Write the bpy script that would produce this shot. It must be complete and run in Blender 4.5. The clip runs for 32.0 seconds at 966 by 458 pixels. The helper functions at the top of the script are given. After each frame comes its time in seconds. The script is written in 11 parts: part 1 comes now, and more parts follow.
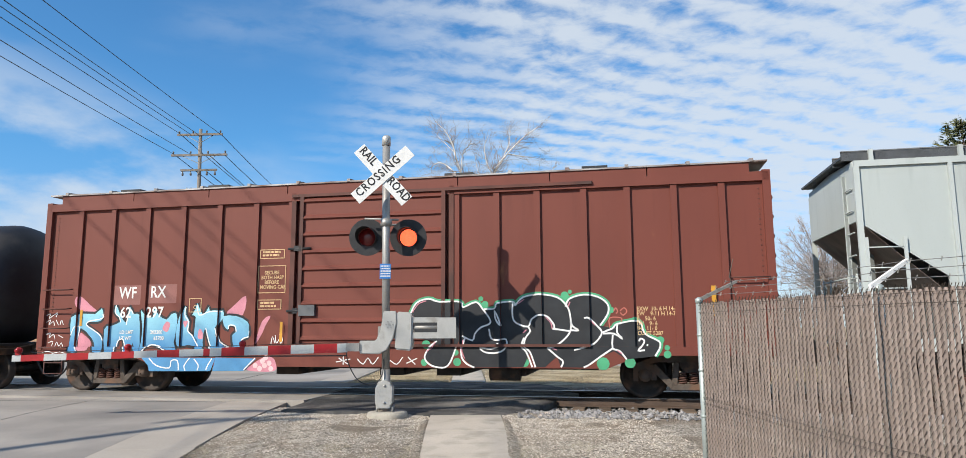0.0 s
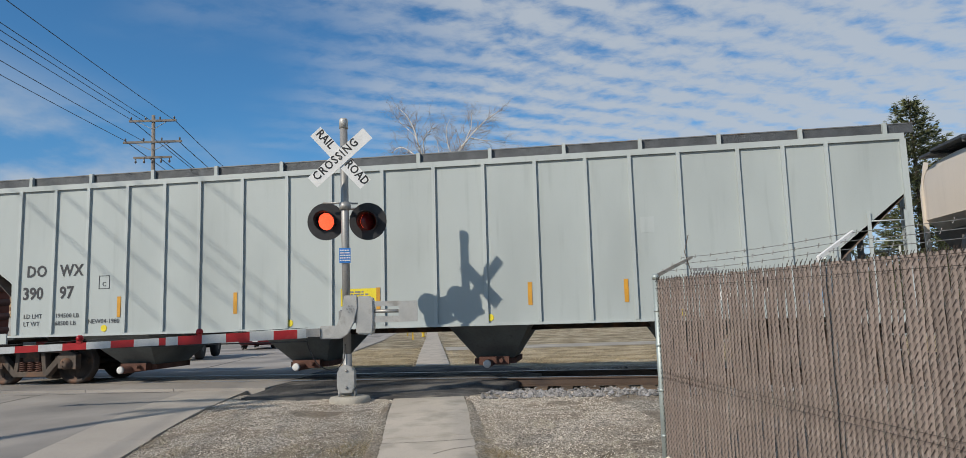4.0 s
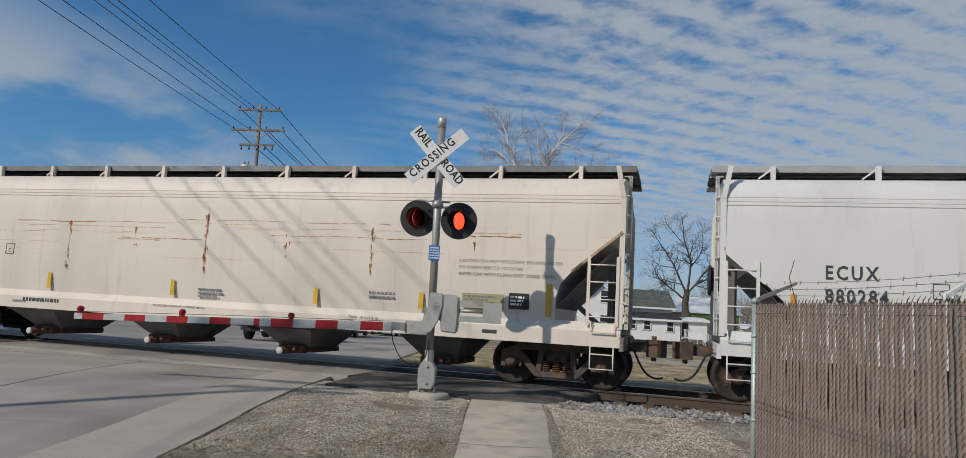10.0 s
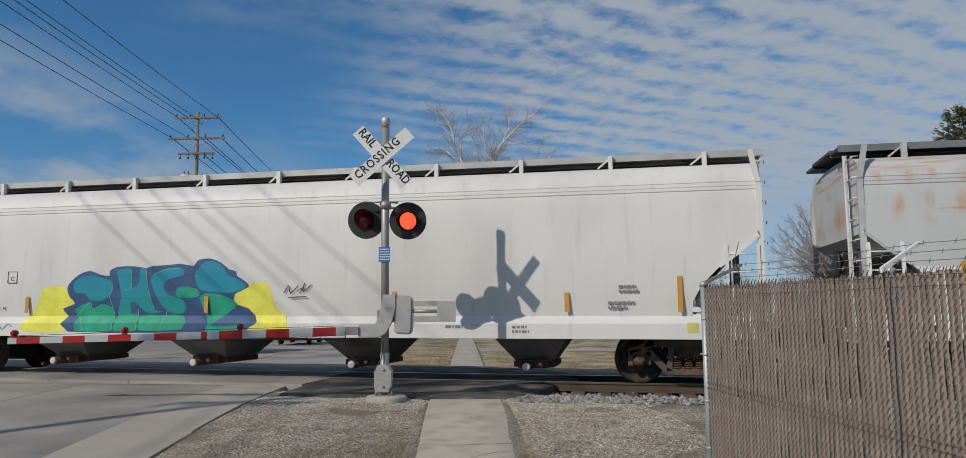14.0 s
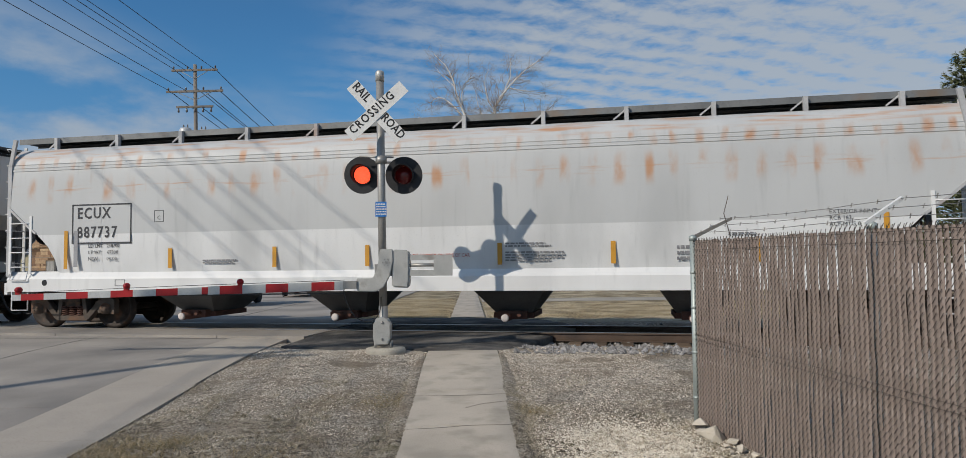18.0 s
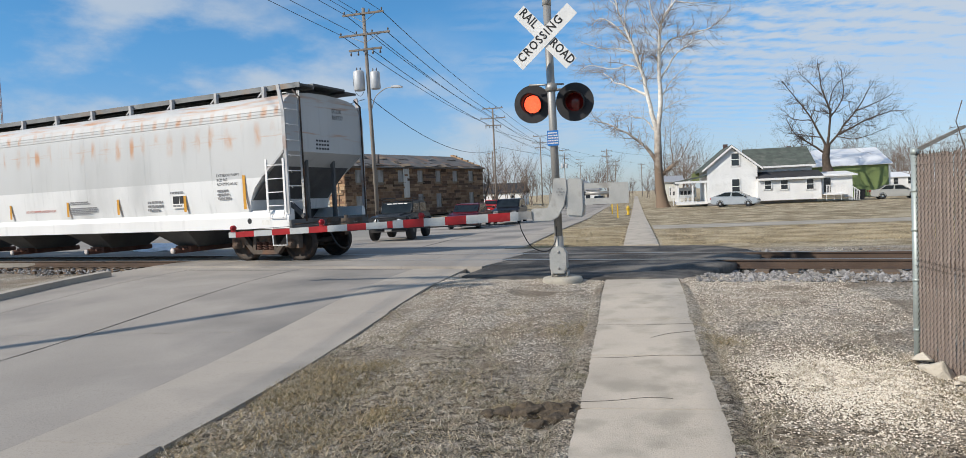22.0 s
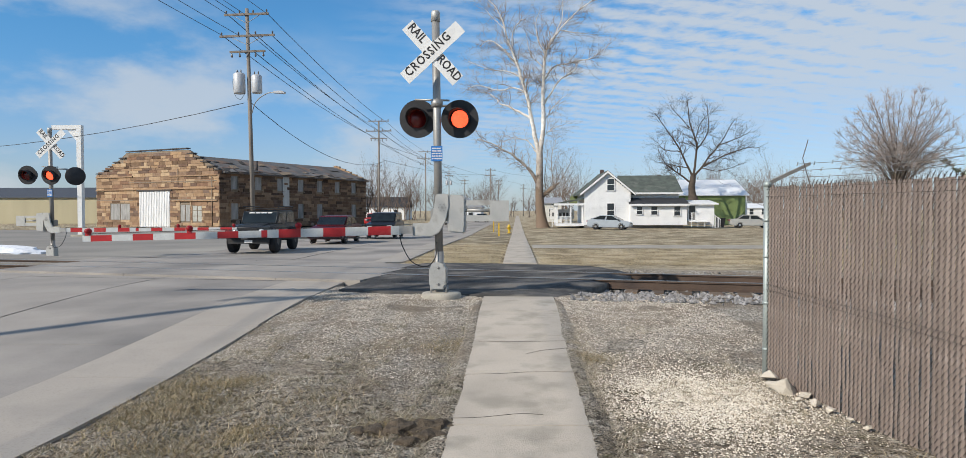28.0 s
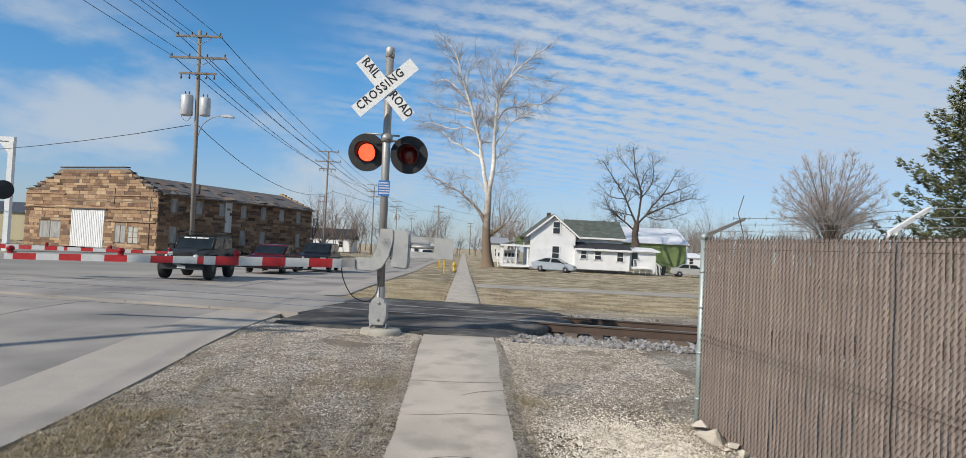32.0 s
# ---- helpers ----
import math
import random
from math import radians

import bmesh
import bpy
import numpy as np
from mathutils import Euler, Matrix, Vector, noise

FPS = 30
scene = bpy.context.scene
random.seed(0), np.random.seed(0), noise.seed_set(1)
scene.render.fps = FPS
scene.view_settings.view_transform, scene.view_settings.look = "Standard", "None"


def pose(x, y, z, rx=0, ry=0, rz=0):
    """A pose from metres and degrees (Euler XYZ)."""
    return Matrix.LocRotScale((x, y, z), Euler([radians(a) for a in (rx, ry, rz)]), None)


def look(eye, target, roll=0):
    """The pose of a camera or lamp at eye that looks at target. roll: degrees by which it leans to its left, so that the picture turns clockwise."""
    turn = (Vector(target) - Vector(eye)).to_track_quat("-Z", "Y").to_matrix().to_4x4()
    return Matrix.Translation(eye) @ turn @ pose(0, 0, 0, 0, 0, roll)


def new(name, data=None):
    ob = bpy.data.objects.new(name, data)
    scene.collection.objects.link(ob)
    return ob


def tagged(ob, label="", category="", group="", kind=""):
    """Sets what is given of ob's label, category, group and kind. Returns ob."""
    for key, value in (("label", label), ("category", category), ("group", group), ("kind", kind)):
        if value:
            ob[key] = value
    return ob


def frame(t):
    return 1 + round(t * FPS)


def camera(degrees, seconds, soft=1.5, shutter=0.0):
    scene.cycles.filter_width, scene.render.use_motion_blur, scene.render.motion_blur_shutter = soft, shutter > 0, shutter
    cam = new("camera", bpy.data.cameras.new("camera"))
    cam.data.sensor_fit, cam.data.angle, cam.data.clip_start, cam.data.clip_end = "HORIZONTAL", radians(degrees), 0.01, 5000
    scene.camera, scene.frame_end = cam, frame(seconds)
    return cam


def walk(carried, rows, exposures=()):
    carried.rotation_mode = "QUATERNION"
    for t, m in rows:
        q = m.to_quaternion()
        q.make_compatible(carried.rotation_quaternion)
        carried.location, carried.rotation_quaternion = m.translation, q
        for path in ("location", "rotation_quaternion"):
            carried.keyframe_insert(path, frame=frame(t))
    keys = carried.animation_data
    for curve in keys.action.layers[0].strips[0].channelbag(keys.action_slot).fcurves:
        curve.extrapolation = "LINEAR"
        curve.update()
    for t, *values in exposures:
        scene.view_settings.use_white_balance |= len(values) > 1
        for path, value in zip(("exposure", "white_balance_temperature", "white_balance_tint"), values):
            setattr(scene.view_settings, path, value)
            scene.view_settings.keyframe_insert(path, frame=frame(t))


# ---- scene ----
cam = camera(69.4, 32.0, soft=0.8)
PATH = [
    (0, (0.138, 0.627, 1.673), (0.184, 2.606, 1.956), -0.3),
    (0.5, (0.138, 0.616, 1.654), (0.184, 2.595, 1.939), 0.0),
    (1, (0.141, 0.639, 1.681), (0.231, 2.619, 1.949), -1.1),
    (1.5, (0.147, 0.62, 1.678), (0.234, 2.597, 1.963), -1.3),
    (2, (0.158, 0.62, 1.683), (0.253, 2.597, 1.971), -1.4),
    (2.5, (0.16, 0.64, 1.678), (0.264, 2.618, 1.956), -1.6),
    (3, (0.162, 0.619, 1.675), (0.284, 2.595, 1.957), -1.8),
    (3.5, (0.177, 0.631, 1.651), (0.336, 2.607, 1.916), -1.9),
    (5.5, (0.224, 0.747, 1.617), (0.283, 2.738, 1.79), -1.6),
    (6, (0.204, 0.769, 1.665), (0.251, 2.761, 1.835), -2.9),
    (6.5, (0.16, 0.709, 1.657), (0.248, 2.699, 1.827), -2.4),
    (7, (0.107, 0.683, 1.644), (0.069, 2.678, 1.787), 0.3),
    (7.5, (0.112, 0.693, 1.662), (0.082, 2.69, 1.771), 0.8),
    (8, (0.103, 0.692, 1.675), (0.058, 2.689, 1.771), 1.0),
    (8.5, (0.083, 0.714, 1.671), (0.042, 2.711, 1.781), 1.3),
    (9, (0.097, 0.724, 1.669), (0.043, 2.711, 1.882), 1.9),
    (9.5, (0.083, 0.719, 1.658), (-0.007, 2.697, 1.939), 3.8),
    (10, (0.09, 0.702, 1.648), (0.0, 2.685, 1.893), 3.4),
    (10.5, (0.097, 0.711, 1.665), (0.006, 2.692, 1.928), 3.1),
    (11, (0.093, 0.751, 1.651), (0.037, 2.734, 1.902), 2.1),
    (11.5, (0.112, 0.745, 1.652), (0.013, 2.726, 1.912), 2.5),
    (12, (0.115, 0.737, 1.656), (0.076, 2.725, 1.872), 1.2),
    (12.5, (0.11, 0.708, 1.641), (0.07, 2.693, 1.879), 1.0),
    (13, (0.118, 0.722, 1.649), (0.149, 2.708, 1.886), 0.3),
    (13.5, (0.115, 0.727, 1.652), (0.156, 2.712, 1.899), 0.2),
    (14, (0.107, 0.753, 1.652), (0.158, 2.738, 1.894), -0.1),
    (14.5, (0.116, 0.747, 1.647), (0.172, 2.732, 1.89), 0.0),
    (16.5, (0.201, 0.624, 1.653), (0.206, 2.614, 1.85), 1.8),
    (17, (0.224, 0.603, 1.726), (0.204, 2.599, 1.85), -0.1),
    (17.5, (0.234, 0.683, 1.653), (0.273, 2.677, 1.803), 1.2),
    (18, (0.234, 0.695, 1.707), (0.274, 2.693, 1.807), -0.6),
    (18.5, (0.226, 0.716, 1.714), (0.104, 2.712, 1.743), -2.8),
    (19, (0.184, 0.796, 1.757), (0.007, 2.783, 1.895), 0.3),
    (19.5, (0.08, 0.813, 1.758), (-0.179, 2.795, 1.814), 2.5),
    (20, (0.014, 0.824, 1.764), (-0.387, 2.784, 1.757), 4.3),
    (20.5, (0.056, 0.794, 1.734), (-0.424, 2.736, 1.73), 3.0),
    (21, (0.053, 0.782, 1.731), (-0.311, 2.749, 1.743), -0.7),
    (21.5, (0.053, 0.798, 1.735), (-0.348, 2.758, 1.753), 0.2),
    (22, (0.067, 0.812, 1.712), (-0.364, 2.763, 1.622), -2.6),
    (22.5, (0.084, 0.9, 1.683), (-0.097, 2.891, 1.631), -3.8),
    (23, (0.014, 0.955, 1.698), (0.111, 2.953, 1.698), -0.7),
    (23.5, (-0.015, 0.952, 1.707), (-0.082, 2.951, 1.681), -0.6),
    (24, (0.013, 0.956, 1.694), (-0.148, 2.949, 1.672), -0.7),
    (24.5, (0.063, 0.966, 1.715), (-0.089, 2.96, 1.761), -0.9),
    (25, (0.056, 0.909, 1.698), (-0.117, 2.901, 1.758), -0.5),
    (25.5, (0.059, 0.914, 1.714), (0.025, 2.914, 1.683), 0.8),
    (26, (0.076, 0.864, 1.685), (0.06, 2.863, 1.637), 2.0),
    (26.5, (0.083, 0.858, 1.676), (0.074, 2.856, 1.59), 2.7),
    (28.5, (0.097, 0.859, 1.705), (-0.011, 2.856, 1.658), -0.8),
    (29, (0.145, 0.848, 1.694), (0.229, 2.842, 1.575), 0.9),
    (29.5, (0.167, 0.817, 1.725), (0.357, 2.808, 1.731), -0.9),
    (30, (0.176, 0.858, 1.704), (0.344, 2.851, 1.698), -0.1),
    (30.5, (0.163, 0.851, 1.717), (0.318, 2.845, 1.745), 0.4),
    (31, (0.128, 0.865, 1.706), (0.164, 2.864, 1.731), 1.5),
    (31.5, (0.137, 0.857, 1.7), (0.204, 2.856, 1.732), 2.0),
    (32, (0.121, 0.87, 1.714), (0.174, 2.869, 1.772), 2.8),
]
EXPOSURES = [(0, 0.40), (1, 0.30), (2, 0.02), (3, -0.18), (6, -0.12), (8, -0.40), (9, -0.50), (12, -0.48), (14, -0.54), (17, -0.45), (19, -0.36), (20, -0.22), (22, 0.10), (26, 0.08), (29, 0.10), (32, 0.03)]
walk(cam, [(t, look(eye, target, roll)) for t, eye, target, roll in PATH], EXPOSURES)

# ---- world, sun ----
SUN_TO = Vector((math.sin(radians(50)) * math.cos(radians(33.3)), math.cos(radians(50)) * math.cos(radians(33.3)), -math.sin(radians(33.3))))


def make_sky():
    world = bpy.data.worlds.new("world")
    scene.world = world
    world.use_nodes = True
    nt = world.node_tree
    nt.nodes.clear()
    n = lambda kind: nt.nodes.new(kind)
    out, bg = n("ShaderNodeOutputWorld"), n("ShaderNodeBackground")
    sky = n("ShaderNodeTexSky")
    sky.sky_type = "NISHITA"
    sky.sun_disc = False
    sky.sun_elevation = radians(33.3)
    sky.sun_rotation = radians(230)
    sky.altitude, sky.air_density, sky.dust_density, sky.ozone_density = 200, 1.0, 0.6, 1.6
    co = n("ShaderNodeTexCoord")
    sep = n("ShaderNodeSeparateXYZ")
    nt.links.new(co.outputs["Generated"], sep.inputs[0])

    def math_node(op, a, b=None, clamp=False):
        m = n("ShaderNodeMath")
        m.operation, m.use_clamp = op, clamp
        for k, v in enumerate((a, b)):
            if v is None:
                continue
            if isinstance(v, (int, float)):
                m.inputs[k].default_value = v
            else:
                nt.links.new(v, m.inputs[k])
        return m.outputs[0]

    def ramp(v, a, b, lo=0.0, hi=1.0):
        m = n("ShaderNodeMapRange")
        m.interpolation_type = "SMOOTHSTEP"
        nt.links.new(v, m.inputs[0])
        for k, x in zip((1, 2, 3, 4), (a, b, lo, hi)):
            m.inputs[k].default_value = x
        return m.outputs[0]

    zz = math_node("ADD", math_node("MAXIMUM", sep.outputs[2], 0.0), 0.10)
    px, py = math_node("DIVIDE", sep.outputs[0], zz), math_node("DIVIDE", sep.outputs[1], zz)
    comb = n("ShaderNodeCombineXYZ")
    nt.links.new(px, comb.inputs[0]), nt.links.new(py, comb.inputs[1])

    def noise_tex(scale, detail, rot, sx, sy, off=0.0, dist=0.0):
        mp = n("ShaderNodeMapping")
        mp.inputs["Rotation"].default_value = (0, 0, radians(rot))
        mp.inputs["Scale"].default_value = (sx, sy, 1)
        mp.inputs["Location"].default_value = (off, off * 0.7, off)
        nt.links.new(comb.outputs[0], mp.inputs[0])
        tx = n("ShaderNodeTexNoise")
        tx.inputs["Scale"].default_value, tx.inputs["Detail"].default_value = scale, detail
        tx.inputs["Distortion"].default_value, tx.inputs["Roughness"].default_value = dist, 0.58
        nt.links.new(mp.outputs[0], tx.inputs[0])
        return tx.outputs["Fac"]

    def bands(scale, rot, dist, detail, rough):
        mp = n("ShaderNodeMapping")
        mp.inputs["Rotation"].default_value = (0, 0, radians(rot))
        nt.links.new(comb.outputs[0], mp.inputs[0])
        w = n("ShaderNodeTexWave")
        w.wave_type, w.bands_direction, w.wave_profile = "BANDS", "Y", "SIN"
        for key, v in (("Scale", scale), ("Distortion", dist), ("Detail", detail), ("Detail Scale", 0.9), ("Detail Roughness", rough)):
            w.inputs[key].default_value = v
        nt.links.new(mp.outputs[0], w.inputs[0])
        return w.outputs["Fac"]

    ripples = bands(2.2, CLOUD_ROT + 4, 5.0, 4.0, 0.65)
    puffs = noise_tex(9.5, 7.0, CLOUD_ROT, 0.9, 1.1, 7.7, 0.35)
    specks = noise_tex(24.0, 5.0, CLOUD_ROT, 0.9, 1.1, 2.2, 0.2)
    broad = noise_tex(0.7, 3.0, 20, 1.0, 1.0, 1.3)
    around = n("ShaderNodeMapping")
    around.inputs["Scale"].default_value, around.inputs["Location"].default_value = (1.0, 1.0, 2.3), (2.0, 0.4, 1.1)
    nt.links.new(co.outputs["Generated"], around.inputs[0])
    banks = n("ShaderNodeTexNoise")
    banks.inputs["Scale"].default_value, banks.inputs["Detail"].default_value, banks.inputs["Roughness"].default_value = 4.2, 8.0, 0.56
    nt.links.new(around.outputs[0], banks.inputs[0])
    low = banks.outputs["Fac"]
    # the sheet of ripples lies towards the right of the road, denser further right, clear sky over the road
    side = ramp(math_node("ADD", math_node("SUBTRACT", math_node("DIVIDE", sep.outputs[0], math_node("ADD", sep.outputs[1], 0.35)), math_node("MULTIPLY", sep.outputs[2], 0.25)),
                          math_node("MULTIPLY", math_node("SUBTRACT", broad, 0.5), 0.8)), -0.30, 0.02)
    dense = ramp(px, 0.1, 1.6, 0.0, 0.13)
    tex = math_node("ADD", math_node("ADD", math_node("MULTIPLY", ripples, 0.17), math_node("MULTIPLY", specks, 0.26)),
                    math_node("ADD", math_node("MULTIPLY", puffs, 0.78), math_node("ADD", math_node("MULTIPLY", broad, 0.30), dense)))
    sheet = math_node("MULTIPLY", math_node("MULTIPLY", ramp(tex, 0.49, 0.93), side), ramp(sep.outputs[2], 0.04, 0.20, 0.35, 1.0))
    horizon = math_node("MULTIPLY", ramp(low, 0.40, 0.62), ramp(math_node("ADD", sep.outputs[2], math_node("MULTIPLY", sep.outputs[0], 0.38)), 0.17, 0.02))
    haze = ramp(sep.outputs[2], 0.18, 0.0, 0.0, 0.20)
    fac = math_node("MAXIMUM", math_node("MULTIPLY", sheet, 0.86), math_node("MAXIMUM", math_node("MULTIPLY", horizon, 0.74), haze), True)
    mix = n("ShaderNodeMix")
    mix.data_type = "RGBA"
    nt.links.new(fac, mix.inputs["Factor"])
    tint = n("ShaderNodeMix")
    tint.data_type, tint.blend_type = "RGBA", "MULTIPLY"
    tint.inputs["Factor"].default_value = 1.0
    nt.links.new(sky.outputs[0], tint.inputs[6])
    low_tint = n("ShaderNodeMix")
    low_tint.data_type = "RGBA"
    nt.links.new(ramp(sep.outputs[2], 0.26, 0.02), low_tint.inputs["Factor"])
    low_tint.inputs[6].default_value, low_tint.inputs[7].default_value = SKY_TINT, LOW_TINT
    nt.links.new(low_tint.outputs[2], tint.inputs[7])
    nt.links.new(tint.outputs[2], mix.inputs[6])
    mix.inputs[7].default_value = CLOUD_COLOUR
    nt.links.new(mix.outputs[2], bg.inputs[0])
    bg.inputs[1].default_value = SKY_STRENGTH
    nt.links.new(bg.outputs[0], out.inputs[0])


CLOUD_ROT, SKY_STRENGTH = -23, 0.105
SKY_TINT, LOW_TINT, CLOUD_COLOUR = (0.47, 0.96, 1.28, 1), (0.66, 0.82, 1.14, 1), (5.1, 5.6, 6.15, 1)
make_sky()
sun = new("sun", bpy.data.lights.new("sun", "SUN"))
sun.data.energy, sun.data.angle, sun.data.color = 4.3, radians(0.53), (1.0, 0.92, 0.81)
sun.matrix_basis = look((-20, -20, 30), Vector((-20, -20, 30)) + SUN_TO)

# ---- materials ----
MATS = {}


def mat(name, colour, rough=0.6, metal=0.0, vary=0.15, scale=3.0, fine=40.0, bump=0.0, stain=None, stain_amount=0.0, stain_scale=1.2, streak=1.0, emit=0.0, spec=0.4, grain=0.5, rand=0.0, bump_scale=None):
    """A surface of one colour with variation at two scales, and stains of a second colour (streak > 1: drawn out downwards)."""
    if name in MATS:
        return MATS[name]
    m = bpy.data.materials.new(name)
    m.use_nodes = True
    nt = m.node_tree
    bsdf = nt.nodes["Principled BSDF"]
    bsdf.inputs["Roughness"].default_value = rough
    bsdf.inputs["Metallic"].default_value = metal
    bsdf.inputs["Specular IOR Level"].default_value = spec
    co = nt.nodes.new("ShaderNodeTexCoord")

    def tex(sc, detail, stretch=1.0):
        mp = nt.nodes.new("ShaderNodeMapping")
        mp.inputs["Scale"].default_value = (sc, sc, sc / stretch)
        nt.links.new(co.outputs["Object"], mp.inputs[0])
        t = nt.nodes.new("ShaderNodeTexNoise")
        t.inputs["Scale"].default_value, t.inputs["Detail"].default_value = 1.0, detail
        nt.links.new(mp.outputs[0], t.inputs[0])
        return t.outputs["Fac"]

    def mixer(a, b, fac, blend="MIX"):
        x = nt.nodes.new("ShaderNodeMix")
        x.data_type, x.blend_type = "RGBA", blend
        for k, v in ((6, a), (7, b)):
            if isinstance(v, tuple):
                x.inputs[k].default_value = (*v[:3], 1)
            else:
                nt.links.new(v, x.inputs[k])
        if isinstance(fac, float):
            x.inputs["Factor"].default_value = fac
        else:
            nt.links.new(fac, x.inputs["Factor"])
        return x.outputs[2]

    def span(v, a, b, lo=0.0, hi=1.0):
        r = nt.nodes.new("ShaderNodeMapRange")
        nt.links.new(v, r.inputs[0])
        for k, x in zip((1, 2, 3, 4), (a, b, lo, hi)):
            r.inputs[k].default_value = x
        return r.outputs[0]

    dark = tuple(c * (1 - vary) for c in colour)
    light = tuple(min(1, c * (1 + vary)) for c in colour)
    base = mixer(dark, light, span(tex(scale, 4.0, streak), 0.3, 0.7))
    if grain:
        base = mixer(base, tuple(c * 0.62 for c in colour), span(tex(fine, 3.0), 0.52, 0.75, 0.0, grain))
    if stain:
        base = mixer(base, stain, span(tex(stain_scale, 6.0, streak), 0.66 - 0.3 * stain_amount, 0.78 - 0.2 * stain_amount, 0.0, 0.9))
    if rand:
        info = nt.nodes.new("ShaderNodeObjectInfo")
        base = mixer(base, mixer(tuple(c * (1 - rand) for c in colour), tuple(min(1, c * (1 + rand)) for c in colour), info.outputs["Random"]), 0.7)
    nt.links.new(base, bsdf.inputs["Base Color"])
    if bump:
        b = nt.nodes.new("ShaderNodeBump")
        b.inputs["Strength"].default_value, b.inputs["Distance"].default_value = min(1, bump), 0.02
        nt.links.new(tex(bump_scale or fine, 5.0), b.inputs["Height"])
        nt.links.new(b.outputs[0], bsdf.inputs["Normal"])
    if emit:
        nt.links.new(base, bsdf.inputs["Emission Color"])
        bsdf.inputs["Emission Strength"].default_value = emit
    MATS[name] = m
    return m


# ---- mesh helpers ----
def box(bm, x0, x1, y0, y1, z0, z1, m=None):
    vs = [bm.verts.new((x, y, z)) for x in (x0, x1) for y in (y0, y1) for z in (z0, z1)]
    if m is not None:
        for v in vs:
            v.co = m @ v.co
    for f in ((0, 1, 3, 2), (4, 6, 7, 5), (0, 4, 5, 1), (2, 3, 7, 6), (0, 2, 6, 4), (1, 5, 7, 3)):
        bm.faces.new([vs[k] for k in f])
    return bm


def rod(bm, a, b, r0, r1=None, seg=8, caps=True):
    a, b = Vector(a), Vector(b)
    r1 = r0 if r1 is None else r1
    d = (b - a)
    if d.length < 1e-6:
        return bm
    q = d.to_track_quat("Z", "Y")
    rings = []
    for p, r in ((a, r0), (b, r1)):
        rings.append([bm.verts.new(p + q @ Vector((r * math.cos(2 * math.pi * k / seg), r * math.sin(2 * math.pi * k / seg), 0))) for k in range(seg)])
    for k in range(seg):
        f = bm.faces.new((rings[0][k], rings[0][(k + 1) % seg], rings[1][(k + 1) % seg], rings[1][k]))
        f.smooth = seg > 5
    if caps:
        bm.faces.new(rings[0][::-1]), bm.faces.new(rings[1])
    return bm


def tube(bm, pts, r, seg=6):
    """One round bar along a line of points."""
    pts = [Vector(p) for p in pts]
    u, rings = None, []
    for k, p in enumerate(pts):
        d = (pts[min(k + 1, len(pts) - 1)] - pts[max(k - 1, 0)]).normalized()
        u = d.orthogonal().normalized() if u is None else (u - d * u.dot(d)).normalized()
        w = d.cross(u)
        rings.append([bm.verts.new(p + (u * math.cos(2 * math.pi * i / seg) + w * math.sin(2 * math.pi * i / seg)) * r) for i in range(seg)])
    for a, b in zip(rings, rings[1:]):
        for i in range(seg):
            bm.faces.new((a[i], a[(i + 1) % seg], b[(i + 1) % seg], b[i])).smooth = True
    bm.faces.new(rings[0][::-1]), bm.faces.new(rings[-1])
    return bm


def prism(bm, pts, d0, d1, axis="y"):
    """A polygon, drawn out from d0 to d1: along y its points are (x, z), along x (y, z), along z (x, y)."""
    def at(p, d):
        return {"y": (p[0], d, p[1]), "x": (d, p[0], p[1]), "z": (p[0], p[1], d)}[axis]
    a, b = [bm.verts.new(at(p, d0)) for p in pts], [bm.verts.new(at(p, d1)) for p in pts]
    k = len(pts)
    fs = [bm.faces.new((a[i], a[(i + 1) % k], b[(i + 1) % k], b[i])) for i in range(k)]
    fs += [bm.faces.new(a[::-1]), bm.faces.new(b)]
    bmesh.ops.recalc_face_normals(bm, faces=fs)
    return bm


def lathe(bm, profile, seg=16, m=None, smooth=True, ring=False):
    """Turns (r, z) points round the z axis."""
    m = m or Matrix.Identity(4)
    rings = [[bm.verts.new(m @ Vector((r * math.cos(2 * math.pi * k / seg), r * math.sin(2 * math.pi * k / seg), z))) for k in range(seg)] for r, z in profile]
    for a, b in zip(rings, rings[1:]):
        for k in range(seg):
            f = bm.faces.new((a[k], a[(k + 1) % seg], b[(k + 1) % seg], b[k]))
            f.smooth = smooth
    if ring:
        for k in range(seg):
            bm.faces.new((rings[-1][k], rings[-1][(k + 1) % seg], rings[0][(k + 1) % seg], rings[0][k]))
    else:
        bm.faces.new(rings[0][::-1]), bm.faces.new(rings[-1])
    return bm


def bevelled(bm, w, seg=2):
    bmesh.ops.bevel(bm, geom=[e for e in bm.edges if len(e.link_faces) == 2 and e.calc_face_angle(0) > 0.5], offset=w, segments=seg, affect="EDGES", clamp_overlap=True)
    return bm


def mesh_of(name, bm, material):
    me = bpy.data.meshes.new(name)
    bm.to_mesh(me)
    bm.free()
    for m in (material if isinstance(material, (list, tuple)) else [material]):
        me.materials.append(m)
    return me


def part(name, bm, material, parent, label="", m=None):
    ob = new(name, bm if isinstance(bm, bpy.types.Mesh) else mesh_of(name, bm, material))
    ob.parent = parent
    if m is not None:
        ob.matrix_basis = m
    if label:
        ob["label"] = label
    return ob


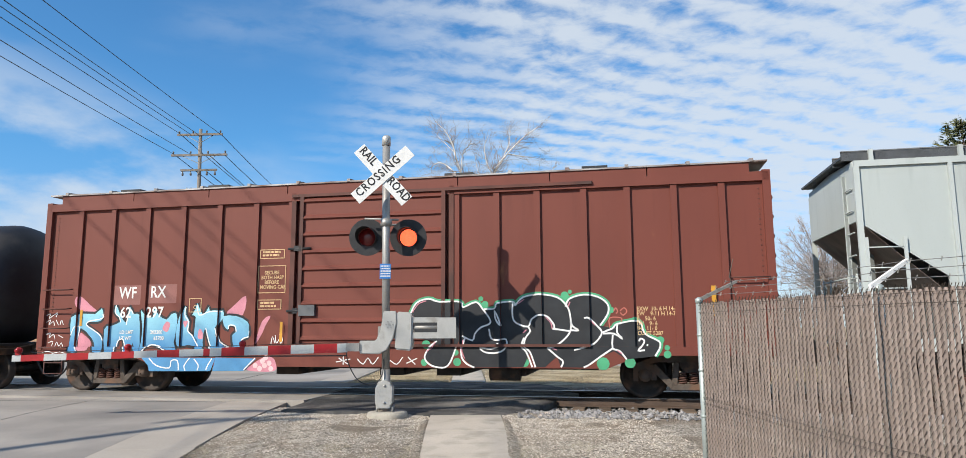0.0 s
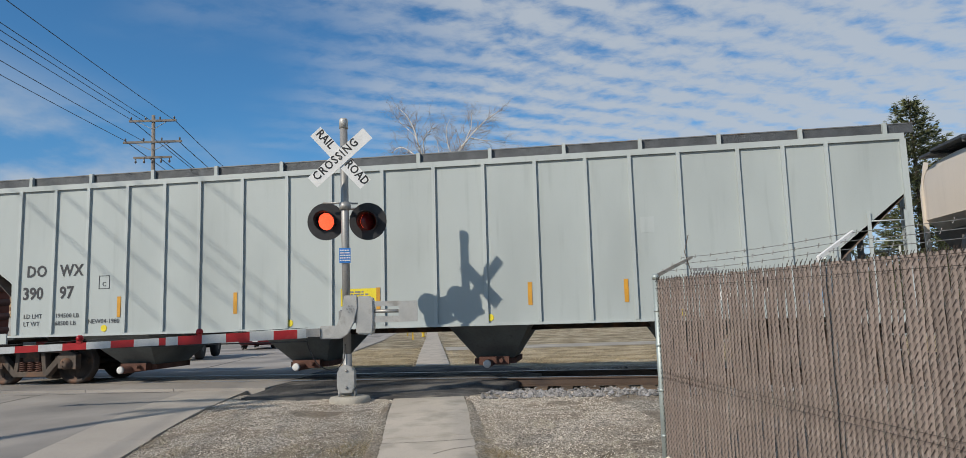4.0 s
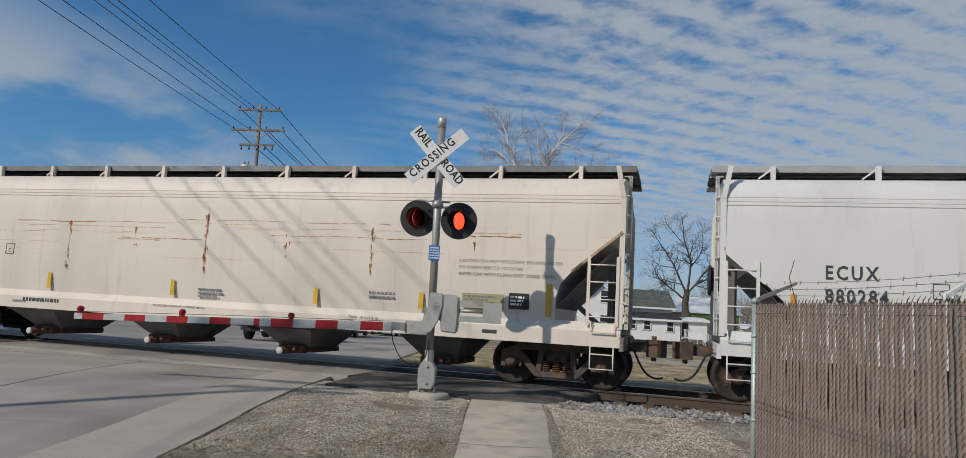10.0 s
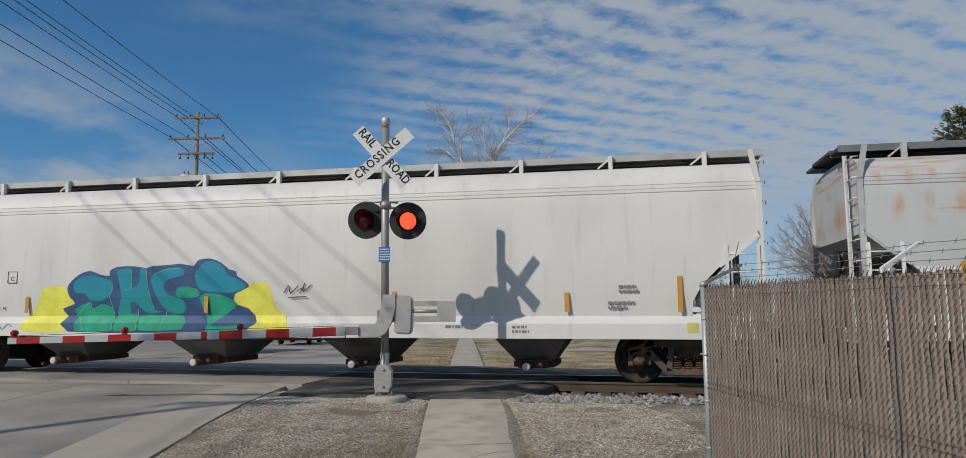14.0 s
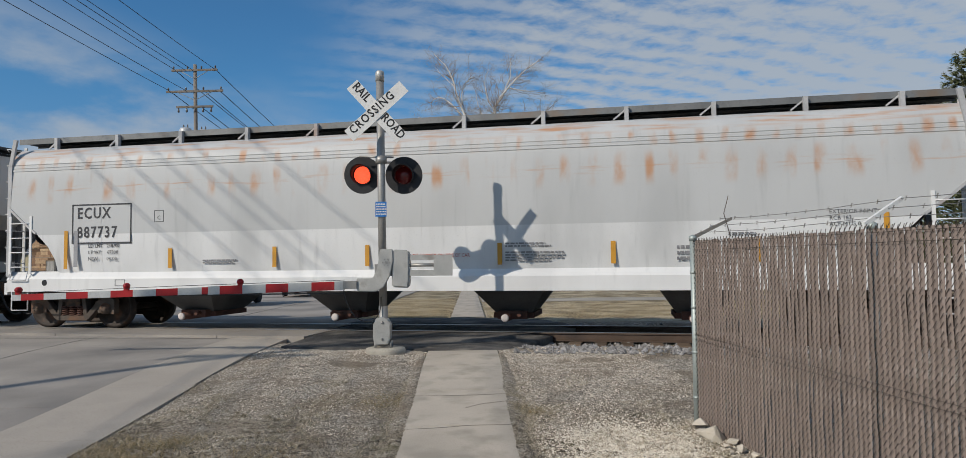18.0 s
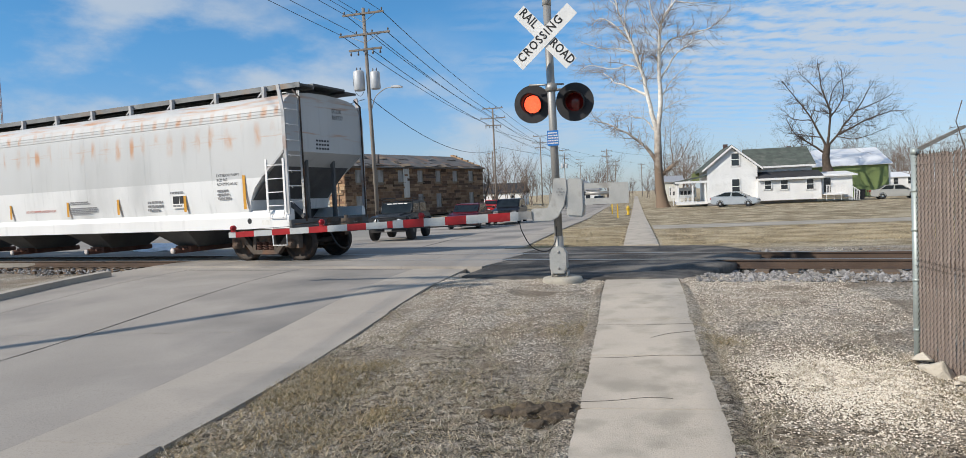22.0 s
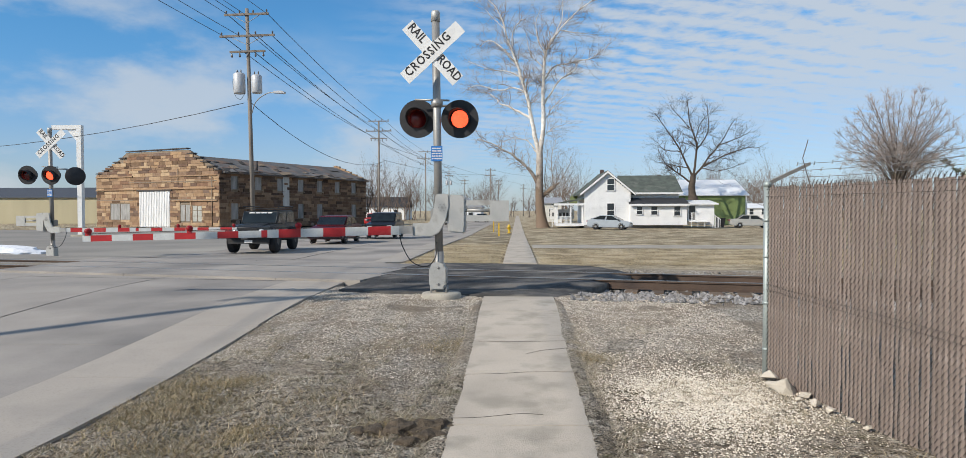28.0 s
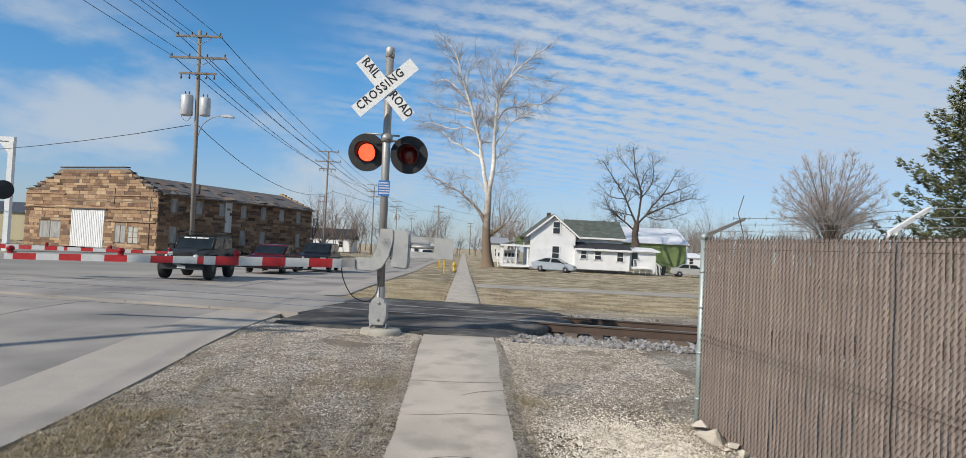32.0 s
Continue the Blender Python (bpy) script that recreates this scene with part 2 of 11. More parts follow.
def thing(name, label, category, m=None, group="", kind=""):
    ob = new(name)
    ob.empty_display_size = 0.2
    if m is not None:
        ob.matrix_basis = m
    return tagged(ob, label, category, group, kind)


def solid(name, bm, material, label, category, group="", kind="", m=None):
    ob = new(name, mesh_of(name, bm, material))
    if m is not None:
        ob.matrix_basis = m
    return tagged(ob, label, category, group, kind)


def wording(body, size, material, parent, m, name="lettering", space=1.0, wide=1.0, bold=0.0):
    cu = bpy.data.curves.new("writing", "FONT")
    cu.body, cu.size, cu.extrude, cu.space_character = body, size, 0.001, space
    cu.align_x, cu.align_y = "LEFT", "BOTTOM"
    cu.resolution_u, cu.offset = 2, bold
    tmp = bpy.data.objects.new("writing", cu)
    me = bpy.data.meshes.new_from_object(tmp)
    bpy.data.objects.remove(tmp)
    bpy.data.curves.remove(cu)
    if wide != 1.0:
        me.transform(Matrix.Diagonal((wide, 1, 1, 1)))
    me.materials.clear()
    me.materials.append(material)
    return part(name, me, material, parent, "", m)


def spline(pts, per=6, closed=True):
    """A smooth line through the points."""
    out, k = [], len(pts)
    for i in range(k if closed else k - 1):
        p = [Vector(pts[(i + j) % k] if closed else pts[min(max(i + j, 0), k - 1)]) for j in (-1, 0, 1, 2)]
        for s in range(per):
            t = s / per
            out.append(0.5 * ((2 * p[1]) + (p[2] - p[0]) * t + (2 * p[0] - 5 * p[1] + 4 * p[2] - p[3]) * t * t + (3 * p[1] - p[0] - 3 * p[2] + p[3]) * t ** 3))
    if not closed:
        out.append(Vector(pts[-1]))
    return out


# ---- the lie of the land ----
TRACK_ANGLE = -13.0
TU = Vector((math.cos(radians(TRACK_ANGLE)), math.sin(radians(TRACK_ANGLE)), 0))
TN = Vector((-TU.y, TU.x, 0))
FACE = Vector((0, 14.3, 0))
HALF = 1.6
RAIL_TOP = 0.33
MID = FACE + TN * HALF


def along(s, q, z=0.0):
    """A place s metres along the track (from its middle before the sidewalk) and q metres beyond its centre line."""
    p = MID + TU * s + TN * q
    return Vector((p.x, p.y, z))


def smooth(t):
    t = min(1, max(0, t))
    return t * t * (3 - 2 * t)


def land(x, y):
    """Height of the ground."""
    q = (Vector((x, y, 0)) - MID).dot(TN)
    if q < 0:
        return 0.27 * smooth((q + 10.5) / 7.0)
    return 0.27 - 0.24 * smooth((q - 2.2) / 4.5) - 0.36 * smooth((q - 5) / 45)


TRACK_TURN = pose(0, 0, 0, 0, 0, TRACK_ANGLE)

# ---- ground, road, sidewalk ----
def axis_lines(fine_lo, fine_hi, step, far):
    out, v, d = [], fine_lo, step
    low = []
    while v > -far:
        d *= 1.25
        v -= d
        low.append(v)
    out = low[::-1] + [fine_lo + i * step for i in range(int(round((fine_hi - fine_lo) / step)) + 1)]
    v, d = out[-1], step
    while v < far:
        d *= 1.25
        v += d
        out.append(v)
    return out


def sheet(xs, ys, height, soft=True):
    bm = bmesh.new()
    vs = [[bm.verts.new((x, y, height(x, y))) for x in xs] for y in ys]
    for r0, r1 in zip(vs, vs[1:]):
        for k in range(len(xs) - 1):
            bm.faces.new((r0[k], r0[k + 1], r1[k + 1], r1[k])).smooth = soft
    return bm


def in_bed(x, y):
    v = Vector((x, y, 0)) - MID
    return abs(v.dot(TN)), v.dot(TU)


def ground_height(x, y):
    z = land(x, y)
    q, s = in_bed(x, y)
    z += 0.03 * noise.noise((x * 0.9, y * 0.9, 3.0)) * (1 if abs(y) < 60 else 0) + 0.012 * noise.noise((x * 4, y * 4, 1.0)) * (1 if -8 < x < 8 and y < 30 else 0)
    if q < 2.6:
        z = z * smooth((q - 1.9) / 0.7) + 0.05 * (1 - smooth((q - 1.9) / 0.7))
    if -60 < x < -3.9:
        z -= 0.10
    if -0.45 < x < 0.65:
        z -= 0.05
    return z - 0.015


def ground_material():
    m = mat("ground_soil", (0.24, 0.21, 0.17), 0.95, vary=0.2, bump=0.6, fine=60, spec=0.15)
    nt = m.node_tree
    nt.nodes.clear()
    n = nt.nodes.new
    out, bsdf = n("ShaderNodeOutputMaterial"), n("ShaderNodeBsdfPrincipled")
    nt.links.new(bsdf.outputs[0], out.inputs[0])
    bsdf.inputs["Roughness"].default_value, bsdf.inputs["Specular IOR Level"].default_value = 0.95, 0.15
    co = n("ShaderNodeTexCoord")
    sep = n("ShaderNodeSeparateXYZ")
    nt.links.new(co.outputs["Object"], sep.inputs[0])

    def tex(sc, detail=4.0, off=0.0):
        mp = n("ShaderNodeMapping")
        mp.inputs["Location"].default_value = (off, off, off)
        nt.links.new(co.outputs["Object"], mp.inputs[0])
        t = n("ShaderNodeTexNoise")
        t.inputs["Scale"].default_value, t.inputs["Detail"].default_value = sc, detail
        nt.links.new(mp.outputs[0], t.inputs[0])
        return t.outputs["Fac"]

    def cells(sc):
        t = n("ShaderNodeTexVoronoi")
        t.inputs["Scale"].default_value = sc
        nt.links.new(co.outputs["Object"], t.inputs[0])
        return t

    def span(v, a, b, lo=0.0, hi=1.0):
        r = n("ShaderNodeMapRange")
        nt.links.new(v, r.inputs[0])
        for k, x in zip((1, 2, 3, 4), (a, b, lo, hi)):
            r.inputs[k].default_value = x
        return r.outputs[0]

    def calc(op, a, b):
        x = n("ShaderNodeMath")
        x.operation = op
        x.use_clamp = True
        for k, v in enumerate((a, b)):
            if isinstance(v, float):
                x.inputs[k].default_value = v
            else:
                nt.links.new(v, x.inputs[k])
        return x.outputs[0]

    def mixer(a, b, fac):
        x = n("ShaderNodeMix")
        x.data_type = "RGBA"
        for k, v in ((6, a), (7, b)):
            if isinstance(v, tuple):
                x.inputs[k].default_value = (*v, 1)
            else:
                nt.links.new(v, x.inputs[k])
        nt.links.new(fac, x.inputs["Factor"])
        return x.outputs[2]

    # crushed stone: each cell its own grey
    stone = cells(38.0)
    hue = n("ShaderNodeSeparateColor")
    nt.links.new(stone.outputs["Color"], hue.inputs[0])
    gravel = mixer((0.27, 0.23, 0.18), (0.80, 0.715, 0.60), span(hue.outputs[0], 0.0, 1.0))
    gravel = mixer(gravel, (0.05, 0.043, 0.036), span(stone.outputs["Distance"], 0.38, 0.78, 0.0, 0.7))
    gravel = mixer(gravel, (0.25, 0.195, 0.14), span(tex(1.1, 5.0), 0.42, 0.62, 0.0, 0.75))
    # worn grass with soil
    grass = mixer((0.13, 0.107, 0.078), (0.56, 0.48, 0.375), span(tex(70.0, 3.0), 0.32, 0.68))
    grass = mixer(grass, (0.25, 0.20, 0.14), span(tex(1.4, 5.0, 4.0), 0.4, 0.65, 0.0, 0.7))
    grass = mixer(grass, (0.115, 0.105, 0.06), span(tex(2.2, 4.0, 9.0), 0.56, 0.72, 0.0, 0.55))
    grass = mixer(grass, (0.045, 0.036, 0.026), span(tex(34.0, 5.0, 7.0), 0.55, 0.67, 0.0, 0.65))
    grass = mixer(grass, (0.50, 0.44, 0.35), span(tex(48.0, 5.0, 3.0), 0.60, 0.70, 0.0, 0.8))
    grass = mixer(grass, (0.05, 0.040, 0.029), span(tex(13.0, 7.0, 17.0), 0.50, 0.60, 0.0, 0.72))
    grass = mixer(grass, (0.60, 0.535, 0.435), span(tex(10.0, 8.0, 23.0), 0.55, 0.64, 0.0, 0.65))
    grass = mixer(grass, (0.15, 0.135, 0.06), span(tex(3.1, 6.0, 31.0), 0.58, 0.68, 0.0, 0.5))
    # far field: straw
    field = mixer((0.27, 0.21, 0.13), (0.62, 0.52, 0.36), span(tex(0.9, 9.0, 2.0), 0.40, 0.60))
    field = mixer(field, (0.15, 0.12, 0.075), span(tex(14.0, 5.0), 0.48, 0.66, 0.0, 0.75))
    near = calc("ADD", span(sep.outputs[1], 6.6, 9.6), span(tex(1.3, 5.0, 6.0), 0.62, 0.40, -0.35, 0.35))
    both = mixer(grass, gravel, near)
    # pale stone spread beside the fence foot
    pale = calc("MULTIPLY", calc("MULTIPLY", span(sep.outputs[0], 0.95, 1.5), span(tex(2.6, 5.0, 12.0), 0.42, 0.60)), calc("MULTIPLY", span(sep.outputs[1], 5.9, 6.6), span(sep.outputs[1], 8.2, 7.4)))
    both = mixer(both, mixer((0.32, 0.27, 0.205), (0.60, 0.53, 0.43), span(hue.outputs[1], 0.0, 1.0)), pale)
    far = span(sep.outputs[1], 17.5, 19.5)
    col = mixer(both, field, far)
    nt.links.new(col, bsdf.inputs["Base Color"])
    b = n("ShaderNodeBump")
    b.inputs["Strength"].default_value, b.inputs["Distance"].default_value = 1.0, 0.04
    nt.links.new(calc("ADD", span(stone.outputs["Distance"], 0.7, 0.0, 0.0, 0.5), span(tex(45.0, 4.0), 0.3, 0.7, 0.0, 0.5)), b.inputs["Height"])
    nt.links.new(b.outputs[0], bsdf.inputs["Normal"])
    return m


solid("ground", sheet(axis_lines(-4, 6, 0.2, 2500), axis_lines(2, 24, 0.2, 2500), ground_height), ground_material(),
      "dry winter ground of gravel, worn straw grass and soil", "ground", kind="structure")

CONCRETE = mat("road_concrete", (0.345, 0.312, 0.274), 0.85, vary=0.2, scale=0.3, fine=55, bump=0.2, stain=(0.19, 0.177, 0.163), stain_amount=0.6, stain_scale=0.28, spec=0.25)
GUTTER = mat("gutter_concrete", (0.40, 0.355, 0.302), 0.85, vary=0.16, scale=0.5, fine=60, bump=0.15, stain=(0.25, 0.228, 0.20), stain_amount=0.5, stain_scale=0.5, spec=0.25)
WALKWAY = mat("sidewalk_concrete", (0.485, 0.425, 0.35), 0.88, vary=0.12, scale=1.2, fine=70, bump=0.2, stain=(0.33, 0.295, 0.24), stain_amount=0.55, stain_scale=2.3, spec=0.2)
ASPHALT = mat("crossing_asphalt", (0.07, 0.066, 0.062), 0.9, vary=0.5, scale=1.8, fine=70, bump=0.9, stain=(0.20, 0.18, 0.155), stain_amount=0.6, stain_scale=1.6, spec=0.3)
APRON = mat("apron_paving", (0.27, 0.25, 0.22), 0.9, vary=0.15, scale=0.2, fine=15, bump=0.1, stain=(0.37, 0.34, 0.29), stain_amount=0.5, stain_scale=0.12, spec=0.2)


def strip(x0, x1, y0, y1, lift, nx=2, step=0.5, depth=0.25):
    """A slab that follows the land, with sides."""
    k = max(1, int((y1 - y0) / step))
    xs = [x0 + (x1 - x0) * i / nx for i in range(nx + 1)]
    ys = [y0 + (y1 - y0) * i / k for i in range(k + 1)]
    bm = sheet(xs, ys, lambda x, y: land(x, y) + lift, False)
    r = bmesh.ops.extrude_face_region(bm, geom=bm.edges[:] + bm.faces[:])
    bmesh.ops.translate(bm, vec=(0, 0, -depth), verts=[g for g in r["geom"] if isinstance(g, bmesh.types.BMVert)])
    bmesh.ops.recalc_face_normals(bm, faces=bm.faces)
    return bm


road = thing("road", "wide grey concrete road with worn lanes and joints", "road", kind="structure")
LANES = [(-4.55, -7.45), (-7.46, -10.6), (-10.61, -12.6)]
for x1, x0 in LANES:
    y = -14.0
    while y < 400:
        ln = 4.6 if y < 60 else 80
        part("slab", strip(x0, x1 - 0.012, y, min(400, y + ln - 0.012), 0.008 if y < 60 else 0.0, 3, 0.6 if y < 60 else 20), CONCRETE, road)
        y += ln
gutter = thing("kerb_gutter", "pale concrete gutter strip along the road edge", "kerb", kind="structure")
for k in range(12):
    y = -14 + k * 2.4
    if y < 14.9:
        part("gutter_slab", strip(-4.560, -3.36 - 0.03 * (k % 3 == 1), y, min(14.95, y + 2.394), 0.008, 2, 0.6), GUTTER, gutter)
part("gutter_slab", strip(-4.538, -3.55, 19.2, 60, 0.02, 2, 1.0), GUTTER, gutter)
part("gutter_slab", strip(-4.538, -3.7, 60.01, 400, 0.0, 1, 40), GUTTER, gutter)
solid("apron", strip(-62, -12.62, 19.5, 73, 0.0, 10, 3.0), APRON, "broad worn paved yard in front of the stone warehouse", "yard", kind="structure")
lk = thing("kerb_left", "raised concrete kerb beside ballast", "kerb", kind="structure")
for k in range(5):
    part("kerbstone", strip(-12.18, -11.9, 6.0 + k * 1.75, 6.0 + k * 1.75 + 1.74, 0.13, 1, 0.6), GUTTER, lk)

sidewalk = thing("sidewalk", "narrow pale concrete sidewalk with joints and a crack", "sidewalk", kind="structure")
for k, (y0, y1) in enumerate([(12.32 - 1.52 * i - 1.505, 12.32 - 1.52 * i) for i in range(12)]):
    part("sidewalk_slab", strip(-0.46, 0.68, y0, y1, 0.012, 2, 0.4), WALKWAY, sidewalk)
for i in range(20):
    part("sidewalk_slab", strip(-0.36, 0.70, 22.8 + 3.0 * i, 22.8 + 3.0 * i + 2.98, 0.015, 1, 1.0), WALKWAY, sidewalk)
part("sidewalk_slab", strip(-0.36, 0.70, 82.8, 260, 0.01, 1, 20.0), WALKWAY, sidewalk)
crack = spline([Vector(p) for p in ((0.17, 8.43), (0.27, 8.52), (0.38, 8.60), (0.5, 8.64), (0.68, 8.70))], 4, False)
cross = [spline([Vector(p) for p in pts], 4, False) for pts in (((-0.46, 6.40), (-0.2, 6.43), (0.1, 6.52), (0.3, 6.50)), ((-0.46, 7.68), (-0.1, 7.70), (0.25, 7.76), (0.68, 7.74)), ((-0.46, 9.04), (0.1, 9.00), (0.68, 9.03)))]
for line, w in [(crack, 0.0065)] + [(c, 0.005) for c in cross]:
    bm = bmesh.new()
    for a, b in zip(line, line[1:]):
        bm.faces.new([bm.verts.new((p.x, p.y + o, land(p.x, p.y) + 0.0145)) for p, o in ((a, -w), (b, -w), (b, w), (a, w))])
    part("crack", bm, mat("crack_dark", (0.05, 0.045, 0.04), 0.95), sidewalk)
far_path = solid("dirt_path", sheet([0.8 + i * 2.5 for i in range(30)], [32.6, 33.8, 35.2, 36.6], lambda x, y: land(x, y) + 0.004 + 0.012 * (33 < y < 36)),
                 mat("dirt_path", (0.37, 0.335, 0.28), 0.95, vary=0.2, scale=0.6, fine=12, spec=0.1), "pale bare gravel path through the grass", "path", kind="structure", m=pose(0, 0, 0, 0, 0, 0))

SEAL = mat("joint_seal", (0.045, 0.043, 0.04), 0.9, vary=0.2)
for pts, w in (((-10.6, 15.6), (-8.6, 15.25), (-6.4, 15.0), (-4.6, 14.75)), 0.022), (((-12.5, 19.6), (-9.5, 19.2), (-6.8, 18.9), (-4.6, 18.7)), 0.02), (((-9.0, 22.8), (-6.9, 22.2), (-4.8, 21.9)), 0.018), (((-7.46, -2), (-7.43, 8), (-7.47, 14.8)), 0.012), (((-7.4, 19.4), (-7.5, 27), (-7.42, 40)), 0.02):
    line = spline([Vector((*p, 0)) for p in pts], 6, False)
    bm = bmesh.new()
    for k, (a, b) in enumerate(zip(line, line[1:])):
        d = (b - a).normalized()
        q = Vector((-d.y, d.x, 0)) * w * (0.8 + 0.4 * noise.noise((a.x * 3, a.y * 3, 1)))
        bm.faces.new([bm.verts.new((p.x, p.y, land(p.x, p.y) + 0.0105)) for p in (a - q, b - q, b + q, a + q)])
    part("joint_seal", bm, SEAL, road)
for edge, inward, seed in ((0.70, -1, 4), (-0.48, 1, 9)):
    bm = bmesh.new()
    rows_ = []
    for k in range(110):
        y = 3.6 + k * 0.075
        grown = (0.03 + 0.10 * max(0, noise.noise((y * 0.9, seed, 2))) + 0.035 * abs(noise.noise((y * 7, seed, 5)))) * smooth((11.5 - y) / 3.0)
        z = land(edge, y)
        rows_.append([bm.verts.new((edge - inward * 0.15, y, z - 0.03)), bm.verts.new((edge - inward * 0.05, y, z + 0.016 + 0.01 * noise.noise((y * 6, seed, 3)))), bm.verts.new((edge + inward * 0.012, y, z + 0.020 + 0.010 * noise.noise((y * 9, seed, 1)))),
                      bm.verts.new((edge + inward * (0.02 + grown), y, z + 0.0125))])
    for p, q in zip(rows_, rows_[1:]):
        for j in (0, 1, 2):
            f = bm.faces.new((p[j], p[j + 1], q[j + 1], q[j]) if inward < 0 else (p[j], q[j], q[j + 1], p[j + 1]))
            f.smooth = True
    bmesh.ops.recalc_face_normals(bm, faces=bm.faces)
    part("edge_soil", bm, MATS["ground_soil"], sidewalk)

# ---- track ----
STEEL = mat("rail_steel", (0.10, 0.068, 0.05), 0.7, 0.3, vary=0.25, scale=2, fine=50, stain=(0.06, 0.045, 0.04), stain_amount=0.5, bump=0.1)
RAILHEAD = mat("rail_head", (0.35, 0.33, 0.31), 0.3, 0.9, vary=0.2, scale=1.0, fine=30)
TIE = mat("tie_wood", (0.14, 0.10, 0.07), 0.9, vary=0.3, scale=5, fine=40, bump=0.5, rand=0.35)
track = thing("railway_track", "single railway track with brown rails on wooden ties", "railway track", kind="structure", m=Matrix.Translation(MID) @ TRACK_TURN)
for side in (-0.7525, 0.7525):
    bm = bmesh.new()
    zt = RAIL_TOP
    prism(bm, [(side - 0.07, zt - 0.175), (side + 0.07, zt - 0.175), (side + 0.07, zt - 0.155), (side + 0.012, zt - 0.13), (side + 0.012, zt - 0.045), (side + 0.036, zt - 0.035),
               (side + 0.036, zt - 0.008), (side - 0.036, zt - 0.008), (side - 0.036, zt - 0.035), (side - 0.012, zt - 0.045), (side - 0.012, zt - 0.13), (side - 0.07, zt - 0.155)], -160, 160, "x")
    r = part("rail", bm, STEEL, track)
    part("rail_head", box(bmesh.new(), -160, 160, side - 0.034, side + 0.034, zt - 0.008, zt), RAILHEAD, r, "shiny worn running surface")


def crossing():
    """Asphalt round the rails where the sidewalk and road cross, in three bands that leave grooves for the wheels."""
    c = thing("crossing_surface", "black patched asphalt crossing round the rails", "crossing", kind="structure", m=Matrix.Translation(MID) @ TRACK_TURN)
    for q0, q1, right0, right1, zz in ((-3.45, -0.80, 1.2, 1.75, 0.0), (-0.68, 0.68, 1.8, 2.1, 0.0), (0.80, 6.0, 2.2, 0.6, 0.0)):
        n1, n2 = 24, 12
        bm = bmesh.new()
        vs = []
        for i in range(n2 + 1):
            q = q0 + (q1 - q0) * i / n2
            sr = right0 + (right1 - right0) * i / n2
            sl = -3.2 - q * 0.131
            row = []
            for k in range(n1 + 1):
                s = sl + (sr - sl) * k / n1
                p = MID + TU * s + TN * q
                edge = min(1, (sr - s) / 0.5)
                z = RAIL_TOP - 0.012 if abs(q) < 1.3 else (RAIL_TOP - 0.012) + (land(p.x, p.y) + 0.02 - RAIL_TOP + 0.012) * smooth((abs(q) - 1.3) / 1.7)
                z += 0.012 * noise.noise((s * 1.5, q * 1.5, 0)) - 0.10 * (1 - smooth(edge)) * (0.4 + 0.6 * abs(noise.noise((s, q * 2, 5))))
                row.append(bm.verts.new((s + (0.08 * noise.noise((q * 3, 1, 1)) if k == n1 else 0), q, z)))
            vs.append(row)
        for a, b in zip(vs, vs[1:]):
            for k in range(n1):
                bm.faces.new((a[k], a[k + 1], b[k + 1], b[k])).smooth = True
        bmesh.ops.recalc_face_normals(bm, faces=bm.faces)
        r = bmesh.ops.extrude_face_region(bm, geom=bm.edges[:] + bm.faces[:])
        bmesh.ops.translate(bm, vec=(0, 0, -0.2), verts=[g for g in r["geom"] if isinstance(g, bmesh.types.BMVert)])
        part("asphalt_band", bm, ASPHALT, c)
    # concrete crossing panels across the road
    for q0, q1 in ((-2.1, -0.80), (-0.68, 0.68), (0.80, 2.1)):
        for k in range(5):
            s1 = -3.25 - q0 * 0.131 - k * 1.9
            bm = box(bmesh.new(), s1 - 1.89, s1, q0, q1, 0.1, RAIL_TOP - 0.004)
            part("crossing_panel", bm, CONCRETE, c)


crossing()

# ties and ballast where the track is open
tie_bm = bevelled(box(bmesh.new(), -0.115, 0.115, -1.28, 1.28, -0.02, 0.152), 0.012, 1)
tie_mesh = mesh_of("tie", tie_bm, TIE)
rnd = random.Random(6)
for k in range(80):
    s_ = 2.2 + k * 0.51
    part("tie", tie_mesh, None, track, "", pose(s_ + rnd.uniform(-0.03, 0.03), rnd.uniform(-0.06, 0.06), 0, 0, 0, rnd.uniform(-1.5, 1.5)))
for k in range(40):
    s_ = -12.6 - k * 0.51
    part("tie", tie_mesh, None, track, "", pose(s_, rnd.uniform(-0.06, 0.06), 0, 0, 0, rnd.uniform(-1.5, 1.5)))


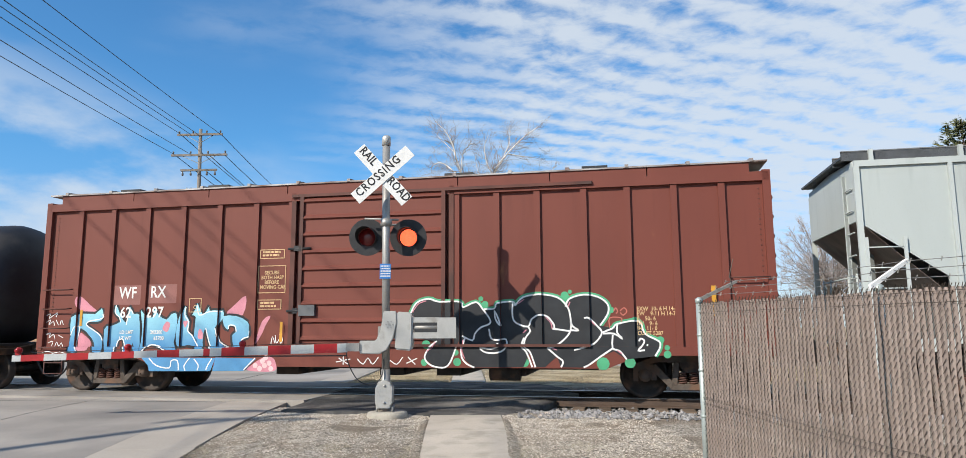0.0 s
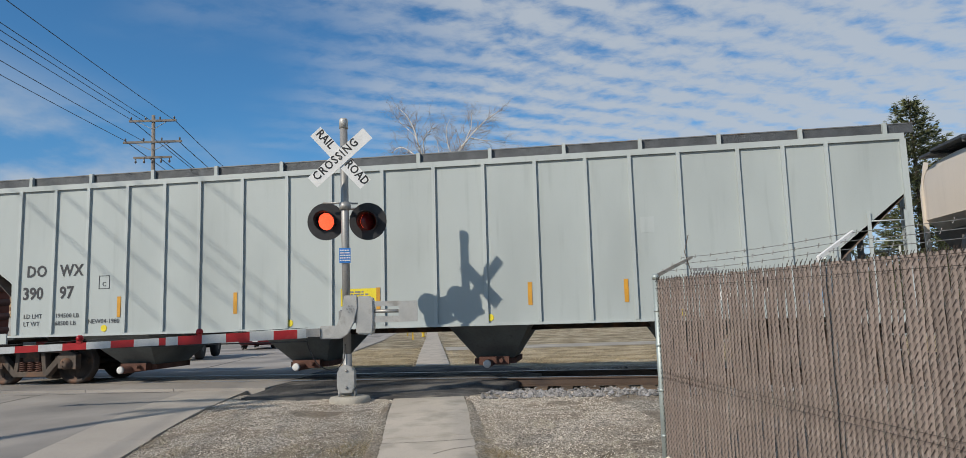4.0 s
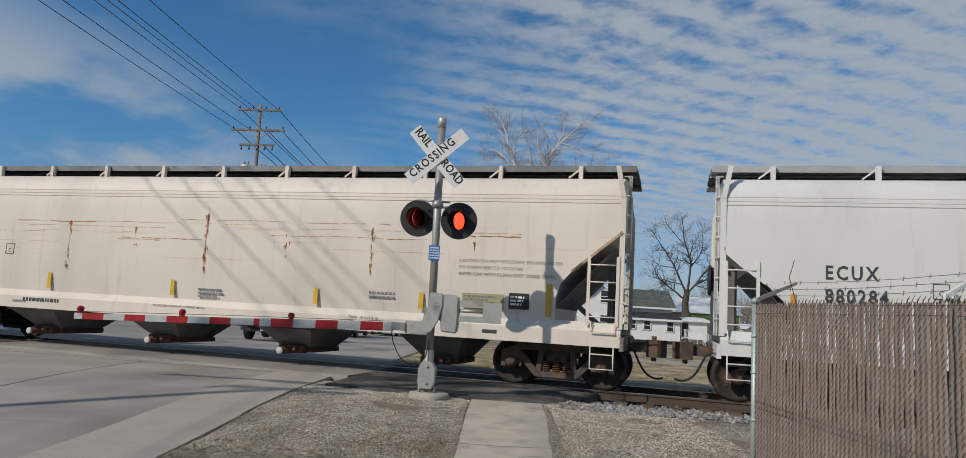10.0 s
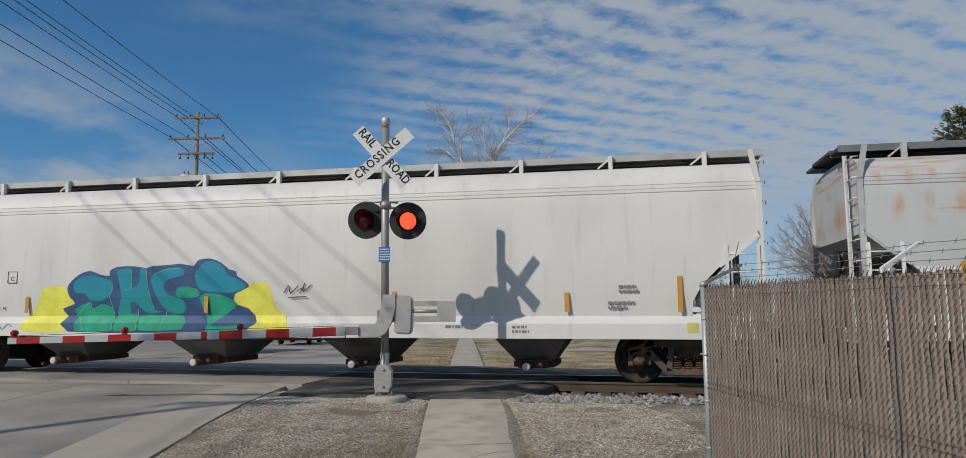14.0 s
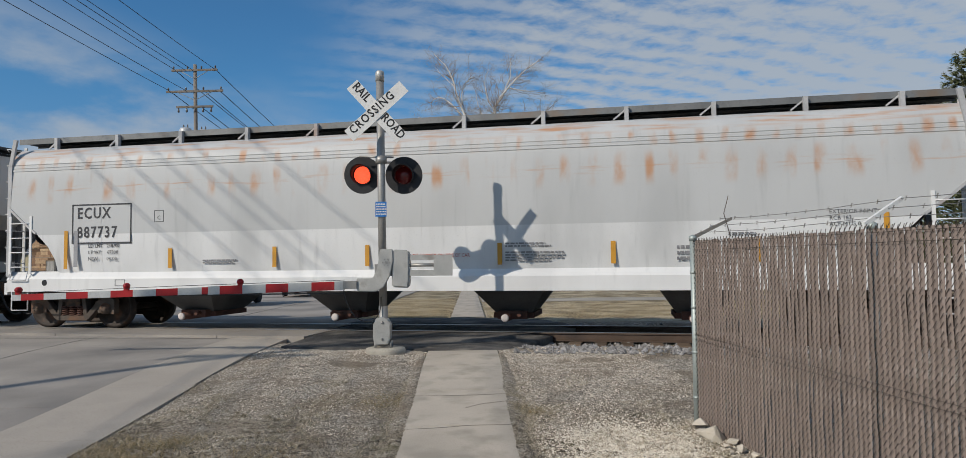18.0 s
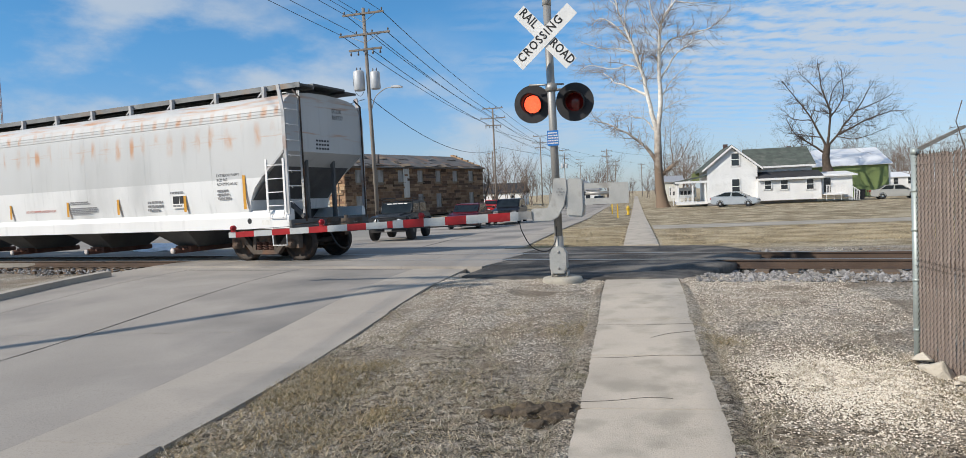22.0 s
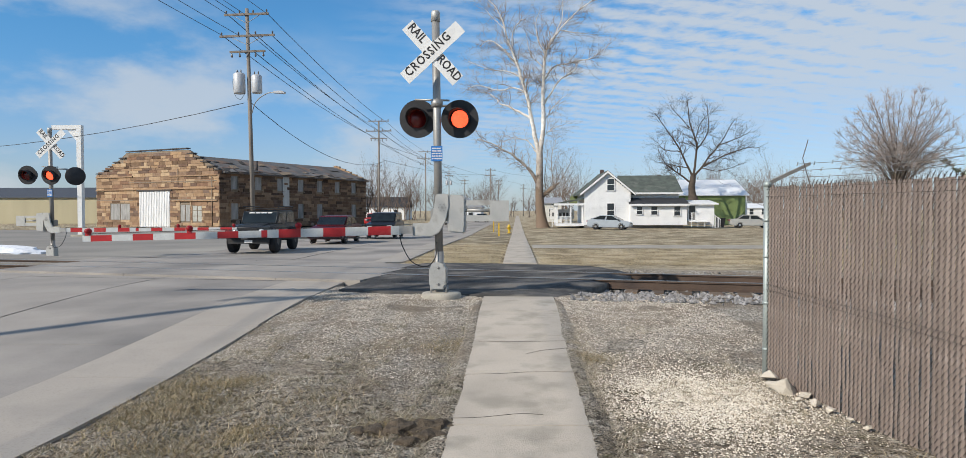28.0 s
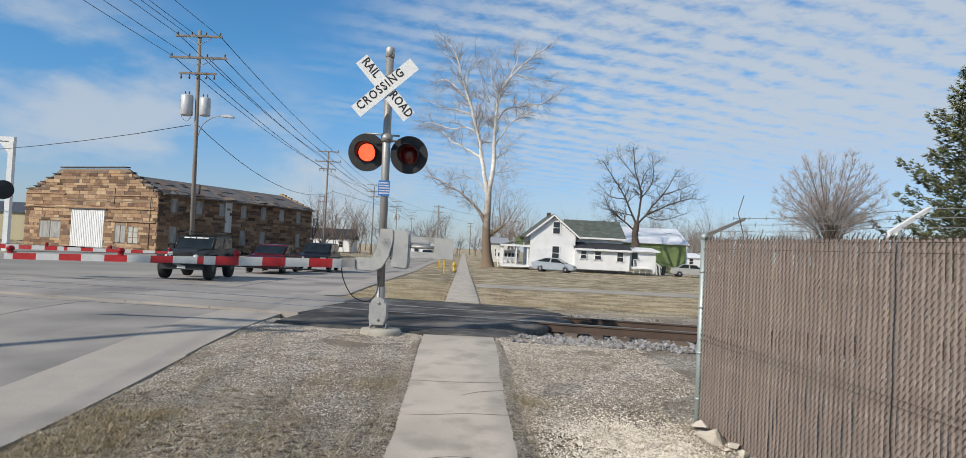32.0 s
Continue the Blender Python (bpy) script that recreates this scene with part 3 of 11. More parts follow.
def pebbles(name, label, spots, lo, hi, material, seed, lift=0.0):
    """Loose stones, each a rough eight-faced lump, joined."""
    rng = np.random.default_rng(seed)
    n = len(spots)
    base = np.array([(1, 0, 0), (0, 1, 0), (-1, 0, 0), (0, -1, 0), (0, 0, 1), (0, 0, -1)], float)
    tri = np.array([(0, 1, 4), (1, 2, 4), (2, 3, 4), (3, 0, 4), (1, 0, 5), (2, 1, 5), (3, 2, 5), (0, 3, 5)])
    size = rng.uniform(lo, hi, n) * rng.choice([0.6, 0.8, 1.0, 1.3], n)
    v = base[None] * rng.uniform(0.55, 1.25, (n, 6, 1)) + rng.normal(0, 0.12, (n, 6, 3))
    a = rng.uniform(0, 6.28, n)
    rot = np.stack([np.stack([np.cos(a), -np.sin(a)], 1), np.stack([np.sin(a), np.cos(a)], 1)], 1)
    v[:, :, :2] = np.einsum("nij,nkj->nki", rot, v[:, :, :2])
    v[:, :, 2] *= 0.7
    v = v * size[:, None, None] + np.array(spots)[:, None, :] + np.array([0, 0, lift])
    me = bpy.data.meshes.new(name)
    me.from_pydata(v.reshape(-1, 3).tolist(), [], (tri[None] + 6 * np.arange(n)[:, None, None]).reshape(-1, 3).tolist())
    me.materials.append(material)
    return tagged(new(name, me), label, "gravel", kind="stuff")


def stone_mat(name, cols):
    m = bpy.data.materials.new(name)
    m.use_nodes = True
    nt = m.node_tree
    bsdf = nt.nodes["Principled BSDF"]
    bsdf.inputs["Roughness"].default_value, bsdf.inputs["Specular IOR Level"].default_value = 0.9, 0.2
    geo, ramp = nt.nodes.new("ShaderNodeNewGeometry"), nt.nodes.new("ShaderNodeValToRGB")
    nt.links.new(geo.outputs["Random Per Island"], ramp.inputs[0])
    els = ramp.color_ramp.elements
    for k, c in enumerate(cols):
        e = els[k] if k < 2 else els.new(k / (len(cols) - 1))
        e.position, e.color = k / (len(cols) - 1), (*c, 1)
    nt.links.new(ramp.outputs[0], bsdf.inputs["Base Color"])
    return m


rng = np.random.default_rng(3)
spots = []
while len(spots) < 9000:
    s_, q = rng.uniform(1.4, 16), -rng.uniform(0.2, 3.6) if rng.random() < 0.8 else rng.uniform(0.9, 2.4)
    if abs(abs(q) - 0.7525) < 0.13:
        continue
    p = MID + TU * s_ + TN * q
    z = 0.10 + 0.04 * rng.random() if abs(q) < 1.9 else ground_height(p.x, p.y) + 0.015
    if 2.45 < p.x < 3.5 and p.y < 7.6:
        continue
    spots.append((p.x, p.y, z))
while len(spots) < 11500:
    s_, q = rng.uniform(-32, -12.4), rng.uniform(-3.6, 2.4)
    if abs(abs(q) - 0.7525) < 0.13:
        continue
    p = MID + TU * s_ + TN * q
    if p.x > -12.3:
        continue
    spots.append((p.x, p.y, 0.11 + 0.04 * rng.random() if abs(q) < 1.9 else ground_height(p.x, p.y) + 0.1))
pebbles("ballast", "loose grey ballast stones round the track", spots, 0.025, 0.055, stone_mat("ballast_stones", [(0.12, 0.115, 0.11), (0.28, 0.265, 0.25), (0.36, 0.345, 0.335), (0.17, 0.16, 0.15), (0.30, 0.28, 0.26)]), 1)
spots = []
while len(spots) < 46000:
    y = 13.2 - 8.8 * rng.random() ** 1.5
    x = rng.uniform(-3.36, -0.48) if rng.random() < 0.52 else rng.uniform(0.70, 3.0)
    if (Vector((x, y, 0)) - MID).dot(TN) > -3.3 and -2.6 < x < 1.3:
        continue
    if x > 2.50 + (7.72 - y) * 0.231 and y < 7.72:
        continue
    if noise.noise((x * 1.1, y * 1.1, 8.0)) < ((0.42 if x < 0 else 0.12) if y < 8.3 else -0.35):
        continue
    spots.append((x, y, ground_height(x, y) + 0.002))
pebbles("gravel", "pale crushed gravel scattered over the verge", spots, 0.0045, 0.0115, stone_mat("gravel_stones", [(0.18, 0.15, 0.115), (0.62, 0.545, 0.45), (0.76, 0.69, 0.59), (0.37, 0.305, 0.24), (0.66, 0.58, 0.47)]), 2)
spots = []
while len(spots) < 17000:
    x, y = rng.normal(1.72, 0.46), 6.95 + rng.normal(0, 0.50)
    if x < 0.85 or x > 2.52 + (7.72 - y) * 0.231 or noise.noise((x * 3.1, y * 3.1, 3.0)) < -0.75 + 0.55 * rng.random():
        continue
    spots.append((x, y, ground_height(x, y) + 0.004))
pebbles("pale_gravel", "heap of cream limestone chips beside the fence", spots, 0.0045, 0.0115, stone_mat("limestone_chips", [(0.44, 0.375, 0.29), (0.68, 0.61, 0.50), (0.78, 0.72, 0.62), (0.56, 0.48, 0.38)]), 4)


def dead_grass(name, label, spots, lo, hi, cols, seed):
    rng = np.random.default_rng(seed)
    n = len(spots)
    p = np.array(spots)
    a = rng.uniform(0, 6.28, n)
    h = rng.uniform(lo, hi, n)
    lean = rng.uniform(0.4, 2.2, n)
    b = rng.uniform(0, 6.28, n)
    w = rng.uniform(0.002, 0.0055, n)
    off = np.stack([np.cos(a) * w, np.sin(a) * w, np.zeros(n)], 1)
    tip = np.stack([np.cos(b) * h * lean, np.sin(b) * h * lean, h], 1)
    v = np.stack([p - off, p + off, p + tip], 1)
    me = bpy.data.meshes.new(name)
    me.from_pydata(v.reshape(-1, 3).tolist(), [], np.arange(3 * n).reshape(-1, 3).tolist())
    me.materials.append(stone_mat(name + "_blades", cols))
    return tagged(new(name, me), label, "grass", kind="stuff")


spots = []
while len(spots) < 42000:
    y = 4.0 + 6.2 * rng.random() ** 1.15
    x = rng.uniform(-3.36, -0.46) if rng.random() < 0.6 else rng.uniform(0.70, 3.6)
    if x > 2.50 + (7.72 - y) * 0.231 or noise.noise((x * 1.6, y * 1.6, 2.0)) < -0.30 + 0.12 * (y - 5.5) + (0.2 if x > 0 else 0) or noise.noise((x * 11, y * 11, 5.0)) < 0.02 + 0.3 * rng.random():
        continue
    spots.append((x, y, ground_height(x, y)))
for k in range(22000):
    y = 4.0 + 6.0 * rng.random() ** 1.4
    x = (-0.44 - abs(rng.normal(0, 0.10))) if rng.random() < 0.45 else (0.66 + abs(rng.normal(0, 0.12)))
    if noise.noise((x * 5, y * 5, 7.0)) < -0.15:
        continue
    spots.append((x, y, ground_height(x, y)))
dead_grass("dead_grass", "short trampled dead grass on the verge", spots, 0.012, 0.045, [(0.13, 0.105, 0.075), (0.50, 0.43, 0.335), (0.27, 0.22, 0.155), (0.64, 0.57, 0.46), (0.18, 0.165, 0.095)], 5)
spots = []
for cx, cy, n, r in ((-3.0, 6.5, 2600, 0.30), (-3.05, 7.3, 1500, 0.22), (-2.5, 5.6, 1500, 0.3), (-2.0, 6.0, 700, 0.12), (-2.2, 5.5, 1200, 0.45), (-2.62, 7.5, 700, 0.14), (-2.75, 6.75, 1600, 0.24), (-1.7, 6.9, 700, 0.3), (-0.66, 6.26, 1700, 0.10), (-0.95, 6.2, 900, 0.10), (2.7, 5.2, 900, 0.3), (0.85, 8.3, 500, 0.12), (-0.7, 8.9, 900, 0.2), (-3.0, 5.0, 1200, 0.3)):
    for k in range(n):
        x, y = rng.normal(cx, r), rng.normal(cy, r)
        if x < -3.38 or (-0.46 < x < 0.69):
            continue
        spots.append((x, y, ground_height(x, y)))
dead_grass("grass_tufts", "taller yellow and olive grass tufts", spots, 0.012, 0.055, [(0.36, 0.26, 0.145), (0.17, 0.15, 0.08), (0.50, 0.41, 0.27), (0.25, 0.18, 0.10)], 6)
spots = []
for k in range(60000):
    y = 22.5 + 14 * rng.random() ** 1.6
    x = rng.uniform(0.8, 24) if rng.random() < 0.8 else rng.uniform(-3.4, -0.45)
    if 32.4 < y < 36.8 and x > 0.7:
        continue
    spots.append((x, y, ground_height(x, y)))
g = dead_grass("field_grass", "straw coloured winter grass beyond the track", spots, 0.03, 0.10, [(0.34, 0.265, 0.155), (0.54, 0.44, 0.28), (0.44, 0.35, 0.21), (0.60, 0.50, 0.34)], 7)
# broken turf at the sidewalk's edge
for k, (x, y, r) in enumerate(((-0.60, 6.22, 0.15), (-0.80, 6.20, 0.13), (-1.00, 6.14, 0.09), (-0.58, 6.02, 0.10), (-1.12, 6.1, 0.06), (-0.72, 5.9, 0.07))):
    bm = bmesh.new()
    bmesh.ops.create_icosphere(bm, subdivisions=3, radius=r)
    for v in bm.verts:
        v.co = Vector((v.co.x * 1.3, v.co.y, v.co.z * 0.5)) * (1 + 0.5 * noise.noise(v.co * 14 + Vector((k, 0, 0))))
    solid("turf_clod", bm, mat("turf_soil", (0.10, 0.075, 0.05), 0.95, vary=0.4, scale=20, fine=60, bump=0.8), "dark clod of torn turf beside the sidewalk", "clod", "torn turf", m=pose(x, y, ground_height(x, y) + 0.01, 0, 0, k * 70))

# ---- the train ----
TRAIN = Matrix.Translation(FACE) @ TRACK_TURN
SPEED = 4.42


def travelled(t):
    """Metres that the train has run at t seconds; it slows a little as its end passes."""
    return SPEED * t - 0.02 * max(0.0, t - 17.5) ** 2


MOVING, WHEELS = [], []


def body_mat(name, colour, rough, bands=(), low=None, wire=0.12, panel=0.0):
    """Painted car side: fine soiling, rust in bands (z0, z1, amount, streak: > 1 upright, < 1 lying), and another colour below a line."""
    m = bpy.data.materials.new(name)
    m.use_nodes = True
    nt = m.node_tree
    n = nt.nodes.new
    bsdf = nt.nodes["Principled BSDF"]
    bsdf.inputs["Roughness"].default_value, bsdf.inputs["Specular IOR Level"].default_value = rough, 0.35
    co, sep = n("ShaderNodeTexCoord"), n("ShaderNodeSeparateXYZ")
    nt.links.new(co.outputs["Object"], sep.inputs[0])

    def tex(sx, sz, detail=5.0, off=0.0):
        mp = n("ShaderNodeMapping")
        mp.inputs["Scale"].default_value, mp.inputs["Location"].default_value = (sx, sx, sz), (off, off, off)
        nt.links.new(co.outputs["Object"], mp.inputs[0])
        t = n("ShaderNodeTexNoise")
        t.inputs["Scale"].default_value, t.inputs["Detail"].default_value = 1.0, detail
        nt.links.new(mp.outputs[0], t.inputs[0])
        return t.outputs["Fac"]

    def span(v, a, b, lo=0.0, hi=1.0):
        r = n("ShaderNodeMapRange")
        r.interpolation_type = "SMOOTHSTEP"
        nt.links.new(v, r.inputs[0])
        for k, x in zip((1, 2, 3, 4), (a, b, lo, hi)):
            r.inputs[k].default_value = x
        return r.outputs[0]

    def times(a, b):
        x = n("ShaderNodeMath")
        x.operation = "MULTIPLY"
        for k, v in enumerate((a, b)):
            if isinstance(v, float):
                x.inputs[k].default_value = v
            else:
                nt.links.new(v, x.inputs[k])
        return x.outputs[0]

    def mixer(a, b, fac):
        x = n("ShaderNodeMix")
        x.data_type = "RGBA"
        for k, v in ((6, a), (7, b)):
            if isinstance(v, tuple):
                x.inputs[k].default_value = (*v, 1)
            else:
                nt.links.new(v, x.inputs[k])
        nt.links.new(fac, x.inputs["Factor"])
        return x.outputs[2]

    base = colour
    if low:
        base = mixer(low[0], colour, span(sep.outputs[2], low[1] - 0.01, low[1] + 0.01))
    base = mixer(base, tuple(c * 0.80 for c in colour), span(tex(0.7, 0.25, 6.0), 0.4, 0.75, 0.0, 0.7))
    base = mixer(base, tuple(c * 0.62 for c in colour), span(tex(6.0, 0.6, 4.0, 3.0), 0.55, 0.8, 0.0, 0.35))
    base = mixer(base, tuple(c * 0.55 for c in colour), span(tex(40.0, 40.0, 3.0), 0.58, 0.8, 0.0, 0.25))
    for k, (z0, z1, amount, streak, *every) in enumerate(bands):
        w = (z1 - z0) * 0.4
        band = times(span(sep.outputs[2], z0, z0 + w), span(sep.outputs[2], z1, z1 - w))
        f = tex(2.4, 2.4 / streak, 6.0, 11.0 + 3 * k) if streak >= 1 else tex(2.4 * streak, 14.0, 6.0, 11.0 + 3 * k)
        if every:
            wob = n("ShaderNodeMath")
            wob.operation = "MULTIPLY_ADD"
            nt.links.new(tex(1.3, 0.3, 2.0, 21.0), wob.inputs[0])
            wob.inputs[1].default_value = 0.5
            nt.links.new(sep.outputs[0], wob.inputs[2])
            wave = n("ShaderNodeMath")
            wave.operation = "SINE"
            nt.links.new(times(wob.outputs[0], 6.283 / every[0]), wave.inputs[0])
            band = times(band, span(wave.outputs[0], 0.0, 0.95))
        base = mixer(base, (0.46, 0.215, 0.085), times(span(f, 0.72 - 0.25 * amount, 0.90 - 0.15 * amount, 0.0, 0.85), band))
    nt.links.new(base, bsdf.inputs["Base Color"])
    b = n("ShaderNodeBump")
    b.inputs["Strength"].default_value, b.inputs["Distance"].default_value = wire, 0.03
    nt.links.new(tex(1.1, 0.9, 2.0, 5.0), b.inputs["Height"])
    nt.links.new(b.outputs[0], bsdf.inputs["Normal"])
    return m


RUNNING = mat("running_gear", (0.055, 0.042, 0.034), 0.85, 0.1, vary=0.35, scale=4, fine=30, stain=(0.16, 0.085, 0.05), stain_amount=0.5, stain_scale=3, bump=0.3)
FRAME_IRON = mat("bogie_iron", (0.095, 0.076, 0.062), 0.8, 0.2, vary=0.35, scale=4, fine=30, stain=(0.17, 0.095, 0.06), stain_amount=0.55, stain_scale=3, bump=0.2)
SPRING = mat("spring_rust", (0.115, 0.055, 0.04), 0.85, 0.1, vary=0.3, fine=30)
WHEEL_IRON = mat("wheel_iron", (0.05, 0.04, 0.034), 0.7, 0.4, vary=0.3, scale=4, fine=20, stain=(0.13, 0.07, 0.045), stain_amount=0.4, stain_scale=4)
BLACK = mat("black_paint", (0.018, 0.018, 0.02), 0.5, vary=0.3, scale=2, fine=20, stain=(0.05, 0.045, 0.04), stain_amount=0.4)
STENCIL = mat("stencil_dark", (0.055, 0.055, 0.06), 0.7, vary=0.2, scale=8)
WHITEPAINT = mat("stencil_white", (0.72, 0.70, 0.66), 0.7, vary=0.1, scale=8)
AMBER = mat("amber_reflector", (0.55, 0.27, 0.03), 0.45, vary=0.12, scale=5, fine=60)
GRATE = mat("running_board_grey", (0.10, 0.105, 0.11), 0.6, 0.6, vary=0.2, scale=5, fine=80, bump=0.6)


def bar(bm, x0, z0, x1, z1, w, y0, y1):
    """A flat bar in the x-z plane."""
    d = Vector((x1 - x0, z1 - z0))
    n = Vector((-d.y, d.x)).normalized() * w / 2
    prism(bm, [(x0 + n.x, z0 + n.y), (x0 - n.x, z0 - n.y), (x1 - n.x, z1 - n.y), (x1 + n.x, z1 + n.y)], y0, y1)
    return bm


def wheelset_mesh():
    bm = bmesh.new()
    for sgn in (-1, 1):
        prof = [(0.08, -0.09), (0.10, 0.075), (0.13, 0.075), (0.17, 0.03), (0.36, 0.01), (0.385, 0.055), (0.455, 0.06), (0.458, -0.055), (0.482, -0.065), (0.478, -0.09), (0.39, -0.085), (0.36, -0.03), (0.15, -0.04)]
        lathe(bm, prof, 28, pose(0, sgn * 0.7525, 0, 90 if sgn < 0 else -90))
    rod(bm, (0, -1.08, 0), (0, 1.08, 0), 0.075, seg=12)
    # dirt and casting marks break the wheel's round
    for sgn in (-1, 1):
        for k in range(3):
            a = k * 2.1
            box(bm, -0.03, 0.03, sgn * 0.775 - 0.01, sgn * 0.775 + 0.01, 0.20, 0.30, pose(0, 0, 0, 0, math.degrees(a), 0))
    return mesh_of("wheelset", bm, WHEEL_IRON)


def bogie_meshes():
    out = {}
    bm = bmesh.new()
    for y0, y1 in ((-1.08, -0.92),):
        bar(bm, -0.80, 0.76, 0.80, 0.76, 0.13, y0, y1)
        bar(bm, -0.42, 0.24, 0.42, 0.24, 0.12, y0, y1)
        for s in (-1, 1):
            bar(bm, s * 0.38, 0.24, s * 0.74, 0.62, 0.13, y0, y1)
            bar(bm, s * 0.30, 0.70, s * 0.36, 0.25, 0.11, y0, y1)
            bar(bm, s * 0.62, 0.78, s * 1.10, 0.60, 0.12, y0, y1)
            box(bm, s * 0.90 - 0.17, s * 0.90 + 0.17, y0, y1, 0.53, 0.66)
            box(bm, s * 1.06 - 0.05, s * 1.06 + 0.05, y0, y1, 0.34, 0.62)
            box(bm, s * 0.73 - 0.05, s * 0.73 + 0.05, y0, y1, 0.36, 0.62)
    out["side_frame"] = mesh_of("side_frame", bevelled(bm, 0.012, 1), FRAME_IRON)
    bm = bmesh.new()
    box(bm, -0.20, 0.20, -1.06, 1.06, 0.50, 0.72)
    box(bm, -0.28, 0.28, -0.35, 0.35, 0.72, 0.84)
    box(bm, -0.24, 0.24, -1.11, -0.98, 0.60, 0.70)
    box(bm, -0.24, 0.24, 0.98, 1.11, 0.60, 0.70)
    out["bolster"] = mesh_of("bolster", bevelled(bm, 0.015, 1), RUNNING)
    bm = bmesh.new()
    for k in (-0.2, 0, 0.2):
        pts = [(k + 0.075 * math.cos(a * 0.785), -1.02 + 0.075 * math.sin(a * 0.785), 0.29 + 0.0055 * a) for a in range(40)]
        tube(bm, pts, 0.017, 4)
    out["spring"] = mesh_of("spring", bm, SPRING)
    bm = bmesh.new()
    lathe(bm, [(0.05, 0), (0.115, 0.0), (0.125, 0.03), (0.125, 0.13), (0.09, 0.15), (0.085, 0.17), (0.02, 0.17)], 14, pose(0, -1.0, 0, 90))
    for k in range(3):
        a = k * 2.094
        rod(bm, (0.055 * math.cos(a), -1.17, 0.055 * math.sin(a)), (0.055 * math.cos(a), -1.19, 0.055 * math.sin(a)), 0.014, seg=6)
    out["bearing_cap"] = mesh_of("bearing_cap", bm, FRAME_IRON)
    bm = bmesh.new()
    rod(bm, (-1.0, -0.55, 0.33), (1.0, -0.55, 0.33), 0.03)
    rod(bm, (-1.0, 0.55, 0.33), (1.0, 0.55, 0.33), 0.03)
    for s in (-1, 1):
        box(bm, s * 0.42 - 0.05, s * 0.42 + 0.05, -0.9, 0.9, 0.32, 0.45)
        box(bm, s * 0.43 - 0.03, s * 0.43 + 0.03, -0.84, -0.68, 0.30, 0.62)
    out["brake_beam"] = mesh_of("brake_beam", bm, RUNNING)
    return out


BOGIE, WHEELSET = bogie_meshes(), wheelset_mesh()


def bogie(car, x):
    b = part("bogie", BOGIE["bolster"], None, car, "rusty two-axle bogie", pose(x, HALF, 0))
    part("side_frame", BOGIE["side_frame"], None, b)
    part("side_frame", BOGIE["side_frame"], None, b, "", pose(0, 0, 0, 0, 0, 180))
    part("spring", BOGIE["spring"], None, b)
    part("spring", BOGIE["spring"], None, b, m=pose(0, 2.04, 0))
    part("brake_beam", BOGIE["brake_beam"], None, b)
    for s in (-0.89, 0.89):
        w = part("wheelset", WHEELSET, None, b, "", pose(s, 0, 0.458))
        WHEELS.append((w, s))
        part("bearing_cap", BOGIE["bearing_cap"], None, b, "", pose(s, 0, 0.458))
        part("bearing_cap", BOGIE["bearing_cap"], None, b, "", pose(s, 0, 0.458, 0, 0, 180))


def coupler(car, x, d, hose=True):
    """Coupler with knuckle and air hose, pointing along d from the end sill at x."""
    bm = bmesh.new()
    box(bm, x - 0.25 * d, x + 0.42 * d, HALF - 0.09, HALF + 0.09, 0.76, 0.96)
    box(bm, x - 0.1 * d, x + 0.06 * d, HALF - 0.24, HALF + 0.24, 0.70, 1.05)
    prism(bm, [(x + 0.40 * d, HALF - 0.20), (x + 0.62 * d, HALF - 0.24), (x + 0.80 * d, HALF - 0.12), (x + 0.78 * d, HALF + 0.02), (x + 0.66 * d, HALF + 0.04), (x + 0.64 * d, HALF + 0.14), (x + 0.80 * d, HALF + 0.24), (x + 0.58 * d, HALF + 0.28), (x + 0.40 * d, HALF + 0.16)], 0.68, 1.02, "z")
    rod(bm, (x + 0.55 * d, HALF - 0.12, 0.6), (x + 0.55 * d, HALF - 0.12, 1.1), 0.05, seg=8)
    c = part("coupler", bm, FRAME_IRON, car, "rusty steel coupler")
    if hose:
        pts = [Vector((x + d * a, HALF - 0.35, z)) for a, z in ((0.02, 0.86), (0.16, 0.80), (0.26, 0.60), (0.40, 0.38), (0.58, 0.28), (0.75, 0.30))]
        part("air_hose", tube(bmesh.new(), spline(pts, 3, False), 0.022, 6), BLACK, c)
    bm = bmesh.new()
    tube(bm, [(x + 0.1 * d, 0.05, 0.95), (x + 0.14 * d, 0.7, 0.95), (x + 0.16 * d, 1.3, 1.05)], 0.014, 5)
    part("uncoupling_lever", bm, RUNNING, car)


def ladder(car, x0, x1, y, z0, z1, material, rungs, name="ladder", d=0.022):
    bm = bmesh.new()
    for x in (x0, x1):
        box(bm, x - 0.03, x + 0.03, y - 0.012, y + 0.012, z0, z1)
    for k in range(rungs):
        z = z0 + (z1 - z0) * (k + 0.5) / rungs
        rod(bm, (x0, y, z), (x1, y, z), d * 0.6, seg=6)
    return part(name, bm, material, car)


def stirrup(car, x0, x1, y, material, z1=0.95, z0=0.45):
    bm = bmesh.new()
    tube(bm, [(x0, y, z1), (x0, y, z0), (x1, y, z0), (x1, y, z1)], 0.016, 5)
    rod(bm, (x0, y, (z0 + z1) / 2 + 0.02), (x1, y, (z0 + z1) / 2 + 0.02), 0.013, seg=5)
    return part("stirrup_step", bm, material, car)


def on_side(x, z, y=-0.004):
    return pose(x, y, z, 90)


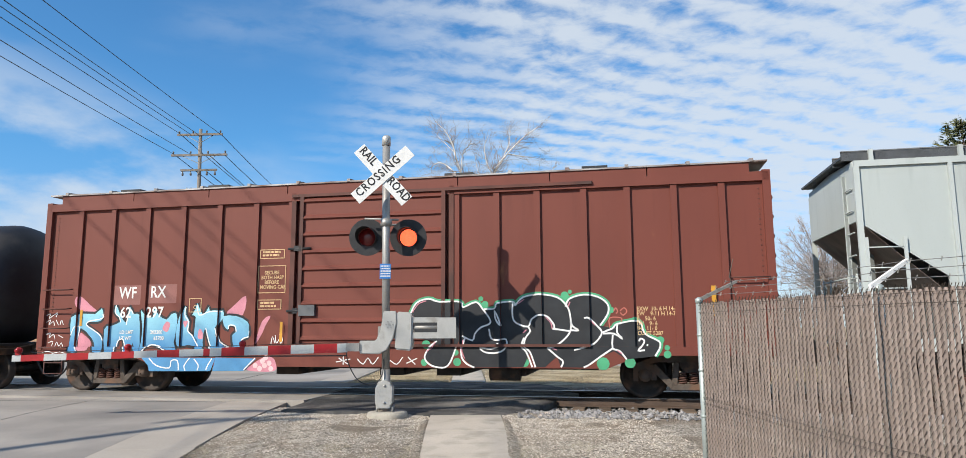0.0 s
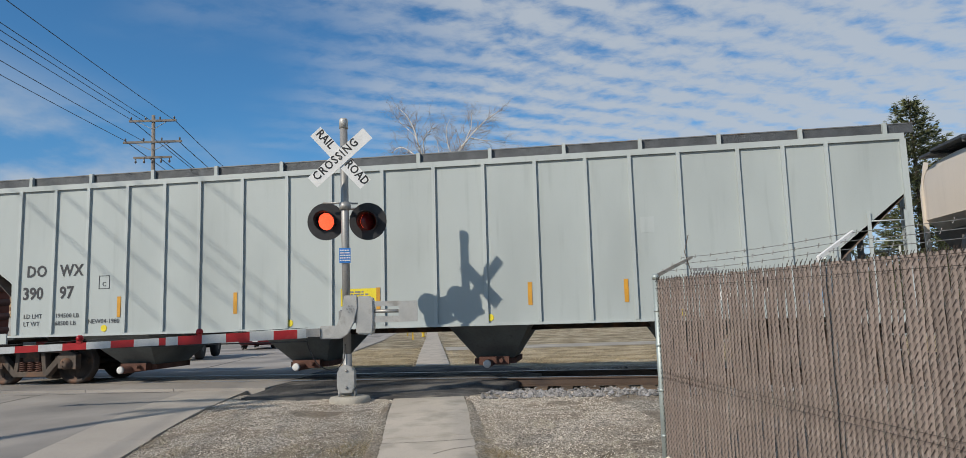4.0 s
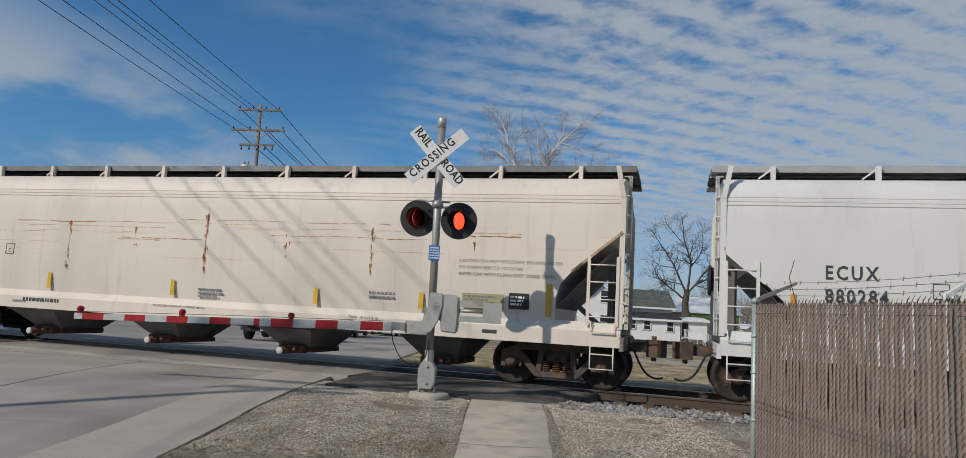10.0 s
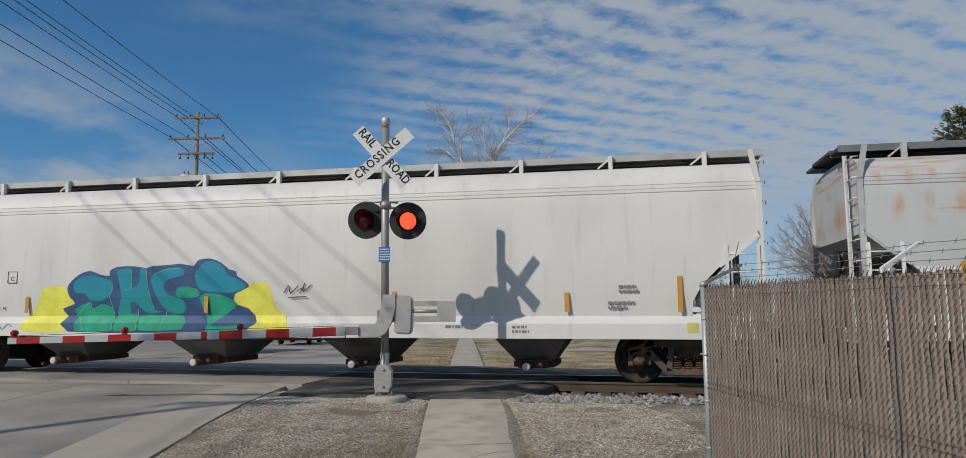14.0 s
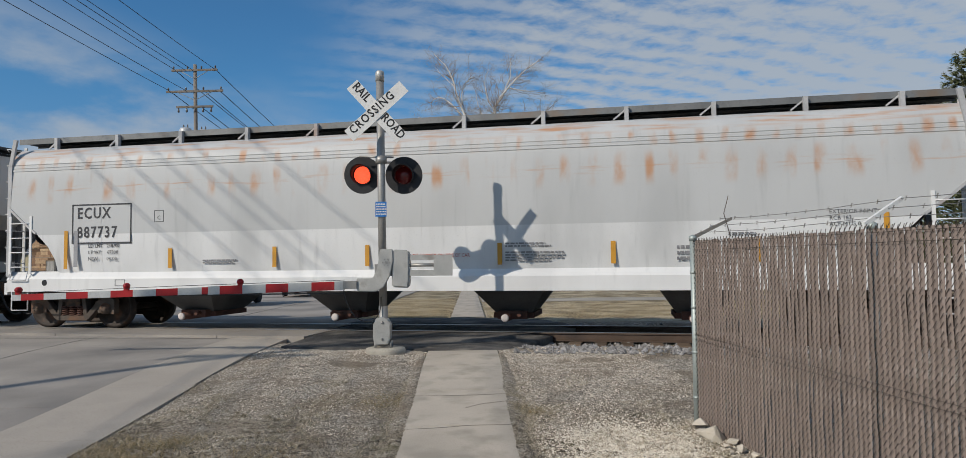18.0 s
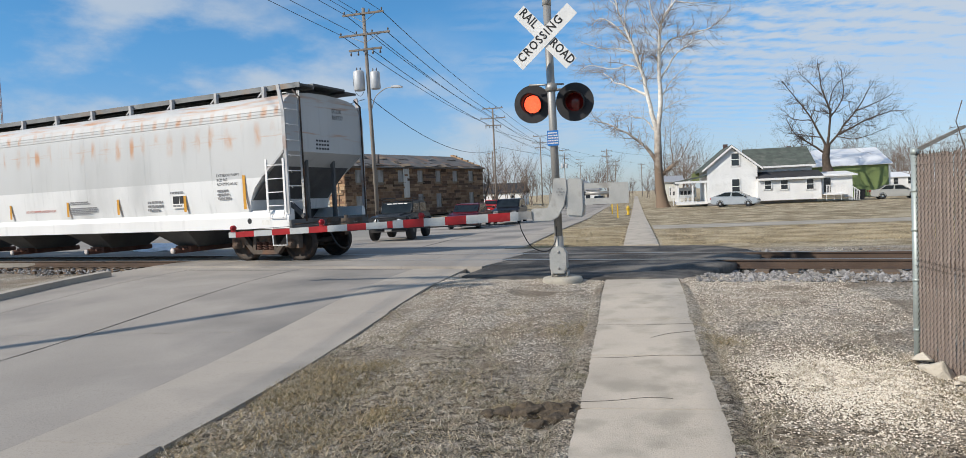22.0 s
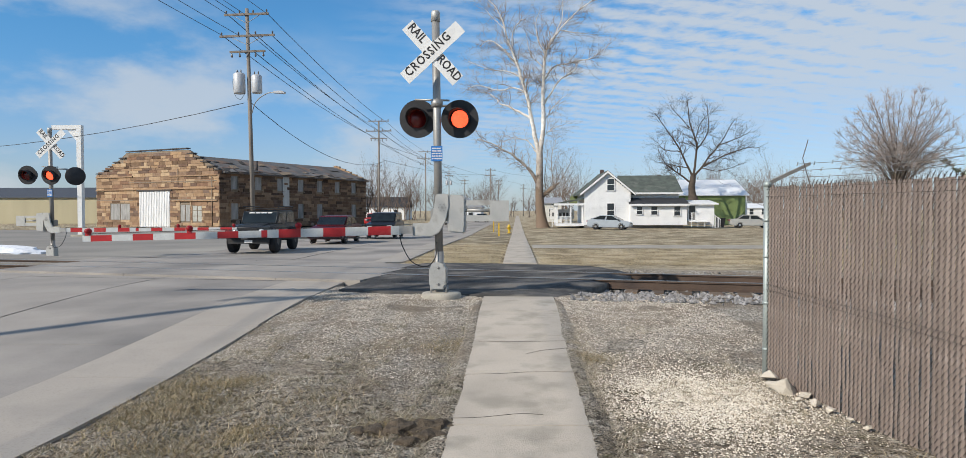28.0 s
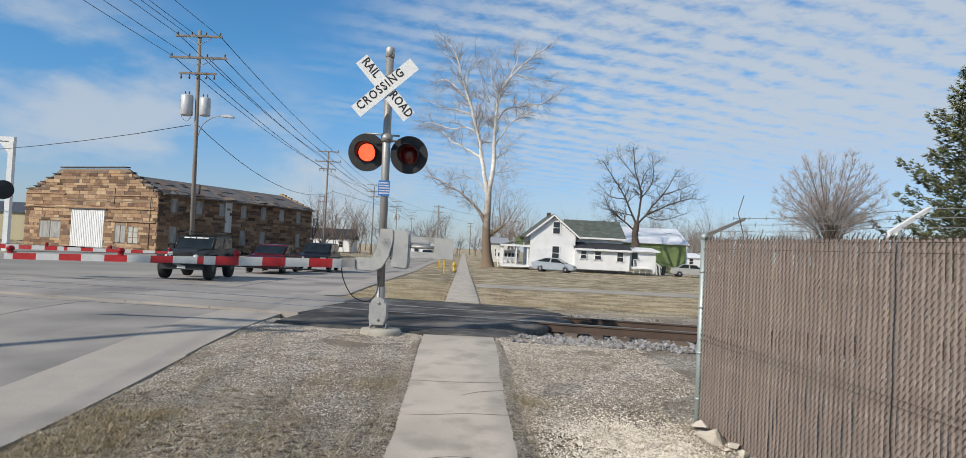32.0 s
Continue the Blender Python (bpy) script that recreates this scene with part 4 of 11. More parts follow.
def patch(car, name, x0, x1, z0, z1, material, y=-0.006, label=""):
    return part(name, box(bmesh.new(), x0, x1, y, y + 0.004, z0, z1), material, car, label)


def bars(car, x0, z0, w, rows_, h, material, y=-0.005, gap=1.7):
    """Lines of small print that cannot be read."""
    rnd = random.Random(int(abs(x0 * 100)) + rows_)
    if material is STENCIL and h < 0.08:
        material = mat("small_print_grey", (0.20, 0.20, 0.205), 0.7, vary=0.2, scale=8)
    bm = bmesh.new()
    for r in range(rows_):
        x = x0
        end = x0 + w * rnd.uniform(0.7, 1.0)
        while x < end:
            ln = rnd.uniform(0.03, 0.12)
            box(bm, x, min(end, x + ln), y, y + 0.003, z0 - r * h * gap, z0 - r * h * gap + h)
            x += ln + 0.02
    return part("small_print", bm, material, car)


def flat(car, name, pts, y, material, label="", per=5, closed=True):
    """A painted shape on the side, with a smooth outline."""
    loop = spline([(a, b) for a, b in pts], per) if closed else [Vector(p) for p in pts]
    bm = bmesh.new()
    f = bm.faces.new([bm.verts.new((p[0], y, p[1])) for p in loop])
    f.normal_update()
    if f.normal.y > 0:
        f.normal_flip()
    bmesh.ops.triangulate(bm, faces=[f])
    return part(name, bm, material, car, label)


def stroke(car, name, lines, width, y, material, label="", per=4):
    """Painted lines of some width on the side."""
    bm = bmesh.new()
    for pts in lines:
        loop = spline(pts, per, False)
        vs = []
        for k, p in enumerate(loop):
            d = (loop[min(k + 1, len(loop) - 1)] - loop[max(k - 1, 0)])
            n = Vector((-d.y, d.x)).normalized() * width / 2
            vs.append((bm.verts.new((p.x + n.x, y, p.y + n.y)), bm.verts.new((p.x - n.x, y, p.y - n.y))))
        for a, b in zip(vs, vs[1:]):
            f = bm.faces.new((a[0], a[1], b[1], b[0]))
            f.normal_update()
            if f.normal.y > 0:
                f.normal_flip()
    return part(name, bm, material, car, label)


def new_car(name, label, s0, s1):
    mid = (s0 + s1) / 2
    car = thing(name, label, "freight car", TRAIN @ pose(mid, 0, RAIL_TOP), "cars of the passing train")
    MOVING.append((car, mid))
    return car, mid


def underframe(car, x0, x1, z=0.78, top=1.0):
    bm = bmesh.new()
    box(bm, x0, x1, HALF - 0.2, HALF + 0.2, z - 0.1, top)
    for x in (x0 + 0.08, x1 - 0.08):
        box(bm, x - 0.08, x + 0.08, 0.15, 3.05, z + 0.02, top)
    part("centre_sill", bm, RUNNING, car)


def sprayed_fade(name, low, high, z0, z1):
    """Spray paint that fades from one colour to another with height on the car."""
    m = mat(name, high, 0.6, vary=0.12, scale=2.0)
    nt = m.node_tree
    bsdf = nt.nodes["Principled BSDF"]
    link = bsdf.inputs["Base Color"].links[0].from_socket
    co, sep, mr, mx, tx = (nt.nodes.new(k) for k in ("ShaderNodeTexCoord", "ShaderNodeSeparateXYZ", "ShaderNodeMapRange", "ShaderNodeMix", "ShaderNodeTexNoise"))
    tx.inputs["Scale"].default_value = 2.5
    nt.links.new(co.outputs["Object"], sep.inputs[0]), nt.links.new(co.outputs["Object"], tx.inputs[0])
    add = nt.nodes.new("ShaderNodeMath")
    add.operation = "MULTIPLY_ADD"
    nt.links.new(tx.outputs["Fac"], add.inputs[0])
    add.inputs[1].default_value = 0.5
    nt.links.new(sep.outputs[2], add.inputs[2])
    nt.links.new(add.outputs[0], mr.inputs[0])
    mr.inputs[1].default_value, mr.inputs[2].default_value = z0 + 0.25, z1 + 0.25
    mx.data_type = "RGBA"
    nt.links.new(mr.outputs[0], mx.inputs["Factor"])
    mx.inputs[6].default_value = (*low, 1)
    nt.links.new(link, mx.inputs[7])
    nt.links.new(mx.outputs[2], bsdf.inputs["Base Color"])
    return m


# ---- boxcar ----
def boxcar():
    s0, s1 = -9.6, 5.8
    car, mid = new_car("boxcar", "rust brown ribbed boxcar with graffiti along its side", s0, s1)
    X = lambda s: s - mid
    red = body_mat("boxcar_paint", (0.155, 0.040, 0.026), 0.62, [(0.8, 4.3, 0.12, 3.0)], wire=0.25)
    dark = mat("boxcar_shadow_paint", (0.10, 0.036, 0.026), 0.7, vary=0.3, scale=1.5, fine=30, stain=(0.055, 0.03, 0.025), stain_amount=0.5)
    half = 7.7
    top, bot = 4.18, 0.82
    # wall panels between the posts
    posts = [-8.74, -7.91, -7.04, -6.17, -5.30, -4.44, -3.64, -0.08, 0.73, 1.53, 2.43, 3.25, 4.11, 4.97]
    edges = [s0 + 0.03] + posts + [s1 - 0.03]
    for a, b in zip(edges, edges[1:]):
        if a == -3.64:
            continue
        bm = box(bmesh.new(), X(a), X(b), 0.075, 0.12, bot + 0.18, top - 0.05)
        part("wall_panel", bm, red, car)
    bm = box(bmesh.new(), -half + 0.02, half - 0.02, 0.12, 3.08, bot + 0.1, top)
    part("body_shell", bm, red, car)
    for p in posts:
        bm = box(bmesh.new(), X(p) - 0.06, X(p) + 0.06, 0.02, 0.12, bot + 0.15, top - 0.12)
        part("side_post", bevelled(bm, 0.012, 1), red, car)
    for x in (-half + 0.04, half - 0.04):
        part("corner_post", bevelled(box(bmesh.new(), x - 0.07, x + 0.07, 0.0, 0.16, bot + 0.1, top + 0.03), 0.015, 1), red, car)
    # belly sill: deeper in the middle
    bm = prism(bmesh.new(), [(X(s0), 1.0), (X(s0), 0.84), (X(-7.3), 0.84), (X(-6.7), 0.60), (X(2.8), 0.60), (X(3.4), 0.84), (X(s1), 0.84), (X(s1), 1.0)], 0.01, 0.08)
    part("side_sill", bm, red, car)
    part("top_chord", bevelled(box(bmesh.new(), -half, half, 0.0, 0.12, top - 0.17, top), 0.015, 1), red, car)
    # upper fascia with seams, and roof
    for k in range(8):
        a, b = -half + 0.3 + k * 1.85, -half + 0.3 + k * 1.85 + 1.83
        part("fascia_panel", box(bmesh.new(), a, b, 0.06, 0.12, top + 0.005, top + 0.19), red, car)
    roof_m = mat("boxcar_roof", (0.36, 0.34, 0.33), 0.6, 0.3, vary=0.3, scale=2, fine=20, stain=(0.12, 0.06, 0.04), stain_amount=0.8, stain_scale=1.5)
    bm = prism(bmesh.new(), [(0.03, top + 0.19), (0.03, top + 0.22), (HALF, top + 0.36), (3.17, top + 0.22), (3.17, top + 0.19)], -half, half, "x")
    part("roof", bm, roof_m, car, "galvanised roof sheet, patchy with rust")
    for k in range(14):
        x = -half + 0.4 + k * 1.13
        bm = prism(bmesh.new(), [(0.02, top + 0.2), (0.02, top + 0.26), (HALF, top + 0.40), (3.18, top + 0.26), (3.18, top + 0.2)], x, x + 0.07, "x")
        part("roof_rib", bm, roof_m, car)
    for x, w in ((-6.1, 0.5), (-3.9, 0.5), (1.5, 0.6), (4.3, 0.5)):
        part("roof_patch", box(bmesh.new(), x, x + w, 0.3, 0.9, top + 0.27, top + 0.33), BLACK, car)
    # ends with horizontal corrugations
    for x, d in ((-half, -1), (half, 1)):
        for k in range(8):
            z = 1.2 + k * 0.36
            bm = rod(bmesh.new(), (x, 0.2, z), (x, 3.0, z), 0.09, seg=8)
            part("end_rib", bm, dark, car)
    # door
    dl, dr = X(-3.40), X(-0.30)
    door = part("sliding_door", box(bmesh.new(), dl, dr, 0.0, 0.06, 1.05, top - 0.1), red, car)
    for k in range(9):
        z = 1.12 + k * 0.355
        bm = prism(bmesh.new(), [(-0.0, z), (-0.045, z + 0.02), (-0.045, z + 0.05), (0.0, z + 0.10)], dl + 0.06, dr - 0.06, "x")
        part("door_rib", bm, red, door)
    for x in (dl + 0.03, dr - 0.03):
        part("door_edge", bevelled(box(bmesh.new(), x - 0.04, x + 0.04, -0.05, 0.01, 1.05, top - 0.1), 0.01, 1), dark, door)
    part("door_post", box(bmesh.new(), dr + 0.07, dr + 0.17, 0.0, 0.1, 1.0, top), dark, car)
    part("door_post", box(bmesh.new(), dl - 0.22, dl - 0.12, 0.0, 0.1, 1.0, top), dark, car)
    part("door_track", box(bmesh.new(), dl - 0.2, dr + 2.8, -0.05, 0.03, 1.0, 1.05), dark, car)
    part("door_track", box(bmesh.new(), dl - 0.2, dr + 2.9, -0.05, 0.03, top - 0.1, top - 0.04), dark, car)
    for z in (3.0, 1.72):
        bm = bmesh.new()
        rod(bm, (dl - 0.25, -0.03, z), (dl + 0.25, -0.03, z), 0.025)
        box(bm, dl - 0.12, dl + 0.05, -0.05, 0.0, z - 0.05, z + 0.06)
        part("door_latch", bm, BLACK, door)
    part("lock_box", bevelled(box(bmesh.new(), dl + 0.03, dl + 0.38, -0.07, 0.0, 1.62, 1.84), 0.01, 1), mat("grey_lockbox", (0.12, 0.125, 0.13), 0.6, 0.3), door)
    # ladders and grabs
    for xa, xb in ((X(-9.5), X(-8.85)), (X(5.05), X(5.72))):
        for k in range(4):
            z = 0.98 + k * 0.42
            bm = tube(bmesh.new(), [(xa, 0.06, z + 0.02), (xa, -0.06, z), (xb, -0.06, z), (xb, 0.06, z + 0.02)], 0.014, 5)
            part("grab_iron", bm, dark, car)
        stirrup(car, xa + 0.1, xb - 0.1, 0.02, dark, 0.85, 0.42)
    bm = bmesh.new()
    for k in range(26):
        for x in (X(-9.35), X(5.62)):
            rod(bm, (x, 0.062, 1.5 + k * 0.095), (x, 0.076, 1.5 + k * 0.095), 0.014, seg=5)
    part("rivets", bm, dark, car)["kind"] = "stuff"
    part("placard_board", box(bmesh.new(), X(4.45), X(5.05), 0.03, 0.08, 1.05, 1.75), red, car)
    patch(car, "reflector", X(4.70), X(4.78), 1.55, 2.1, AMBER, 0.015)
    patch(car, "reflector", X(-3.80), X(-3.74), 1.1, 1.5, AMBER, 0.0)
    patch(car, "reflector", X(-8.62), X(-8.56), 1.45, 1.8, AMBER, 0.06)
    # stencils
    y = 0.068
    wording("WF", 0.35, WHITEPAINT, car, on_side(X(-7.67), 1.97, y), space=1.05, wide=0.8, bold=0.006)
    wording("RX", 0.35, WHITEPAINT, car, on_side(X(-6.90), 1.98, y), space=1.05, wide=0.8, bold=0.006)
    pinkish = mat("faded_patch", (0.24, 0.10, 0.085), 0.7, vary=0.15)
    patch(car, "repainted_patch", X(-7.80), X(-7.12), 1.90, 2.32, pinkish, 0.071)
    patch(car, "repainted_patch", X(-6.96), X(-6.26), 1.92, 2.33, pinkish, 0.071)
    cream = mat("stencil_cream", (0.62, 0.42, 0.22), 0.7, vary=0.15, scale=8)
    for body, z in (("SECURE", 2.47), ("BOTH HASP", 2.37), ("BEFORE", 2.27), ("MOVING CAR", 2.17)):
        wording(body, 0.105, cream, car, on_side(X(-4.06) - 0.026 * len(body), z, y), wide=0.9, bold=0.002)
    for a, b, c, d in ((X(-4.37), X(-3.74), 2.10, 2.66), (X(-4.34), X(-3.78), 2.82, 3.00), (X(-4.36), X(-3.82), 1.76, 1.95), (X(-5.95), X(-5.66), 1.72, 2.0)):
        bm = bmesh.new()
        for u in ((a, b, d, d + 0.015), (a, b, c, c + 0.015), (a, a + 0.015, c, d), (b - 0.015, b, c, d)):
            box(bm, u[0], u[1], 0.066, 0.072, u[2], u[3])
        part("stencil_border", bm, cream, car)
    bars(car, X(-4.28), 2.94, 0.42, 2, 0.04, cream, 0.068)
    bars(car, X(-4.30), 1.88, 0.42, 2, 0.04, cream, 0.068)
    wording("C", 0.13, cream, car, on_side(X(-5.85), 1.76, y))
    for body, z in (("EXW  10- 6 H 14-3", 1.64), ("EW    9-11 H 14-7", 1.55), ("IL   50- 6", 1.46), ("IW    9- 6", 1.37), ("IH   11- 0", 1.28), ("CU FT 5287", 1.19)):
        wording(body, 0.105, cream, car, on_side(X(3.36), z, y), wide=0.88, bold=0.002)
    bars(car, X(-2.0), 2.58, 0.9, 1, 0.05, WHITEPAINT, -0.004)
    wording("LD LMT", 0.11, WHITEPAINT, car, on_side(X(-7.60), 1.25, 0.066), wide=0.9, bold=0.002)
    wording("202300", 0.11, WHITEPAINT, car, on_side(X(-6.85), 1.25, 0.066), wide=0.9, bold=0.002)
    wording("LT WT", 0.11, WHITEPAINT, car, on_side(X(-7.60), 1.12, 0.066), wide=0.9, bold=0.002)
    wording("65700", 0.11, WHITEPAINT, car, on_side(X(-6.76), 1.12, 0.066), wide=0.9, bold=0.002)
    wording("62", 0.32, WHITEPAINT, car, on_side(X(-7.62), 1.56, 0.066), space=1.05, wide=0.85, bold=0.006)
    wording("297", 0.32, WHITEPAINT, car, on_side(X(-6.98), 1.56, 0.066), space=1.05, wide=0.85, bold=0.006)
    # graffiti: sky blue letters, darker downwards, with black edges, white lights and pink flashes
    posts_x = [X(p) for p in posts]
    door_end = X(-0.18)

    def lie(ob, lift):
        """Lays a painted shape on the panels, posts, door and sill of the side."""
        bm = bmesh.new()
        bm.from_mesh(ob.data)
        xs = [v.co.x for v in bm.verts]
        lo, hi = min(xs), max(xs)
        cuts = [((x + d, 0, 0), (1, 0, 0)) for x in posts_x for d in (-0.062, 0.062) if lo < x + d < hi]
        cuts += [((door_end, 0, 0), (1, 0, 0)), ((0, 0, 1.002), (0, 0, 1))]
        for co, no in cuts:
            r = bmesh.ops.bisect_plane(bm, geom=bm.verts[:] + bm.edges[:] + bm.faces[:], plane_co=co, plane_no=no)
            es = [g for g in r["geom_cut"] if isinstance(g, bmesh.types.BMEdge)]
            if es:
                bmesh.ops.split_edges(bm, edges=es)
        for f in bm.faces:
            c = f.calc_center_median()
            if c.z < 1.002:
                y = 0.0085
            elif X(-3.5) < c.x < door_end:
                y = -0.048
            elif any(abs(c.x - x) < 0.062 for x in posts_x):
                y = 0.0185
            else:
                y = 0.0735
            for v in f.verts:
                v.co.y = y - lift
        bm.to_mesh(ob.data)
        bm.free()
        return ob

    def paint(pts, lift, material, name, label, per=3):
        return lie(flat(car, name, [(X(a), b) for a, b in pts], 0.0, material, label, per), lift)

    def line(pts, width, lift, material, name="graffiti_line", label="", per=3):
        return lie(stroke(car, name, [[(X(a), b) for a, b in pts]], width, 0.0, material, label, per), lift)

    def blob(x, z, r, lift, material, name, label):
        return paint([(x + r * math.cos(k * 1.047), z + r * math.sin(k * 1.047)) for k in range(6)], lift, material, name, label, 2)

    def letter(pts):
        line(pts + pts[:1], 0.10, 0.002, deep, "graffiti_edge", "black outline of a sprayed letter", 2)
        paint(pts, 0.003, fade, "graffiti_letter", "sky blue sprayed letter, darker downwards", 2)

    deep, pink = mat("spray_black", (0.02, 0.022, 0.025), 0.65, vary=0.3), mat("spray_pink", (0.56, 0.22, 0.27), 0.6, vary=0.15)
    wht, grn = mat("spray_white", (0.74, 0.73, 0.71), 0.6, vary=0.08), mat("spray_green", (0.07, 0.34, 0.17), 0.6, vary=0.2)
    low_blue = mat("spray_low_blue", (0.075, 0.25, 0.46), 0.6, vary=0.15, scale=1.5)
    fade = sprayed_fade("spray_blue_fade", (0.05, 0.21, 0.42), (0.27, 0.56, 0.66), 0.95, 1.75)
    paint([(-8.66, 2.1), (-8.74, 1.95), (-8.55, 1.74), (-8.2, 1.75), (-8.38, 1.9)], 0.001, pink, "graffiti_flash", "pink sprayed flash")
    paint([(-4.63, 2.05), (-4.89, 1.86), (-5.06, 1.68), (-4.69, 1.65)], 0.001, pink, "graffiti_flash", "pink sprayed flash")
    paint([(-4.05, 1.63), (-4.24, 1.52), (-4.38, 1.06), (-4.25, 1.23), (-4.16, 1.43)], 0.001, pink, "graffiti_flash", "pink sprayed flash")
    paint([(-4.14, 0.79), (-4.42, 0.62), (-4.49, 0.52), (-3.89, 0.51), (-3.88, 0.71), (-3.97, 0.79)], 0.001, pink, "graffiti_flash", "pink sprayed flash")
    paint([(-8.6, 1.29), (-8.63, 1.01), (-8.56, 0.91), (-8.35, 0.93), (-8.31, 1.11), (-8.48, 1.25)], 0.001, pink, "graffiti_flash", "pink sprayed flash")
    paint([(-6.47, 1.53), (-6.56, 1.38), (-6.44, 1.31), (-6.38, 1.47)], 0.001, pink, "graffiti_flash", "pink sprayed flash")
    paint([(-6.07, 1.53), (-6.02, 1.4), (-5.96, 1.53)], 0.001, pink, "graffiti_flash", "pink sprayed flash")
    paint([(-5.68, 1.37), (-5.71, 1.19), (-5.6, 1.16), (-5.6, 1.3)], 0.001, pink, "graffiti_flash", "pink sprayed flash")
    letter([(-8.08, 1.83), (-8.24, 1.71), (-8.58, 1.72), (-8.79, 1.64), (-8.86, 1.48), (-8.77, 1.25), (-8.83, 0.91), (-8.6, 0.89), (-8.69, 1.04), (-8.64, 1.25), (-8.58, 1.4), (-8.38, 1.27), (-8.22, 1.08), (-8.2, 0.89), (-7.99, 0.89), (-7.98, 1.08), (-8.09, 1.25), (-8.33, 1.39), (-8.43, 1.48), (-8.37, 1.54), (-8.18, 1.54), (-8.04, 1.61)])
    letter([(-7.73, 1.91), (-7.76, 1.75), (-7.65, 1.64), (-7.61, 1.53), (-7.8, 1.45), (-7.94, 1.38), (-7.9, 0.89), (-7.66, 0.89), (-7.63, 1.13), (-7.5, 1.16), (-7.44, 0.89), (-7.31, 0.89), (-7.27, 1.08), (-7.18, 0.89), (-7.06, 0.9), (-7.06, 1.24), (-7.11, 1.67), (-7.29, 1.7), (-7.38, 1.86), (-7.42, 1.7), (-7.45, 1.5), (-7.61, 1.68)])
    letter([(-7.07, 1.79), (-7.01, 1.42), (-7.02, 1.11), (-7.04, 0.9), (-6.85, 1.04), (-6.64, 1.02), (-6.45, 0.95), (-6.17, 0.89), (-6.23, 1.08), (-6.18, 1.44), (-6.2, 1.69), (-6.36, 1.69), (-6.47, 1.57), (-6.67, 1.67), (-6.77, 1.81), (-6.81, 1.63), (-6.94, 1.63)])
    letter([(-6.03, 1.86), (-6.11, 1.69), (-6.17, 1.46), (-6.19, 1.24), (-6.15, 1.01), (-5.93, 1.04), (-5.75, 1.01), (-5.72, 1.15), (-5.85, 1.24), (-5.94, 1.35), (-5.92, 1.53), (-6.01, 1.67)])
    letter([(-5.75, 1.91), (-5.8, 1.77), (-5.87, 1.66), (-5.78, 1.62), (-5.8, 1.24), (-5.71, 0.92), (-5.54, 0.9), (-5.59, 1.08), (-5.55, 1.38), (-5.42, 1.06), (-5.35, 0.89), (-4.89, 0.89), (-5.02, 0.98), (-5.2, 1.1), (-5.29, 1.38), (-5.14, 1.58), (-5.15, 1.75), (-5.46, 1.75), (-5.47, 1.86), (-5.61, 1.66)])
    letter([(-5.13, 1.63), (-4.83, 1.63), (-4.57, 1.51), (-4.49, 1.3), (-4.53, 1.2), (-4.68, 1.15), (-4.72, 0.97), (-4.85, 0.96), (-4.91, 1.23), (-4.82, 1.31), (-4.86, 1.43), (-5, 1.45), (-5.02, 1.35), (-5.11, 1.44)])
    paint([(-8.6, 1.29), (-8.63, 1.01), (-8.56, 0.91), (-8.35, 0.93), (-8.31, 1.11), (-8.48, 1.25)], 0.004, pink, "graffiti_flash", "pink sprayed fill")
    paint([(-6.47, 1.53), (-6.56, 1.38), (-6.44, 1.31), (-6.38, 1.47)], 0.004, pink, "graffiti_flash", "pink sprayed fill")
    paint([(-6.07, 1.53), (-6.02, 1.4), (-5.96, 1.53)], 0.004, pink, "graffiti_flash", "pink sprayed fill")
    paint([(-5.68, 1.37), (-5.71, 1.19), (-5.6, 1.16), (-5.6, 1.3)], 0.004, pink, "graffiti_flash", "pink sprayed fill")
    paint([(-7.09, 0.78), (-6.98, 0.77), (-6.81, 0.61), (-6.78, 0.49), (-5.34, 0.5), (-5.23, 0.77)], 0.002, low_blue, "graffiti_drop", "blue sprayed lower edge of the letters", 1)
    paint([(-5.23, 0.78), (-5.29, 0.5), (-4.58, 0.51), (-4.3, 0.76)], 0.002, low_blue, "graffiti_drop", "blue sprayed lower edge of the letters", 1)
    for x, z in ((-4.22, 0.56), (-4.11, 0.62), (-4.16, 0.71), (-4.01, 0.67), (-3.97, 0.56), (-4.09, 0.78), (-4.32, 0.62)):
        blob(x, z, 0.055, 0.003, mat("spray_pale_pink", (0.72, 0.48, 0.48), 0.6), "graffiti_dot", "pale pink sprayed dot")
    line([(-8.78, 1.25), (-8.71, 1.42), (-8.61, 1.42), (-8.64, 1.2), (-8.67, 1.04), (-8.61, 0.9)], 0.024, 0.005, wht, label="white sprayed highlight")
    line([(-8.05, 1.71), (-8.05, 1.61), (-8.37, 1.55), (-8.44, 1.47), (-8.24, 1.35), (-8.08, 1.24), (-7.99, 1.08)], 0.024, 0.005, wht, label="white sprayed highlight")
    line([(-7.72, 1.89), (-7.74, 1.73), (-7.63, 1.63), (-7.59, 1.52)], 0.024, 0.005, wht, label="white sprayed highlight")
    line([(-7.45, 1.47), (-7.38, 1.79), (-7.29, 1.7)], 0.024, 0.005, wht, label="white sprayed highlight")
    line([(-7.67, 0.9), (-7.63, 1.12), (-7.5, 1.15), (-7.44, 0.9)], 0.024, 0.005, wht, label="white sprayed highlight")
